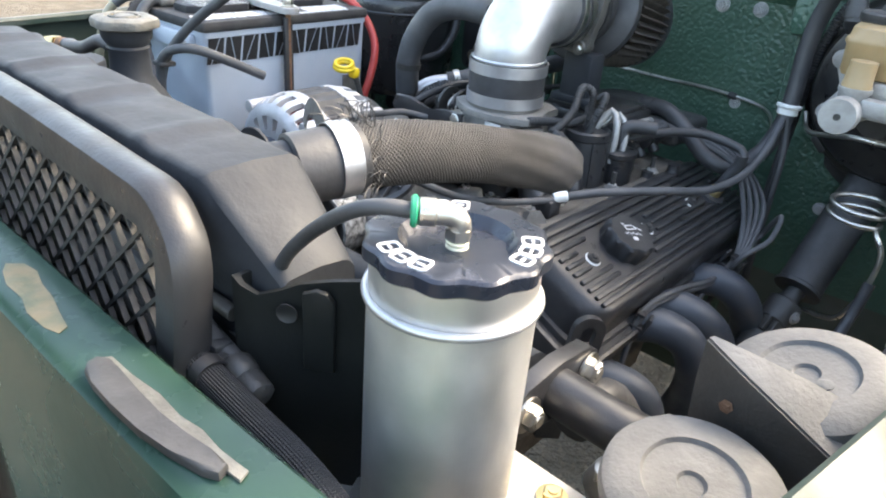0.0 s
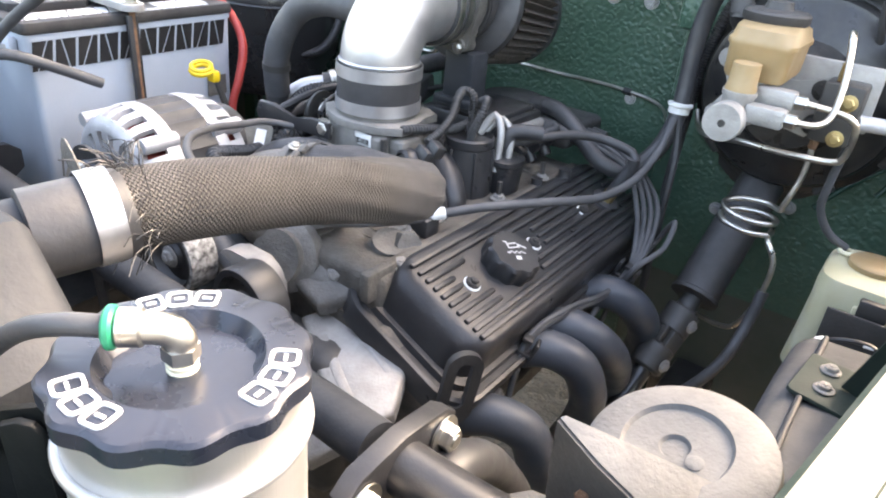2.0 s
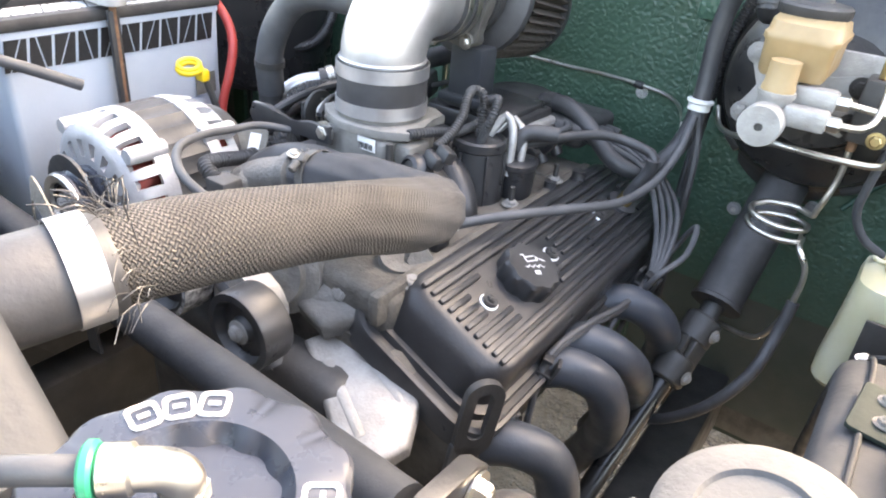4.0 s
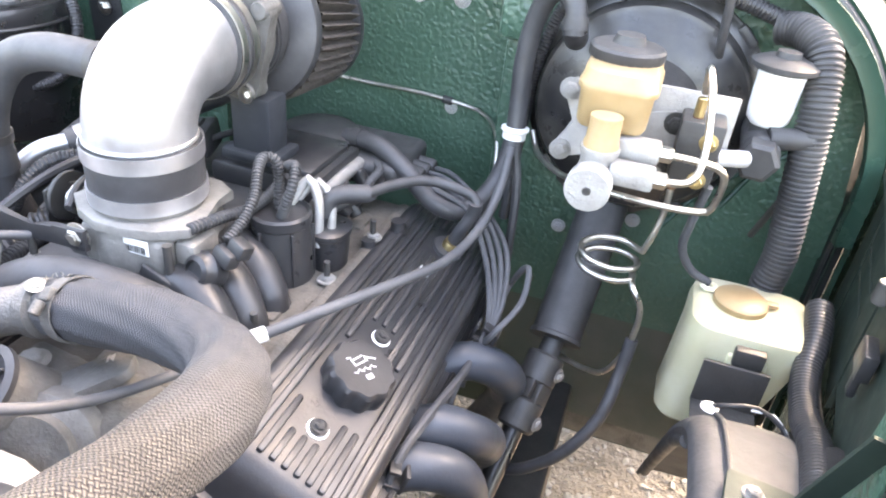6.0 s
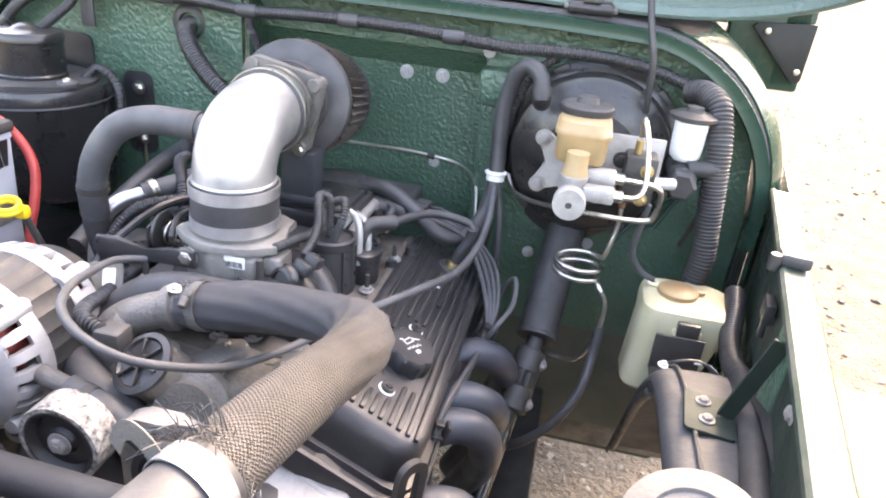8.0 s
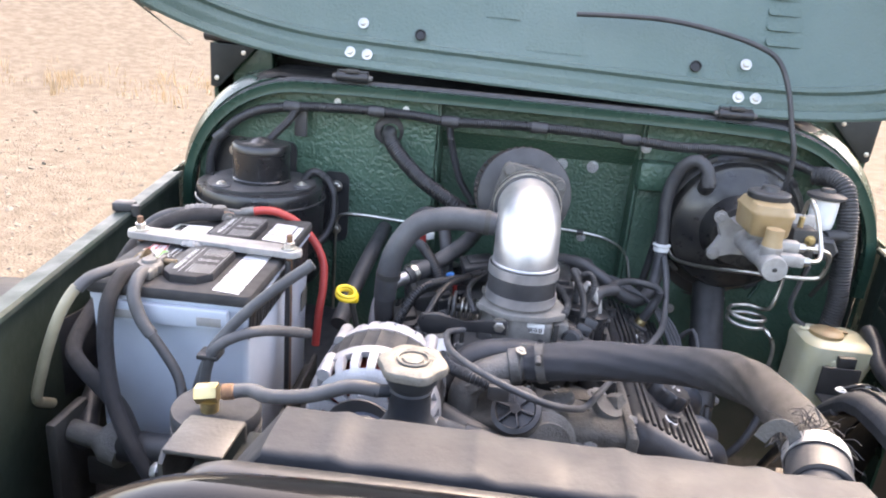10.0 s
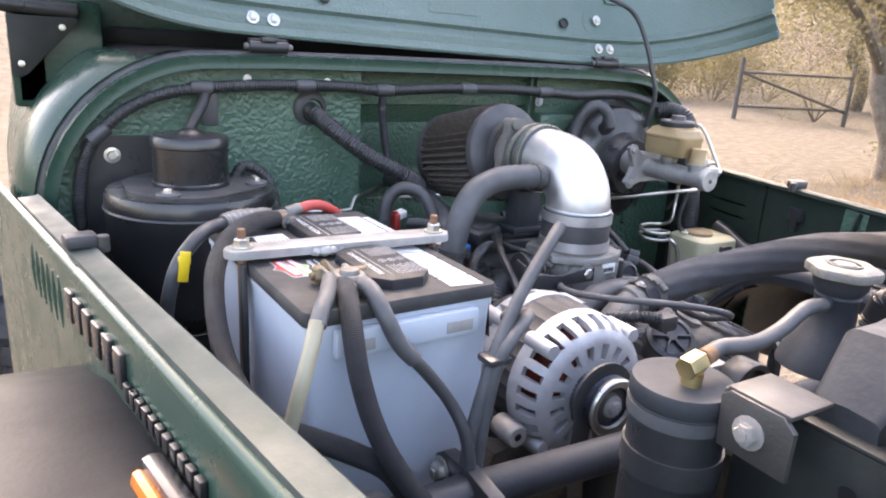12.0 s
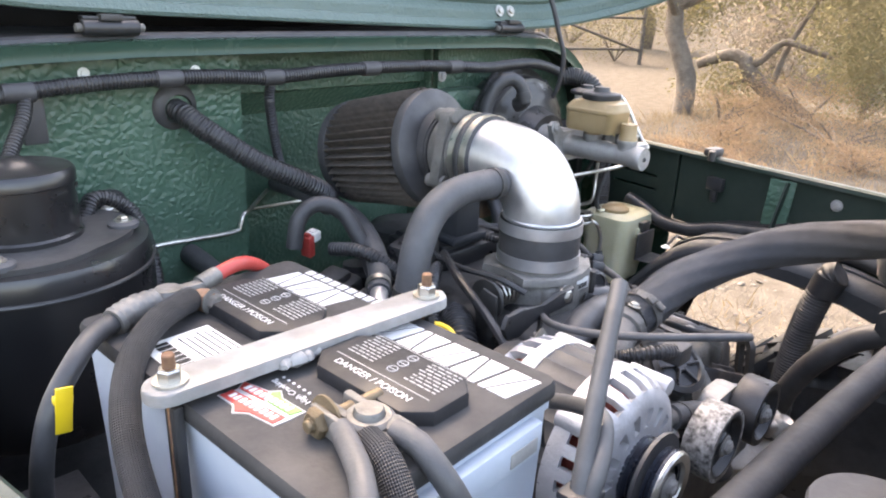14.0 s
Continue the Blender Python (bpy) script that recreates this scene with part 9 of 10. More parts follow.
def build_clutch():
    c = thing("clutch_cylinder", (0.472, 0.78, 1.12), "clutch cylinder with a white reservoir and black cap", "clutch cylinder")
    bm = bmesh.new()
    lathe(bm, (0.475, 0.792, 1.106), (0, 0, 1), [(0, 0), (0.014, 0), (0.0185, 0.005), (0.0195, 0.014), (0.0205, 0.050), (0.021, 0.054), (0, 0.054)], 32)
    part("reservoir", bm, WHITE, c, "white plastic reservoir")
    bm = bmesh.new()
    lathe(bm, (0.475, 0.792, 1.156), (0, 0, 1), [(0, 0), (0.026, 0), (0.029, 0.002), (0.029, 0.006), (0.020, 0.010), (0.011, 0.011), (0.010, 0.016), (0, 0.017)], 36)
    part("cap", bm, BLACK_DUSTY, c)
    bm = bmesh.new()
    rod(bm, (0.475, 0.760, 1.086), (0.480, 0.895, 1.090), 0.017, n=28, bev=0.003)
    lathe(bm, (0.472, 0.742, 1.085), (0.10, 1, 0), [(0, 0), (0.015, 0), (0.019, 0.003), (0.019, 0.020), (0, 0.020)], 6)
    rod(bm, (0.475, 0.792, 1.092), (0.475, 0.792, 1.112), 0.013, n=20)
    rod(bm, (0.478, 0.770, 1.100), (0.515, 0.775, 1.104), 0.010, n=14, bev=0.001)
    part("body", bm, BLACK_DUSTY, c)
    bm = bmesh.new()
    lathe(bm, (0.512, 0.775, 1.098), (0, 0, 1), [(0, -0.018), (0.008, -0.018), (0.008, 0.010), (0.006, 0.014), (0, 0.014)], 6)
    part("union", bm, DARK_STEEL, c)
    hose("clutch_line", [(0.512, 0.775, 1.082), (0.510, 0.778, 1.050), (0.505, 0.79, 1.02), (0.500, 0.81, 0.985)], 0.0035, DARK_STEEL, "dark clutch line below the cylinder", "pipe", n=8)
    h = thing("air_duct", (0.515, 0.775, 1.06), "ribbed grey-black duct down the firewall corner", "conduit")
    bm = bmesh.new()
    tube(bm, [(0.470, 0.846, 1.180), (0.488, 0.830, 1.182), (0.503, 0.805, 1.172), (0.510, 0.788, 1.140), (0.514, 0.780, 1.100), (0.520, 0.775, 1.040), (0.524, 0.770, 0.990), (0.522, 0.768, 0.950), (0.53, 0.77, 0.90)], 0.0150, n=20, wave=0.0009, pitch=0.0048)
    part("duct", bm, BLACK_DUSTY, h)
    bm = bmesh.new()
    lathe(bm, (0.527, 0.898, 1.170), (0, -1, 0), [(0, 0), (0.034, 0), (0.034, 0.003), (0.028, 0.004), (0, 0.004)], 28)
    lathe(bm, (0.545, 0.898, 1.135), (0, -1, 0), [(0, 0), (0.022, 0), (0.022, 0.003), (0.016, 0.005), (0, 0.006)], 24)
    part("blanking_plug", bm, GREEN_HAMMER, h, "green painted blanking discs")


def build_steering():
    s = thing("steering_column", (0.345, 0.80, 0.88), "dusty dark steering column tube with a universal joint", "steering column")
    a, b = Vector((0.356, 0.915, 1.012)), Vector((0.336, 0.738, 0.844))
    d = (b - a).normalized()
    bm = bmesh.new()
    lathe(bm, a, d, [(0, 0), (0.027, 0), (0.027, (b - a).length - 0.006), (0.029, (b - a).length - 0.004), (0.029, (b - a).length), (0.020, (b - a).length + 0.001), (0, (b - a).length + 0.001)], 40)
    part("tube", bm, BLACK_DUSTY, s)
    bm = bmesh.new()
    lathe(bm, (0.35, 0.902, 0.975), (0, -1, -0.4), [(0, 0), (0.065, 0), (0.065, 0.012), (0.045, 0.020), (0.03, 0.024), (0, 0.024)], 36)
    part("boot", bm, RUBBER, s)
    e = Vector((0.300, 0.585, 0.690))
    d2 = (e - b).normalized()
    bm = bmesh.new()
    rod(bm, b, b + d2 * 0.020, 0.012, n=16)
    rod(bm, b + d2 * 0.018, b + d2 * 0.052, 0.0205, n=20, bev=0.003)
    rod(bm, b + d2 * 0.070, b + d2 * 0.105, 0.0205, n=20, bev=0.003)
    m = Matrix.Translation(b + d2 * 0.060) @ turned(d2)
    for r in (0, 90):
        for sx in (-1, 1):
            box(bm, (sx * 0.014, 0, -0.005 if r else 0.005), (0.008, 0.022, 0.03), m @ Matrix.Rotation(radians(r + 20), 4, "Z"), bev=0.002)
    box(bm, (0, 0, 0), (0.016, 0.016, 0.016), m, bev=0.003)
    part("universal_joint", bm, DARK_STEEL, s)
    for q in (0.034, 0.090):
        bolt(s, b + d2 * q + Vector((0.020, -0.010, 0.004)), (0.9, -0.4, 0.1), 0.0055, CAST)
    bm = bmesh.new()
    rod(bm, b + d2 * 0.10, b + d2 * 0.34, 0.0115, n=18)
    part("shaft", bm, BLACK_GLOSS, s, "glossy black lower shaft")


def build_washer():
    w = thing("washer_bottle", (0.505, 0.71, 0.84), "yellowed translucent washer bottle with an amber cap", "washer bottle")
    bm = bmesh.new()
    rows = []
    for ww, l, r, z, cx, cy in ((0.074, 0.070, 0.018, 0.836, 0.488, 0.712), (0.086, 0.080, 0.022, 0.842, 0.490, 0.712), (0.094, 0.086, 0.022, 0.880, 0.497, 0.714), (0.104, 0.092, 0.022, 0.925, 0.505, 0.716), (0.110, 0.096, 0.022, 0.942, 0.508, 0.718), (0.106, 0.092, 0.022, 0.952, 0.508, 0.718), (0.090, 0.076, 0.022, 0.957, 0.508, 0.718)):
        rows.append([(x + cx, y + cy, z) for x, y in rounded(ww, l, r, 5)])
    vs = [[bm.verts.new(p) for p in row] for row in rows]
    for a, c in zip(vs, vs[1:]):
        for i in range(len(a)):
            j = (i + 1) % len(a)
            bm.faces.new((a[i], a[j], c[j], c[i]))
    bm.faces.new(vs[-1])
    bm.faces.new(vs[0][::-1])
    part("bottle", bm, YELLOWED, w)
    bm = bmesh.new()
    lathe(bm, (0.496, 0.719, 0.955), (0, 0, 1), [(0, 0), (0.024, 0), (0.0245, 0.002), (0.0245, 0.007), (0.022, 0.009), (0, 0.0095)], 32)
    box(bm, (0.522, 0.724, 0.9615), (0.014, 0.008, 0.004), bev=0.0012)
    part("cap", bm, AMBER_PLASTIC, w, "amber plastic cap with a tab")
    bm = bmesh.new()
    ring(bm, (0.467, 0.732, 0.960), (0, 0, 1), 0.006, 0.0025, 20, 8)
    part("hose_spigot", bm, CREAM, w)
    bm = bmesh.new()
    box(bm, (0.508, 0.668, 0.925), (0.034, 0.008, 0.022), bev=0.003)
    part("moulded_lug", bm, YELLOWED, w)
    b = thing("washer_bracket", (0.50, 0.63, 0.91), "folded dark steel bracket under the washer bottle", "bracket")
    bm = bmesh.new()
    box(bm, (0.500, 0.655, 0.908), (0.056, 0.004, 0.048), pose(0, 0, 0, 0, 0, 0), bev=0.001)
    box(bm, (0.500, 0.625, 0.886), (0.056, 0.06, 0.003), pose(0, 0, 0, 0, 0, 0), bev=0.001)
    box(bm, (0.508, 0.664, 0.938), (0.026, 0.010, 0.018), bev=0.002)
    part("plate", bm, DARK_STEEL, b)
    bolt(b, (0.480, 0.605, 0.921), (0, 0, 1), 0.005, WHITE)
    hose("wire", [(0.482, 0.605, 0.924), (0.495, 0.602, 0.932), (0.515, 0.606, 0.933), (0.535, 0.602, 0.925), (0.545, 0.59, 0.915)], 0.0022, BLACK, "thin black wire on the bracket", "cable", n=8)
    hose("wire", [(0.510, 0.603, 0.932), (0.528, 0.606, 0.930), (0.540, 0.598, 0.922)], 0.0014, WHITE, "thin white wire on the bracket", "cable", n=6)


def build_inner_guard():
    g = thing("inner_guard", (0.50, 0.42, 0.90), "dusty dark pressed wheel guard with rolled edges", "inner fender")

    def rows_of(stations):
        rows = []
        for y, zt, xl, drop in stations:
            xr = side_x(y, 1) - 0.004
            row = [(xl + 0.004, y, zt - drop), (xl, y, zt - 0.020)]
            for j in range(5):
                a = radians(180 - 22.5 * j)
                row.append((xl + 0.020 + 0.020 * math.cos(a), y, zt - 0.020 + 0.020 * math.sin(a)))
            row += [((xl + xr) / 2 + 0.01, y, zt + 0.002), (xr, y, zt)]
            rows.append(row)
        return rows
    top = rows_of([(0.24, 0.930, 0.458, 0.05), (0.27, 0.950, 0.458, 0.05), (0.32, 0.960, 0.458, 0.045), (0.40, 0.966, 0.459, 0.040), (0.48, 0.964, 0.460, 0.036), (0.53, 0.957, 0.461, 0.034), (0.56, 0.947, 0.462, 0.034), (0.585, 0.930, 0.463, 0.034)])
    bm = bmesh.new()
    lid(bm, top, 0.004)
    part("top_panel", bm, GUARD_GREY, g, "", 50)
    # the rear end falls steeply towards the sill
    base = top[-1]
    rows = [base]
    for k in range(1, 10):
        t = k / 9
        y, dz = 0.585 + 0.012 * math.sin(min(1, 3 * t) * 1.57) + 0.175 * t, -0.255 * t ** 1.1
        rows.append([(x + 0.002 * t, y, z + dz + (0.0 if i else 0.010 * t)) for i, (x, _, z) in enumerate(base)])
    bm = bmesh.new()
    lid(bm, rows, 0.005)
    part("rear_skirt", bm, GUARD_GREY, g, "", 50)
    bm = bmesh.new()
    tube(bm, [(r[0][0] + 0.002, r[0][1], r[0][2]) for r in rows[::2]] , 0.006, n=10, step=0.02)
    part("rolled_edge", bm, BLACK_DUSTY, g)
    bm = bmesh.new()
    tube(bm, [(0.482, y, z + 0.0015) for y, z in ((0.27, 0.950), (0.32, 0.961), (0.40, 0.967), (0.48, 0.965), (0.53, 0.958), (0.56, 0.948), (0.585, 0.931))], 0.0022, n=8, step=0.02)
    part("seam", bm, RUBBER, g, "black sealed seam")
    b = thing("guard_stay", (0.495, 0.455, 0.97), "green flat-bar stay bolted to the wheel guard", "bracket")
    bm = bmesh.new()
    prism(bm, rounded(0.044, 0.060, 0.004, 3), 0.003, pose(0.497, 0.457, 0.968, 0, 3, -6), 0.0008)
    part("foot", bm, GREEN_SHADED, b)
    bm = bmesh.new()
    a0, a1 = Vector((0.510, 0.456, 0.9712)), Vector((0.5335, 0.449, 1.058))
    sweep(bm, [a0, a0.lerp(a1, 0.5), a1], [(-0.0075, -0.0015), (0.0075, -0.0015), (0.0075, 0.0015), (-0.0075, 0.0015)])
    part("bar", bm, GREEN_SHADED, b)
    for y in (0.445, 0.472):
        bolt(b, (0.4935, y, 0.972), (0, 0, 1), 0.0048, CAST, h=0.8)
    t = thing("apron_loom", (0.55, 0.6, 0.95), "thick black ribbed loom along the apron", "conduit", "looms")
    bm = bmesh.new()
    tube(bm, [(0.565, 0.735, 0.965), (0.562, 0.700, 0.955), (0.553, 0.655, 0.940), (0.548, 0.600, 0.940), (0.545, 0.550, 0.955), (0.536, 0.480, 0.968)], 0.0120, n=16, wave=0.0003, pitch=0.0042)
    part("conduit", bm, BLACK, t)
    bm = bmesh.new()
    tube(bm, [(0.536, 0.482, 0.968), (0.524, 0.40, 0.974), (0.510, 0.30, 0.970), (0.50, 0.22, 0.950)], 0.0115, n=16, step=0.02)
    part("tape", bm, BLACK_DUSTY, t, "black taped run")


def build_guard_clutter():
    h = thing("braided_line", (0.45, 0.35, 0.9), "thick ribbed hose dropping behind the wheel guard", "hose")
    bm = bmesh.new()
    tube(bm, [(0.45, 0.330, 0.966), (0.45, 0.342, 0.955), (0.45, 0.358, 0.891), (0.45, 0.368, 0.803), (0.45, 0.37, 0.72)], 0.0190, n=20, wave=0.0007, pitch=0.0045)
    part("hose", bm, BLACK_DUSTY, h)
    bm = bmesh.new()
    band(bm, (0.45, 0.344, 0.945), (0, 0.25, -1), 0.0200, 0.030, 0.0015, 28)
    part("strap", bm, BLACK, h)
    hose("curved_hose", [(0.345, 0.35, 0.74), (0.340, 0.341, 0.800), (0.335, 0.322, 0.855), (0.33, 0.296, 0.897), (0.33, 0.268, 0.928), (0.33, 0.238, 0.945), (0.33, 0.21, 0.94)], 0.0150, RUBBER, "curved black hose beside the cross tube", n=14)


def build_firewall_loom():
    w = thing("firewall_loom", (0, 0.84, 1.205), "long ribbed black wiring loom taped along the firewall", "conduit")
    bm = bmesh.new()
    tube(bm, [(-0.555, 0.862, 0.985), (-0.556, 0.856, 1.060), (-0.545, 0.846, 1.115), (-0.515, 0.842, 1.160), (-0.465, 0.840, 1.192), (-0.400, 0.840, 1.206), (-0.300, 0.842, 1.212), (-0.200, 0.842, 1.212), (-0.130, 0.840, 1.208), (-0.020, 0.838, 1.213), (0.100, 0.830, 1.214), (0.180, 0.820, 1.211), (0.235, 0.818, 1.208), (0.300, 0.822, 1.210), (0.370, 0.834, 1.208), (0.430, 0.842, 1.198), (0.480, 0.848, 1.182), (0.505, 0.86, 1.17)], 0.0078, n=12, wave=0.0005, pitch=0.0036)
    part("conduit", bm, BLACK, w)
    for x, y, z, dx in ((-0.53, 0.843, 1.145, 0.6), (-0.400, 0.840, 1.206, 1), (-0.255, 0.842, 1.212, 1), (-0.130, 0.840, 1.208, 1), (0.018, 0.836, 1.213, 1), (0.165, 0.822, 1.211, 1)):
        bm = bmesh.new()
        lathe(bm, (x - 0.014 * dx, y, z - (0.008 if dx < 1 else 0)), (dx, 0, 0.5 if dx < 1 else 0), [(0.0084, 0), (0.0094, 0.001), (0.0094, 0.027), (0.0084, 0.028)], 16)
        part("tape", bm, RUBBER, w, "black tape wrap")
    bm = bmesh.new()
    tube(bm, [(-0.395, 0.838, 1.200), (-0.402, 0.828, 1.185), (-0.418, 0.810, 1.165), (-0.430, 0.795, 1.150)], 0.0065, n=10, wave=0.0005, pitch=0.0036)
    part("branch", bm, BLACK, w)
    bm = bmesh.new()
    tube(bm, [(-0.130, 0.842, 1.200), (-0.128, 0.850, 1.180), (-0.118, 0.860, 1.140), (-0.105, 0.870, 1.100), (-0.08, 0.885, 1.06)], 0.006, n=10, wave=0.0005, pitch=0.0036)
    part("branch", bm, BLACK, w)
    bm = bmesh.new()
    box(bm, (-0.388, 0.850, 1.180), (0.022, 0.006, 0.05), pose(0, 0, 0), bev=0.002)
    part("tape_tail", bm, RUBBER, w)
    hose("wiring_loom", [(0.232, 0.880, 0.90), (0.238, 0.862, 0.98), (0.245, 0.850, 1.06), (0.252, 0.846, 1.12), (0.268, 0.846, 1.170), (0.30, 0.85, 1.20)], 0.0062, BLACK, "black ribbed loom beside the booster", "cable", "looms", n=10, wave=0.0005, pitch=0.0036)
    hose("wiring_loom", [(0.248, 0.80, 1.03), (0.258, 0.79, 0.99), (0.262, 0.78, 0.94), (0.262, 0.78, 0.85), (0.26, 0.79, 0.75)], 0.005, RUBBER, "black cable dropping past the column", "cable", "looms", n=8)
    hose("washer_tube", [(0.055, 0.866, 1.395), (0.12, 0.872, 1.398), (0.20, 0.876, 1.398), (0.278, 0.874, 1.388), (0.340, 0.856, 1.372), (0.373, 0.842, 1.352), (0.392, 0.826, 1.310), (0.405, 0.812, 1.255), (0.415, 0.806, 1.215), (0.420, 0.82, 1.16), (0.425, 0.86, 1.12)], 0.0042, RUBBER, "thin black washer tube from the hood to the firewall", n=10)


build_brakes()
build_clutch()
build_steering()
build_washer()
build_inner_guard()
build_guard_clutter()
build_firewall_loom()


# ---- battery side ----
BAT = pose(-0.3660, 0.4355, 0.0, 0, 0, 2.5)


def wedges(k, h, w):
    """A slanted block of height 2h parted into two wedges by a thin cut, which leans to either side in turn."""
    tilt, g, s = 0.16 * h, 0.10 * w, (0.45 if k % 2 else -0.45) * w
    pieces = [[(-w, -h), (s - g, -h), (-s - g, h), (-w, h)], [(s + g, -h), (w, -h), (w, h), (-s + g, h)]]
    return [[(x + tilt * y / h, y) for x, y in q] for q in pieces]


def build_battery():
    b = thing("battery", (-0.366, 0.4355, 0.868), "bluish-white car battery with a grey-black lid", "battery")
    W, L = 0.170, 0.268

    def skin(bm, rows):
        vs = [[bm.verts.new(BAT @ Vector(p)) for p in row] for row in rows]
        for a, c in zip(vs, vs[1:]):
            for i in range(len(a)):
                j = (i + 1) % len(a)
                bm.faces.new((a[i], a[j], c[j], c[i]))
        bm.faces.new(vs[-1])
        bm.faces.new(vs[0][::-1])
    bm = bmesh.new()
    skin(bm, [[(x, y, z) for x, y in rounded(w, l, r, 4)] for w, l, r, z in ((W - 0.016, L - 0.016, 0.006, 0.868), (W - 0.010, L - 0.010, 0.006, 0.874), (W - 0.008, L - 0.008, 0.006, 1.0), (W - 0.005, L - 0.005, 0.006, 1.074), (W - 0.002, L - 0.002, 0.006, 1.0745), (W - 0.002, L - 0.002, 0.006, 1.0812))])
    part("case", bm, BATTERY_WHITE, b)
    for s in (-1, 1):
        bm = bmesh.new()
        box(bm, (0, s * (L / 2 + 0.002), 1.066), (0.128, 0.010, 0.022), BAT, bev=0.003)
        h = part("handle_lip", bm, BATTERY_WHITE, b)
        for sx in (-1, 1):
            bm = bmesh.new()
            box(bm, (sx * 0.045, s * (L / 2 + 0.0062), 1.064), (0.026, 0.003, 0.010), BAT, bev=0.001)
            part("recess", bm, STRAP, h)
    bm = bmesh.new()
    skin(bm, [[(x, y, z) for x, y in rounded(w, l, 0.007, 4)] for w, l, z in ((W + 0.001, L + 0.001, 1.0814), (W + 0.003, L + 0.003, 1.083), (W + 0.003, L + 0.003, 1.0895), (W, L, 1.0928), (W - 0.006, L - 0.006, 1.0935))])
    lid_ = part("lid", bm, BATTERY_BLACK, b, "grey-black plastic lid")
    # vent covers with printed warnings
    for y in (-0.0690, 0.0575):
        bm = bmesh.new()
        o = rounded(0.054, 0.094, 0.013, 1, 0.009, y)
        prism(bm, o, 0.0095, BAT @ pose(0, 0, 1.0930), 0.0020)
        v = part("vent_cover", bm, VENT_BLACK, b, "raised black vent cover with small white print")
        bm = bmesh.new()
        rnd = random.Random(int(1000 + y * 100))
        # small print in two columns under the heading, a row of signs and two rules
        for k in range(8):
            x = 0.0300 - 0.0032 * k
            for a, e in ((-0.036, -0.012), (0.014, 0.036)):
                run = y + a
                while run < y + e - 0.002:
                    w = min(rnd.uniform(0.0022, 0.0065), y + e - run)
                    box(bm, (x, run + w / 2, 1.1027), (0.0009, w, 0.0003), BAT, bev=0)
                    run += w + 0.0014
        for x in (0.0005, 0.033):
            box(bm, (x, y, 1.1027), (0.0005, 0.076, 0.0003), BAT, bev=0)
        for k in range(3):
            ring(bm, BAT @ Vector((0.027 - 0.0085 * k, y, 1.1027)), (0, 0, 1), 0.0032, 0.0004, 16, 4)
            box(bm, (0.027 - 0.0085 * k, y, 1.1027), (0.0006, 0.006, 0.0003), BAT, bev=0)
        tagged(part("print", bm, PRINT_GREY, v), kind="stuff")
        cu = bpy.data.curves.new("warning", "FONT")
        cu.body, cu.size, cu.align_x, cu.align_y, cu.extrude = "DANGER / POISON", 0.0072, "CENTER", "CENTER", 0.0001
        ob = new("warning_text", cu)
        ob.data.materials.append(MARK_WHITE)
        dg = bpy.context.evaluated_depsgraph_get()
        me = bpy.data.meshes.new_from_object(ob.evaluated_get(dg))
        bpy.data.objects.remove(ob)
        tx = new("warning_text", me)
        tx.parent = v
        tx.matrix_basis = BAT @ pose(-0.0065, y, 1.1027, 0, 0, -90)
    # big maker's marks: plain blocks, white on the lid and black on the side
    for k in range(10):
        y = -0.118 + 0.0238 * k
        if 0.002 < y < 0.030:
            continue
        bm = bmesh.new()
        for q in wedges(k, 0.0145, 0.0104):
            prism(bm, q, 0.0006, BAT @ pose(0.058, y, 1.0935, 0, 0, 90), 0)
        part("mark", bm, MARK_WHITE, lid_)
    for k in range(11):
        bm = bmesh.new()
        box(bm, (0.0785, -0.002 + 0.0098 * k, 1.0938), (0.007, 0.007, 0.0006), BAT, bev=0)
        part("mark", bm, MARK_WHITE, lid_)
    for k in range(10):
        y = -0.118 + 0.0252 * k
        bm = bmesh.new()
        m = BAT @ Matrix(((0, 0, 1, W / 2 - 0.0022), (1, 0, 0, y), (0, 1, 0, 1.0585), (0, 0, 0, 1)))
        for q in wedges(k, 0.0150, 0.0108):
            prism(bm, q[::-1], 0.0008, m, 0)
        part("mark", bm, MARK_BLACK, b)
    bm = bmesh.new()
    box(bm, (W / 2 - 0.002, 0.104, 0.990), (0.0006, 0.030, 0.026), BAT, bev=0)
    part("sticker", bm, CAP_GREY, b, "small grey sticker")
    # sticker with a bar code
    bm = bmesh.new()
    box(bm, (-0.0515, 0.040, 1.0938), (0.046, 0.056, 0.0006), BAT, bev=0)
    st = part("sticker", bm, WHITE, lid_, "white paper sticker with a bar code")
    bm = bmesh.new()
    for k in range(18):
        box(bm, (-0.064, 0.030 + 0.0019 * k + (0.0006 if k % 3 else 0), 1.0943), (0.009, 0.0014 if k % 3 else 0.0007, 0.0004), BAT, bev=0)
    for k in range(6):
        box(bm, (-0.052 + 0.0042 * k, 0.040, 1.0943), (0.0007, 0.045 - 0.004 * (k % 3), 0.0004), BAT, bev=0)
    tagged(part("bar_code", bm, MARK_BLACK, st), kind="stuff")
    bm = bmesh.new()
    lathe(bm, BAT @ Vector((-0.064, 0.021, 1.0942)), (0, 0, 1), [(0, 0), (0.005, 0), (0.005, 0.0004), (0, 0.0004)], 16)
    part("spot", bm, GREEN_CLIP, st, "green spot")
    # emblem in red, white and green, plain shapes
    m = BAT @ pose(-0.0570, -0.0355, 1.0936, 0, 0, 96)
    bm = bmesh.new()
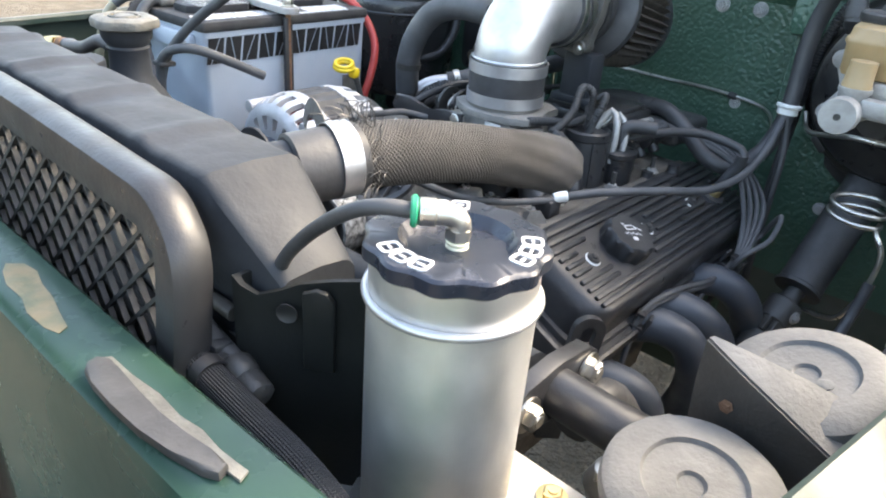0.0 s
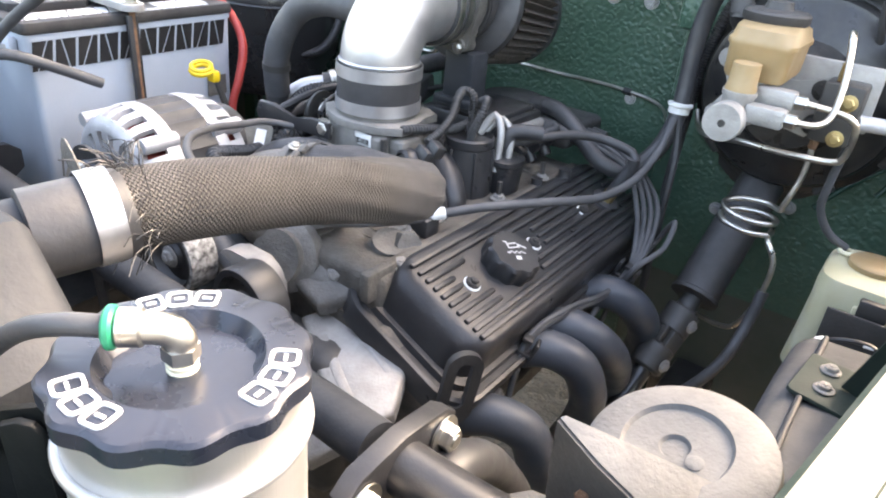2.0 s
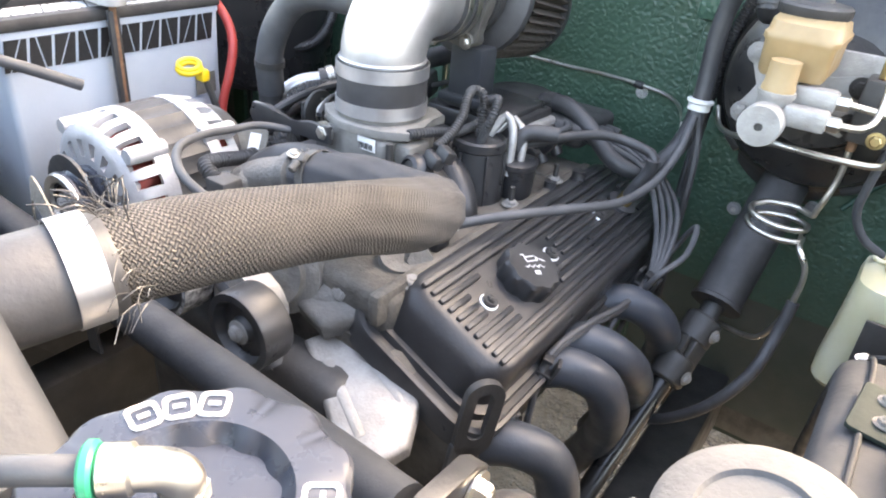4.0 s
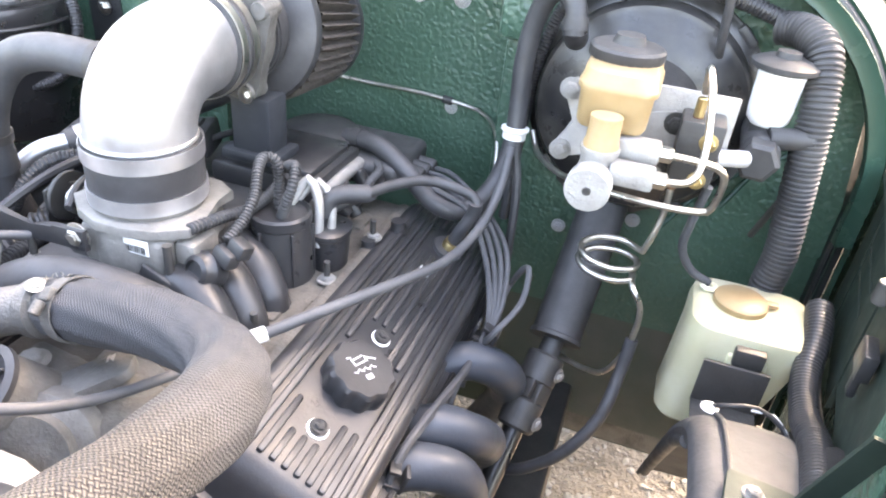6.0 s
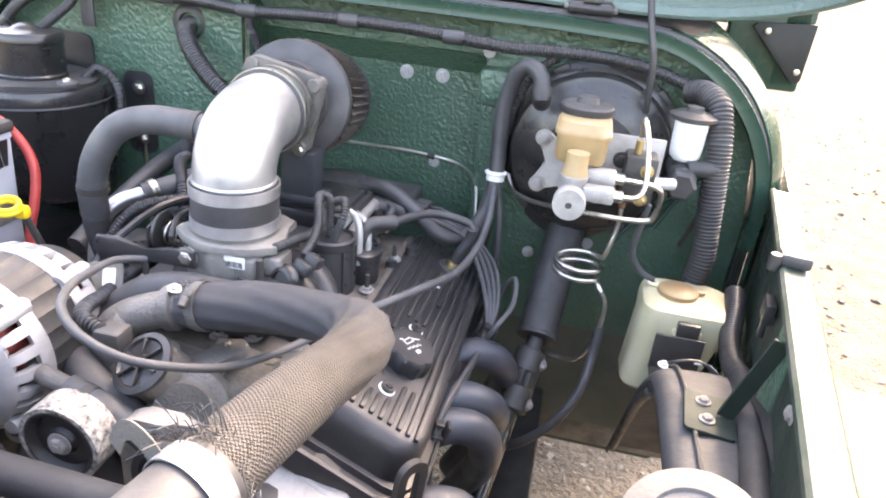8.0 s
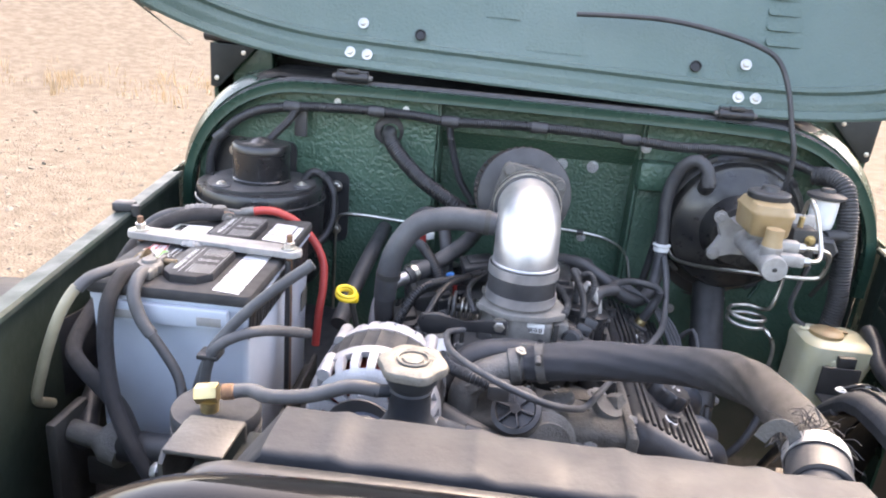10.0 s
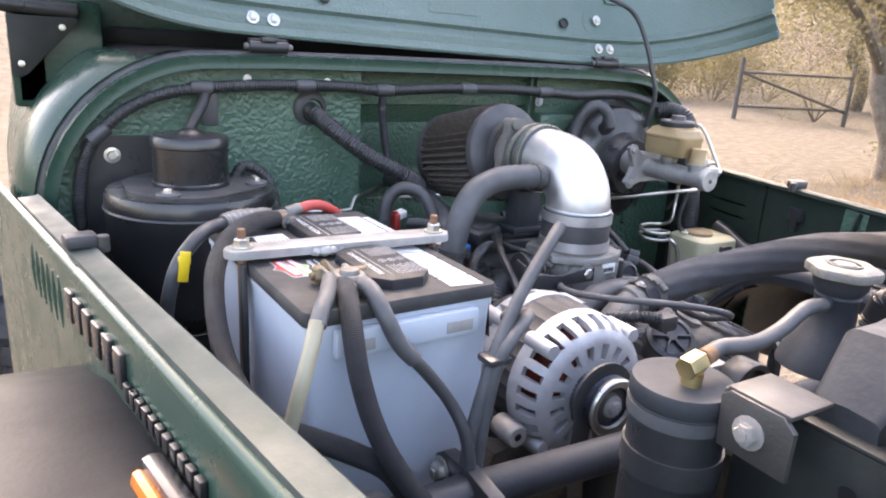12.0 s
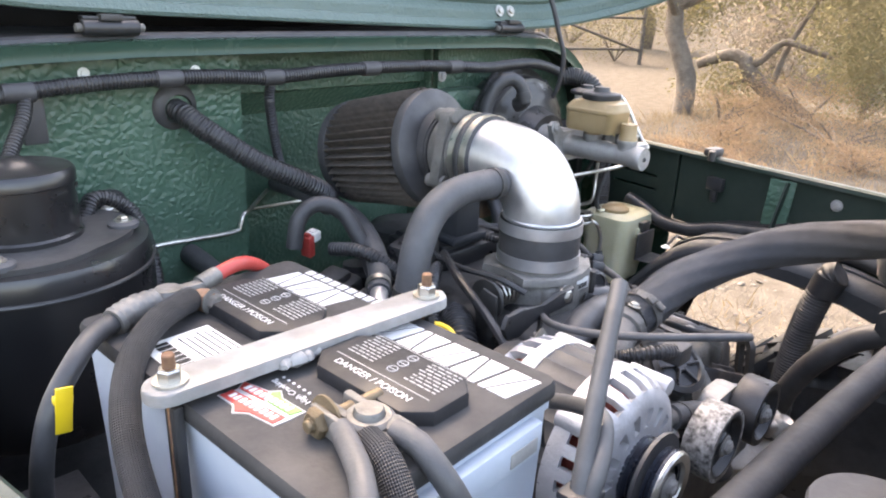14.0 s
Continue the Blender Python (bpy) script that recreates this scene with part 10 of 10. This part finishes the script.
    prism(bm, [(-0.025, -0.010), (-0.006, -0.011), (0.001, -0.016), (0.006, -0.011), (0.025, -0.009), (0.021, -0.001), (0.024, 0.010), (0.010, 0.011), (0.004, 0.016), (-0.003, 0.011), (-0.022, 0.010), (-0.024, 0.002)], 0.0005, m, 0)
    em = part("emblem", bm, PRINT_GREY, lid_, "jagged red, white and green emblem")
    bm = bmesh.new()
    prism(bm, [(-0.021, 0.001), (-0.008, 0.0015), (-0.001, 0.0045), (0.006, 0.0010), (0.0215, 0.0015), (0.0225, 0.0092), (0.010, 0.0098), (0.004, 0.0142), (-0.003, 0.0098), (-0.0205, 0.0090)], 0.0010, m, 0)
    part("panel", bm, RED, em)
    bm = bmesh.new()
    prism(bm, [(-0.0235, -0.0088), (-0.006, -0.0098), (0.0, -0.0142), (0.003, -0.0105), (-0.002, -0.003), (-0.0215, -0.002)], 0.0010, m, 0)
    part("panel", bm, GREEN_LEAF, em)
    bm = bmesh.new()
    prism(bm, [(0.005, -0.0096), (0.0235, -0.0082), (0.020, -0.002), (0.0, -0.0025)], 0.0010, m, 0)
    part("panel", bm, RED, em)
    bm = bmesh.new()
    for k in range(9):
        for v in (-0.0055, 0.0050):
            prism(bm, [(-0.0185 + 0.0042 * k, v - 0.0022), (-0.0160 + 0.0042 * k, v - 0.0022), (-0.0155 + 0.0042 * k, v + 0.0022), (-0.0180 + 0.0042 * k, v + 0.0022)], 0.0014, m, 0)
    tagged(part("print", bm, MARK_WHITE, em), kind="stuff")
    cu = bpy.data.curves.new("line", "FONT")
    cu.body, cu.size, cu.align_x, cu.align_y, cu.extrude = "High Cranking", 0.0058, "CENTER", "CENTER", 0.0001
    ob = new("print_text", cu)
    ob.data.materials.append(MARK_WHITE)
    me = bpy.data.meshes.new_from_object(ob.evaluated_get(bpy.context.evaluated_depsgraph_get()))
    bpy.data.objects.remove(ob)
    tx = new("print_text", me)
    tx.parent = lid_
    tx.matrix_basis = BAT @ pose(-0.0385, -0.0370, 1.0940, 0, 0, 90)
    bm = bmesh.new()
    for k in range(6):
        lathe(bm, BAT @ Vector((-0.0320, -0.046 + 0.0048 * k, 1.0938)), (0, 0, 1), [(0, 0), (0.0010, 0), (0.0010, 0.0004), (0, 0.0004)], 8)
    tagged(part("dotted_line", bm, MARK_WHITE, lid_), kind="stuff")
    # tray
    t = thing("battery_tray", (-0.366, 0.4355, 0.855), "dark steel battery tray", "tray")
    bm = bmesh.new()
    box(bm, (0, 0, 0.8600), (0.190, 0.290, 0.014), BAT, bev=0.003)
    box(bm, (0.092, 0, 0.868), (0.006, 0.290, 0.034), BAT, bev=0.002)
    box(bm, (0, -0.142, 0.868), (0.190, 0.006, 0.034), BAT, bev=0.002)
    part("pan", bm, DARK_STEEL, t)
    bm = bmesh.new()
    box(bm, (-0.05, 0, 0.79), (0.05, 0.20, 0.126), BAT, bev=0.004)
    part("stand", bm, DARK_STEEL, t)
    # hold-down strap with two studs
    s = thing("hold_down_strap", (-0.364, 0.427, 1.10), "milky plastic battery hold-down bar with rusty studs", "battery clamp")
    a, c = Vector((-0.4555, 0.430, 1.0965)), Vector((-0.2715, 0.4235, 1.0965))
    d = (c - a).normalized()
    ang = math.degrees(math.atan2(d.y, d.x))
    bm = bmesh.new()
    prism(bm, rounded((c - a).length + 0.030, 0.026, 0.0125, 6), 0.0075, Matrix.Translation((a + c) / 2 + Vector((0, 0, 0.0022))) @ Matrix.Rotation(radians(ang), 4, "Z"), 0.002)
    part("bar", bm, STRAP, s)
    bm = bmesh.new()
    for k, (x, y, q) in enumerate(((-0.394, 0.4155, 0.005), (-0.386, 0.4160, 0.0065), (-0.379, 0.4150, 0.0055), (-0.372, 0.4165, 0.0045), (-0.352, 0.4375, 0.006), (-0.344, 0.4385, 0.007), (-0.336, 0.4370, 0.006))):
        lathe(bm, (x, y, 1.1000), (0.2 * (k % 3 - 1), 0.3, 1), [(0, -q * 0.8), (q, -q * 0.3), (q, q * 0.2), (q * 0.6, q * 0.7), (0, q * 0.9)], 9, lambda a_, h_: 0.25 * math.sin(3 * a_ + k))
    part("melted_edge", bm, STRAP, s, "lumpy melted plastic on the bar's edge")
    for p in (a, c):
        bm = bmesh.new()
        lathe(bm, p + Vector((0, 0, 0.0095)), (0, 0, 1), [(0, 0), (0.0095, 0), (0.0095, 0.0018), (0, 0.0018)], 20)
        lathe(bm, p + Vector((0, 0, 0.0113)), (0, 0, 1), [(0, 0), (0.0066, 0), (0.0066, 0.006), (0.0055, 0.007), (0, 0.007)], 6)
        part("nut", bm, ZINC, s)
        bm = bmesh.new()
        rod(bm, p + Vector((0, 0, -0.21)), p + Vector((0, 0, 0.0265)), 0.0036, n=10, bev=0.0006)
        part("stud", bm, RUST, s, "rusty threaded stud")
        bm = bmesh.new()
        k = -1 if p is a else 1
        box(bm, (p.x, p.y - 0.001, 0.985), (0.006, 0.012, 0.215), bev=0.001)
        part("side_rod", bm, BLACK, s, "black sleeved rod")


def build_terminals():
    n = thing("battery_terminal", (-0.397, 0.336, 1.10), "dirty lead terminal clamp with a brass bolt", "terminal", "terminals")
    bm = bmesh.new()
    lathe(bm, (-0.396, 0.336, 1.0935), (0, 0, 1), [(0.0085, 0), (0.0130, 0), (0.0140, 0.002), (0.0135, 0.011), (0.0115, 0.013), (0.0085, 0.013)], 28)
    for x in (-0.4045, -0.3905):
        box(bm, (x, 0.352, 1.1005), (0.0055, 0.020, 0.012), bev=0.0018)
    box(bm, (-0.404, 0.322, 1.0990), (0.018, 0.016, 0.010), pose(0, 0, 0), bev=0.004)
    box(bm, (-0.390, 0.321, 1.1000), (0.015, 0.020, 0.012), bev=0.004)
    part("clamp", bm, LEAD, n)
    bm = bmesh.new()
    lathe(bm, (-0.396, 0.336, 1.0935), (0, 0, 1), [(0, 0), (0.0088, 0), (0.0080, 0.0150), (0.0070, 0.0165), (0, 0.0165)], 24)
    part("post", bm, LEAD, n, "grey lead battery post")
    bm = bmesh.new()
    rod(bm, (-0.422, 0.354, 1.1005), (-0.374, 0.353, 1.1015), 0.0036, n=12, bev=0.0006)
    part("bolt_shank", bm, BRASS_DULL, n)
    bolt(n, (-0.4085, 0.354, 1.1005), (-1, 0, 0), 0.0085, BRASS_DULL, h=1.1)
    bm = bmesh.new()
    box(bm, (-0.4125, 0.348, 1.1010), (0.0035, 0.026, 0.014), bev=0.001)
    part("ring_lug", bm, LEAD, n)
    p = thing("battery_terminal", (-0.405, 0.540, 1.10), "corroded copper terminal clamp with a taped lug", "terminal", "terminals")
    bm = bmesh.new()
    lathe(bm, (-0.405, 0.541, 1.0935), (0, 0, 1), [(0, 0), (0.0125, 0), (0.0135, 0.002), (0.0130, 0.011), (0.0110, 0.013), (0.0095, 0.0145), (0.0090, 0.0165), (0, 0.017)], 28)
    box(bm, (-0.389, 0.549, 1.1010), (0.030, 0.010, 0.010), pose(0, 0, 0), bev=0.003)
    part("clamp", bm, LEAD, p)
    bm = bmesh.new()
    box(bm, (-0.392, 0.530, 1.1015), (0.020, 0.010, 0.012), bev=0.003)
    box(bm, (-0.386, 0.526, 1.1005), (0.012, 0.014, 0.014), bev=0.003)
    part("clamp_jaw", bm, CORRODED, p, "copper-coloured corroded clamp jaw")
    bolt(p, (-0.384, 0.521, 1.1005), (0.35, -1, 0), 0.0062, LEAD, h=1.0)
    bm = bmesh.new()
    tube(bm, [(-0.414, 0.539, 1.103), (-0.430, 0.537, 1.103), (-0.447, 0.530, 1.101)], 0.0095, n=14, step=0.003, wave=0.0004, pitch=0.006)
    part("taped_lug", bm, LEAD, p, "grey taped cable lug")

    def cable(name, pts, r, m, label):
        hose(name, pts, r, m, label, "cable", "battery cables", n=14, step=0.006)
    cable("battery_cable", [(-0.411, 0.340, 1.102), (-0.417, 0.326, 1.103), (-0.426, 0.306, 1.103), (-0.436, 0.290, 1.100), (-0.443, 0.280, 1.091)], 0.0062, RUBBER_GREY, "grey sheathed end of a battery cable")
    cable("vent_tube", [(-0.443, 0.281, 1.094), (-0.450, 0.272, 1.080), (-0.458, 0.266, 1.060), (-0.468, 0.262, 1.030), (-0.478, 0.262, 1.000), (-0.490, 0.268, 0.965), (-0.498, 0.30, 0.94)], 0.0056, TAN_TUBE, "yellowed clear tube beside the battery")
    cable("battery_cable", [(-0.405, 0.326, 1.100), (-0.410, 0.306, 1.100), (-0.414, 0.286, 1.080), (-0.413, 0.274, 1.050), (-0.406, 0.262, 1.015), (-0.394, 0.250, 0.985), (-0.375, 0.238, 0.955), (-0.35, 0.23, 0.92)], 0.0080, SLEEVE, "battery cable in black braided sleeve")
    cable("battery_cable", [(-0.392, 0.320, 1.102), (-0.391, 0.304, 1.102), (-0.388, 0.287, 1.088), (-0.378, 0.281, 1.066), (-0.366, 0.278, 1.052)], 0.0066, RUBBER_GREY, "grey sheathed cable end at the clamp")
    cable("battery_cable", [(-0.367, 0.278, 1.053), (-0.352, 0.275, 1.035), (-0.336, 0.270, 1.012), (-0.327, 0.258, 0.985), (-0.325, 0.250, 0.945), (-0.325, 0.25, 0.90)], 0.0052, RUBBER, "black earth cable over the battery front")
    cable("battery_cable", [(-0.445, 0.531, 1.101), (-0.462, 0.522, 1.100), (-0.480, 0.508, 1.092), (-0.498, 0.500, 1.070), (-0.508, 0.500, 1.030), (-0.508, 0.505, 0.985), (-0.50, 0.51, 0.93)], 0.0066, RUBBER, "black positive cable bending down to the tray")
    cable("battery_cable", [(-0.396, 0.528, 1.103), (-0.412, 0.516, 1.106), (-0.432, 0.502, 1.106), (-0.456, 0.480, 1.098), (-0.474, 0.450, 1.080), (-0.482, 0.415, 1.052), (-0.484, 0.375, 1.030), (-0.480, 0.335, 1.016), (-0.468, 0.302, 1.008), (-0.446, 0.282, 1.002), (-0.418, 0.268, 0.990), (-0.392, 0.258, 0.972), (-0.37, 0.248, 0.93)], 0.0086, SLEEVE, "starter cable in black braided sleeve")
    cable("battery_cable", [(-0.378, 0.550, 1.102), (-0.362, 0.554, 1.105)], 0.0066, LEAD, "grey taped end of the red cable")
    cable("battery_cable", [(-0.366, 0.553, 1.104), (-0.348, 0.557, 1.107), (-0.330, 0.565, 1.103), (-0.308, 0.576, 1.088), (-0.285, 0.580, 1.062), (-0.270, 0.574, 1.035), (-0.266, 0.562, 1.000), (-0.268, 0.552, 0.970), (-0.27, 0.545, 0.92)], 0.0056, RED, "red positive cable behind the battery")
    bm = bmesh.new()
    box(bm, (0, 0, 0), (0.0095, 0.002, 0.029), pose(-0.492, 0.494, 1.073, 0, 8, 0), bev=0.0006)
    box(bm, (0, 0.008, 0.004), (0.013, 0.016, 0.012), pose(-0.492, 0.494, 1.073, 0, 8, 0), bev=0.004)
    solo("cable_tag", bm, YELLOW, "yellow tag taped round a cable", "tag")
    # two rubber hoses tied together in front of the battery
    h = thing("loose_hose", (-0.30, 0.27, 1.02), "pair of grey hoses tied with a black strap", "hose")
    bm = bmesh.new()
    tube(bm, [(-0.318, 0.255, 0.90), (-0.312, 0.262, 0.96), (-0.303, 0.262, 1.030), (-0.292, 0.262, 1.056), (-0.274, 0.270, 1.067), (-0.254, 0.286, 1.068), (-0.238, 0.318, 1.054), (-0.227, 0.354, 1.036)], 0.0056, n=12)
    part("hose", bm, RUBBER_GREY, h)
    bm = bmesh.new()
    tube(bm, [(-0.330, 0.255, 0.90), (-0.322, 0.262, 0.97), (-0.303, 0.266, 1.040), (-0.285, 0.274, 1.070), (-0.255, 0.288, 1.102), (-0.211, 0.308, 1.137)], 0.0056, n=12)
    part("hose", bm, RUBBER_GREY, h)
    bm = bmesh.new()
    box(bm, (-0.300, 0.266, 1.046), (0.022, 0.020, 0.006), pose(0, 0, 0), bev=0.002)
    part("strap", bm, BLACK, h)
    hose("battery_loom", [(-0.50, 0.50, 0.94), (-0.49, 0.42, 0.935), (-0.475, 0.34, 0.93), (-0.45, 0.28, 0.91)], 0.012, BLACK, "black loom along the battery tray", "conduit", "looms", n=12)


def build_blower():
    b = thing("blower_motor", (-0.43, 0.775, 1.0), "black heater blower with a round motor on top", "blower motor")
    c = Vector((-0.430, 0.772, 0.0))
    bm = bmesh.new()
    lathe(bm, (c.x, c.y, 0.93), (0, 0, 1), [(0, 0), (0.098, 0), (0.102, 0.01), (0.104, 0.135), (0.104, 0.150), (0.101, 0.157), (0, 0.158)], 64)
    part("housing", bm, BLACK_GLOSS, b)
    bm = bmesh.new()
    ring(bm, (c.x, c.y, 1.066), (0, 0, 1), 0.104, 0.0022, 64, 8)
    part("seam", bm, BLACK, b)
    bm = bmesh.new()
    prism(bm, [(0.078 * math.cos(t) * (1.0 + 0.16 * abs(math.cos(1.5 * t))), 0.078 * math.sin(t) * (1.0 + 0.16 * abs(math.cos(1.5 * t)))) for t in [2 * math.pi * i / 48 for i in range(48)]], 0.006, pose(c.x, c.y, 1.086), 0.0015)
    part("mounting_plate", bm, BLACK_DUSTY, b)
    bm = bmesh.new()
    lathe(bm, (c.x, c.y, 1.090), (0, 0, 1), [(0, 0), (0.0475, 0), (0.0475, 0.006), (0.0455, 0.008), (0.0455, 0.050), (0.0472, 0.051), (0.0472, 0.060), (0.0445, 0.0635), (0.020, 0.0645), (0.015, 0.068), (0.008, 0.072), (0, 0.0725)], 48)
    part("motor", bm, BLACK_GLOSS, b)
    bm = bmesh.new()
    for a in (20, 60):
        box(bm, (0.0458, 0, 1.135), (0.002, 0.012, 0.0025), Matrix.Translation((c.x, c.y, 0)) @ Matrix.Rotation(radians(-a), 4, "Z"), bev=0)
    box(bm, (c.x + 0.024, c.y - 0.012, 1.152), (0.012, 0.006, 0.003), bev=0.001)
    part("slot", bm, MARK_BLACK, b)
    for a in (-120, -18, 105):
        t = radians(a)
        bm = bmesh.new()
        q = c + Vector((0.080 * math.cos(t), 0.080 * math.sin(t), 1.091))
        lathe(bm, q, (0, 0, 1), [(0, 0), (0.014, 0), (0.014, 0.004), (0.011, 0.006), (0, 0.006)], 24)
        g = part("rubber_washer", bm, RUBBER_GREY, b)
        bolt(g, q + Vector((0, 0, 0.006)), (0, 0, 1), 0.0055, ZINC, h=0.6)
    bm = bmesh.new()
    prism(bm, rounded(0.150, 0.30, 0.014, 4), 0.006, Matrix(((1, 0, 0, -0.475), (0, 0, 1, 0.866), (0, 1, 0, 0.99), (0, 0, 0, 1))), 0.002)
    box(bm, (-0.465, 0.84, 1.06), (0.11, 0.06, 0.03), bev=0.006)
    part("wall_bracket", bm, BLACK, b)
    for x, z in ((-0.512, 1.115), (-0.325, 1.07), (-0.325, 0.99)):
        bolt(b, (x, 0.864, z), (0, -1, 0), 0.0070, ZINC)
    bm = bmesh.new()
    prism(bm, rounded(0.05, 0.13, 0.016, 4), 0.006, Matrix(((1, 0, 0, -0.328), (0, 0, 1, 0.868), (0, 1, 0, 1.03), (0, 0, 0, 1))), 0.002)
    part("wall_bracket", bm, BLACK, b)
    hose("blower_pipe", [(-0.372, 0.800, 1.085), (-0.352, 0.812, 1.104), (-0.322, 0.808, 1.085), (-0.312, 0.795, 1.040), (-0.320, 0.770, 1.005), (-0.340, 0.74, 0.995), (-0.36, 0.72, 1.0)], 0.0072, BLACK, "black cooling pipe round the blower", n=12, wave=0.0005, pitch=0.0036)
    hose("heater_hose", [(-0.235, 0.87, 1.000), (-0.235, 0.82, 0.995), (-0.238, 0.76, 0.985), (-0.245, 0.68, 0.96), (-0.25, 0.60, 0.93)], 0.013, RUBBER, "black heater hose behind the battery", n=14)
    bm = bmesh.new()
    box(bm, (-0.500, 0.60, 0.92), (0.10, 0.10, 0.004), pose(0, 0, 0), bev=0.001)
    box(bm, (0, 0, 0), (0.004, 0.16, 0.10), pose(-0.520, 0.42, 0.955, 0, 0, -9), bev=0.001)
    solo("tray_bracket", bm, BLACK, "black bracket between the tray and the apron", "bracket")
    ap = thing("apron_bracket", (-0.497, 0.462, 0.99), "black steel bracket with two stacked bolts beside the battery", "bracket")
    bm = bmesh.new()
    prism(bm, rounded(0.056, 0.090, 0.006, 3), 0.004, Matrix(((1, 0, 0, -0.499), (0, 0, 1, 0.462), (0, 1, 0, 0.972), (0, 0, 0, 1))), 0.0012)
    part("plate", bm, BRACKET_BLACK, ap)
    for z in (1.000, 0.986):
        bolt(ap, (-0.503, 0.461, z), (0, -1, 0), 0.0045, CAST)
    bm = bmesh.new()
    lid(bm, [[(x, y, 0.74 + 0.10 * (abs(y - 0.3) / 0.6) ** 2) for x in (-0.54, -0.48, -0.42, -0.36, -0.30)] for y in (-0.02, 0.15, 0.3, 0.45, 0.6, 0.75, 0.87)], 0.004)
    solo("inner_guard", bm, BLACK_DUSTY, "dark pressed wheel guard under the battery tray", "inner fender")


build_battery()
build_terminals()
build_blower()
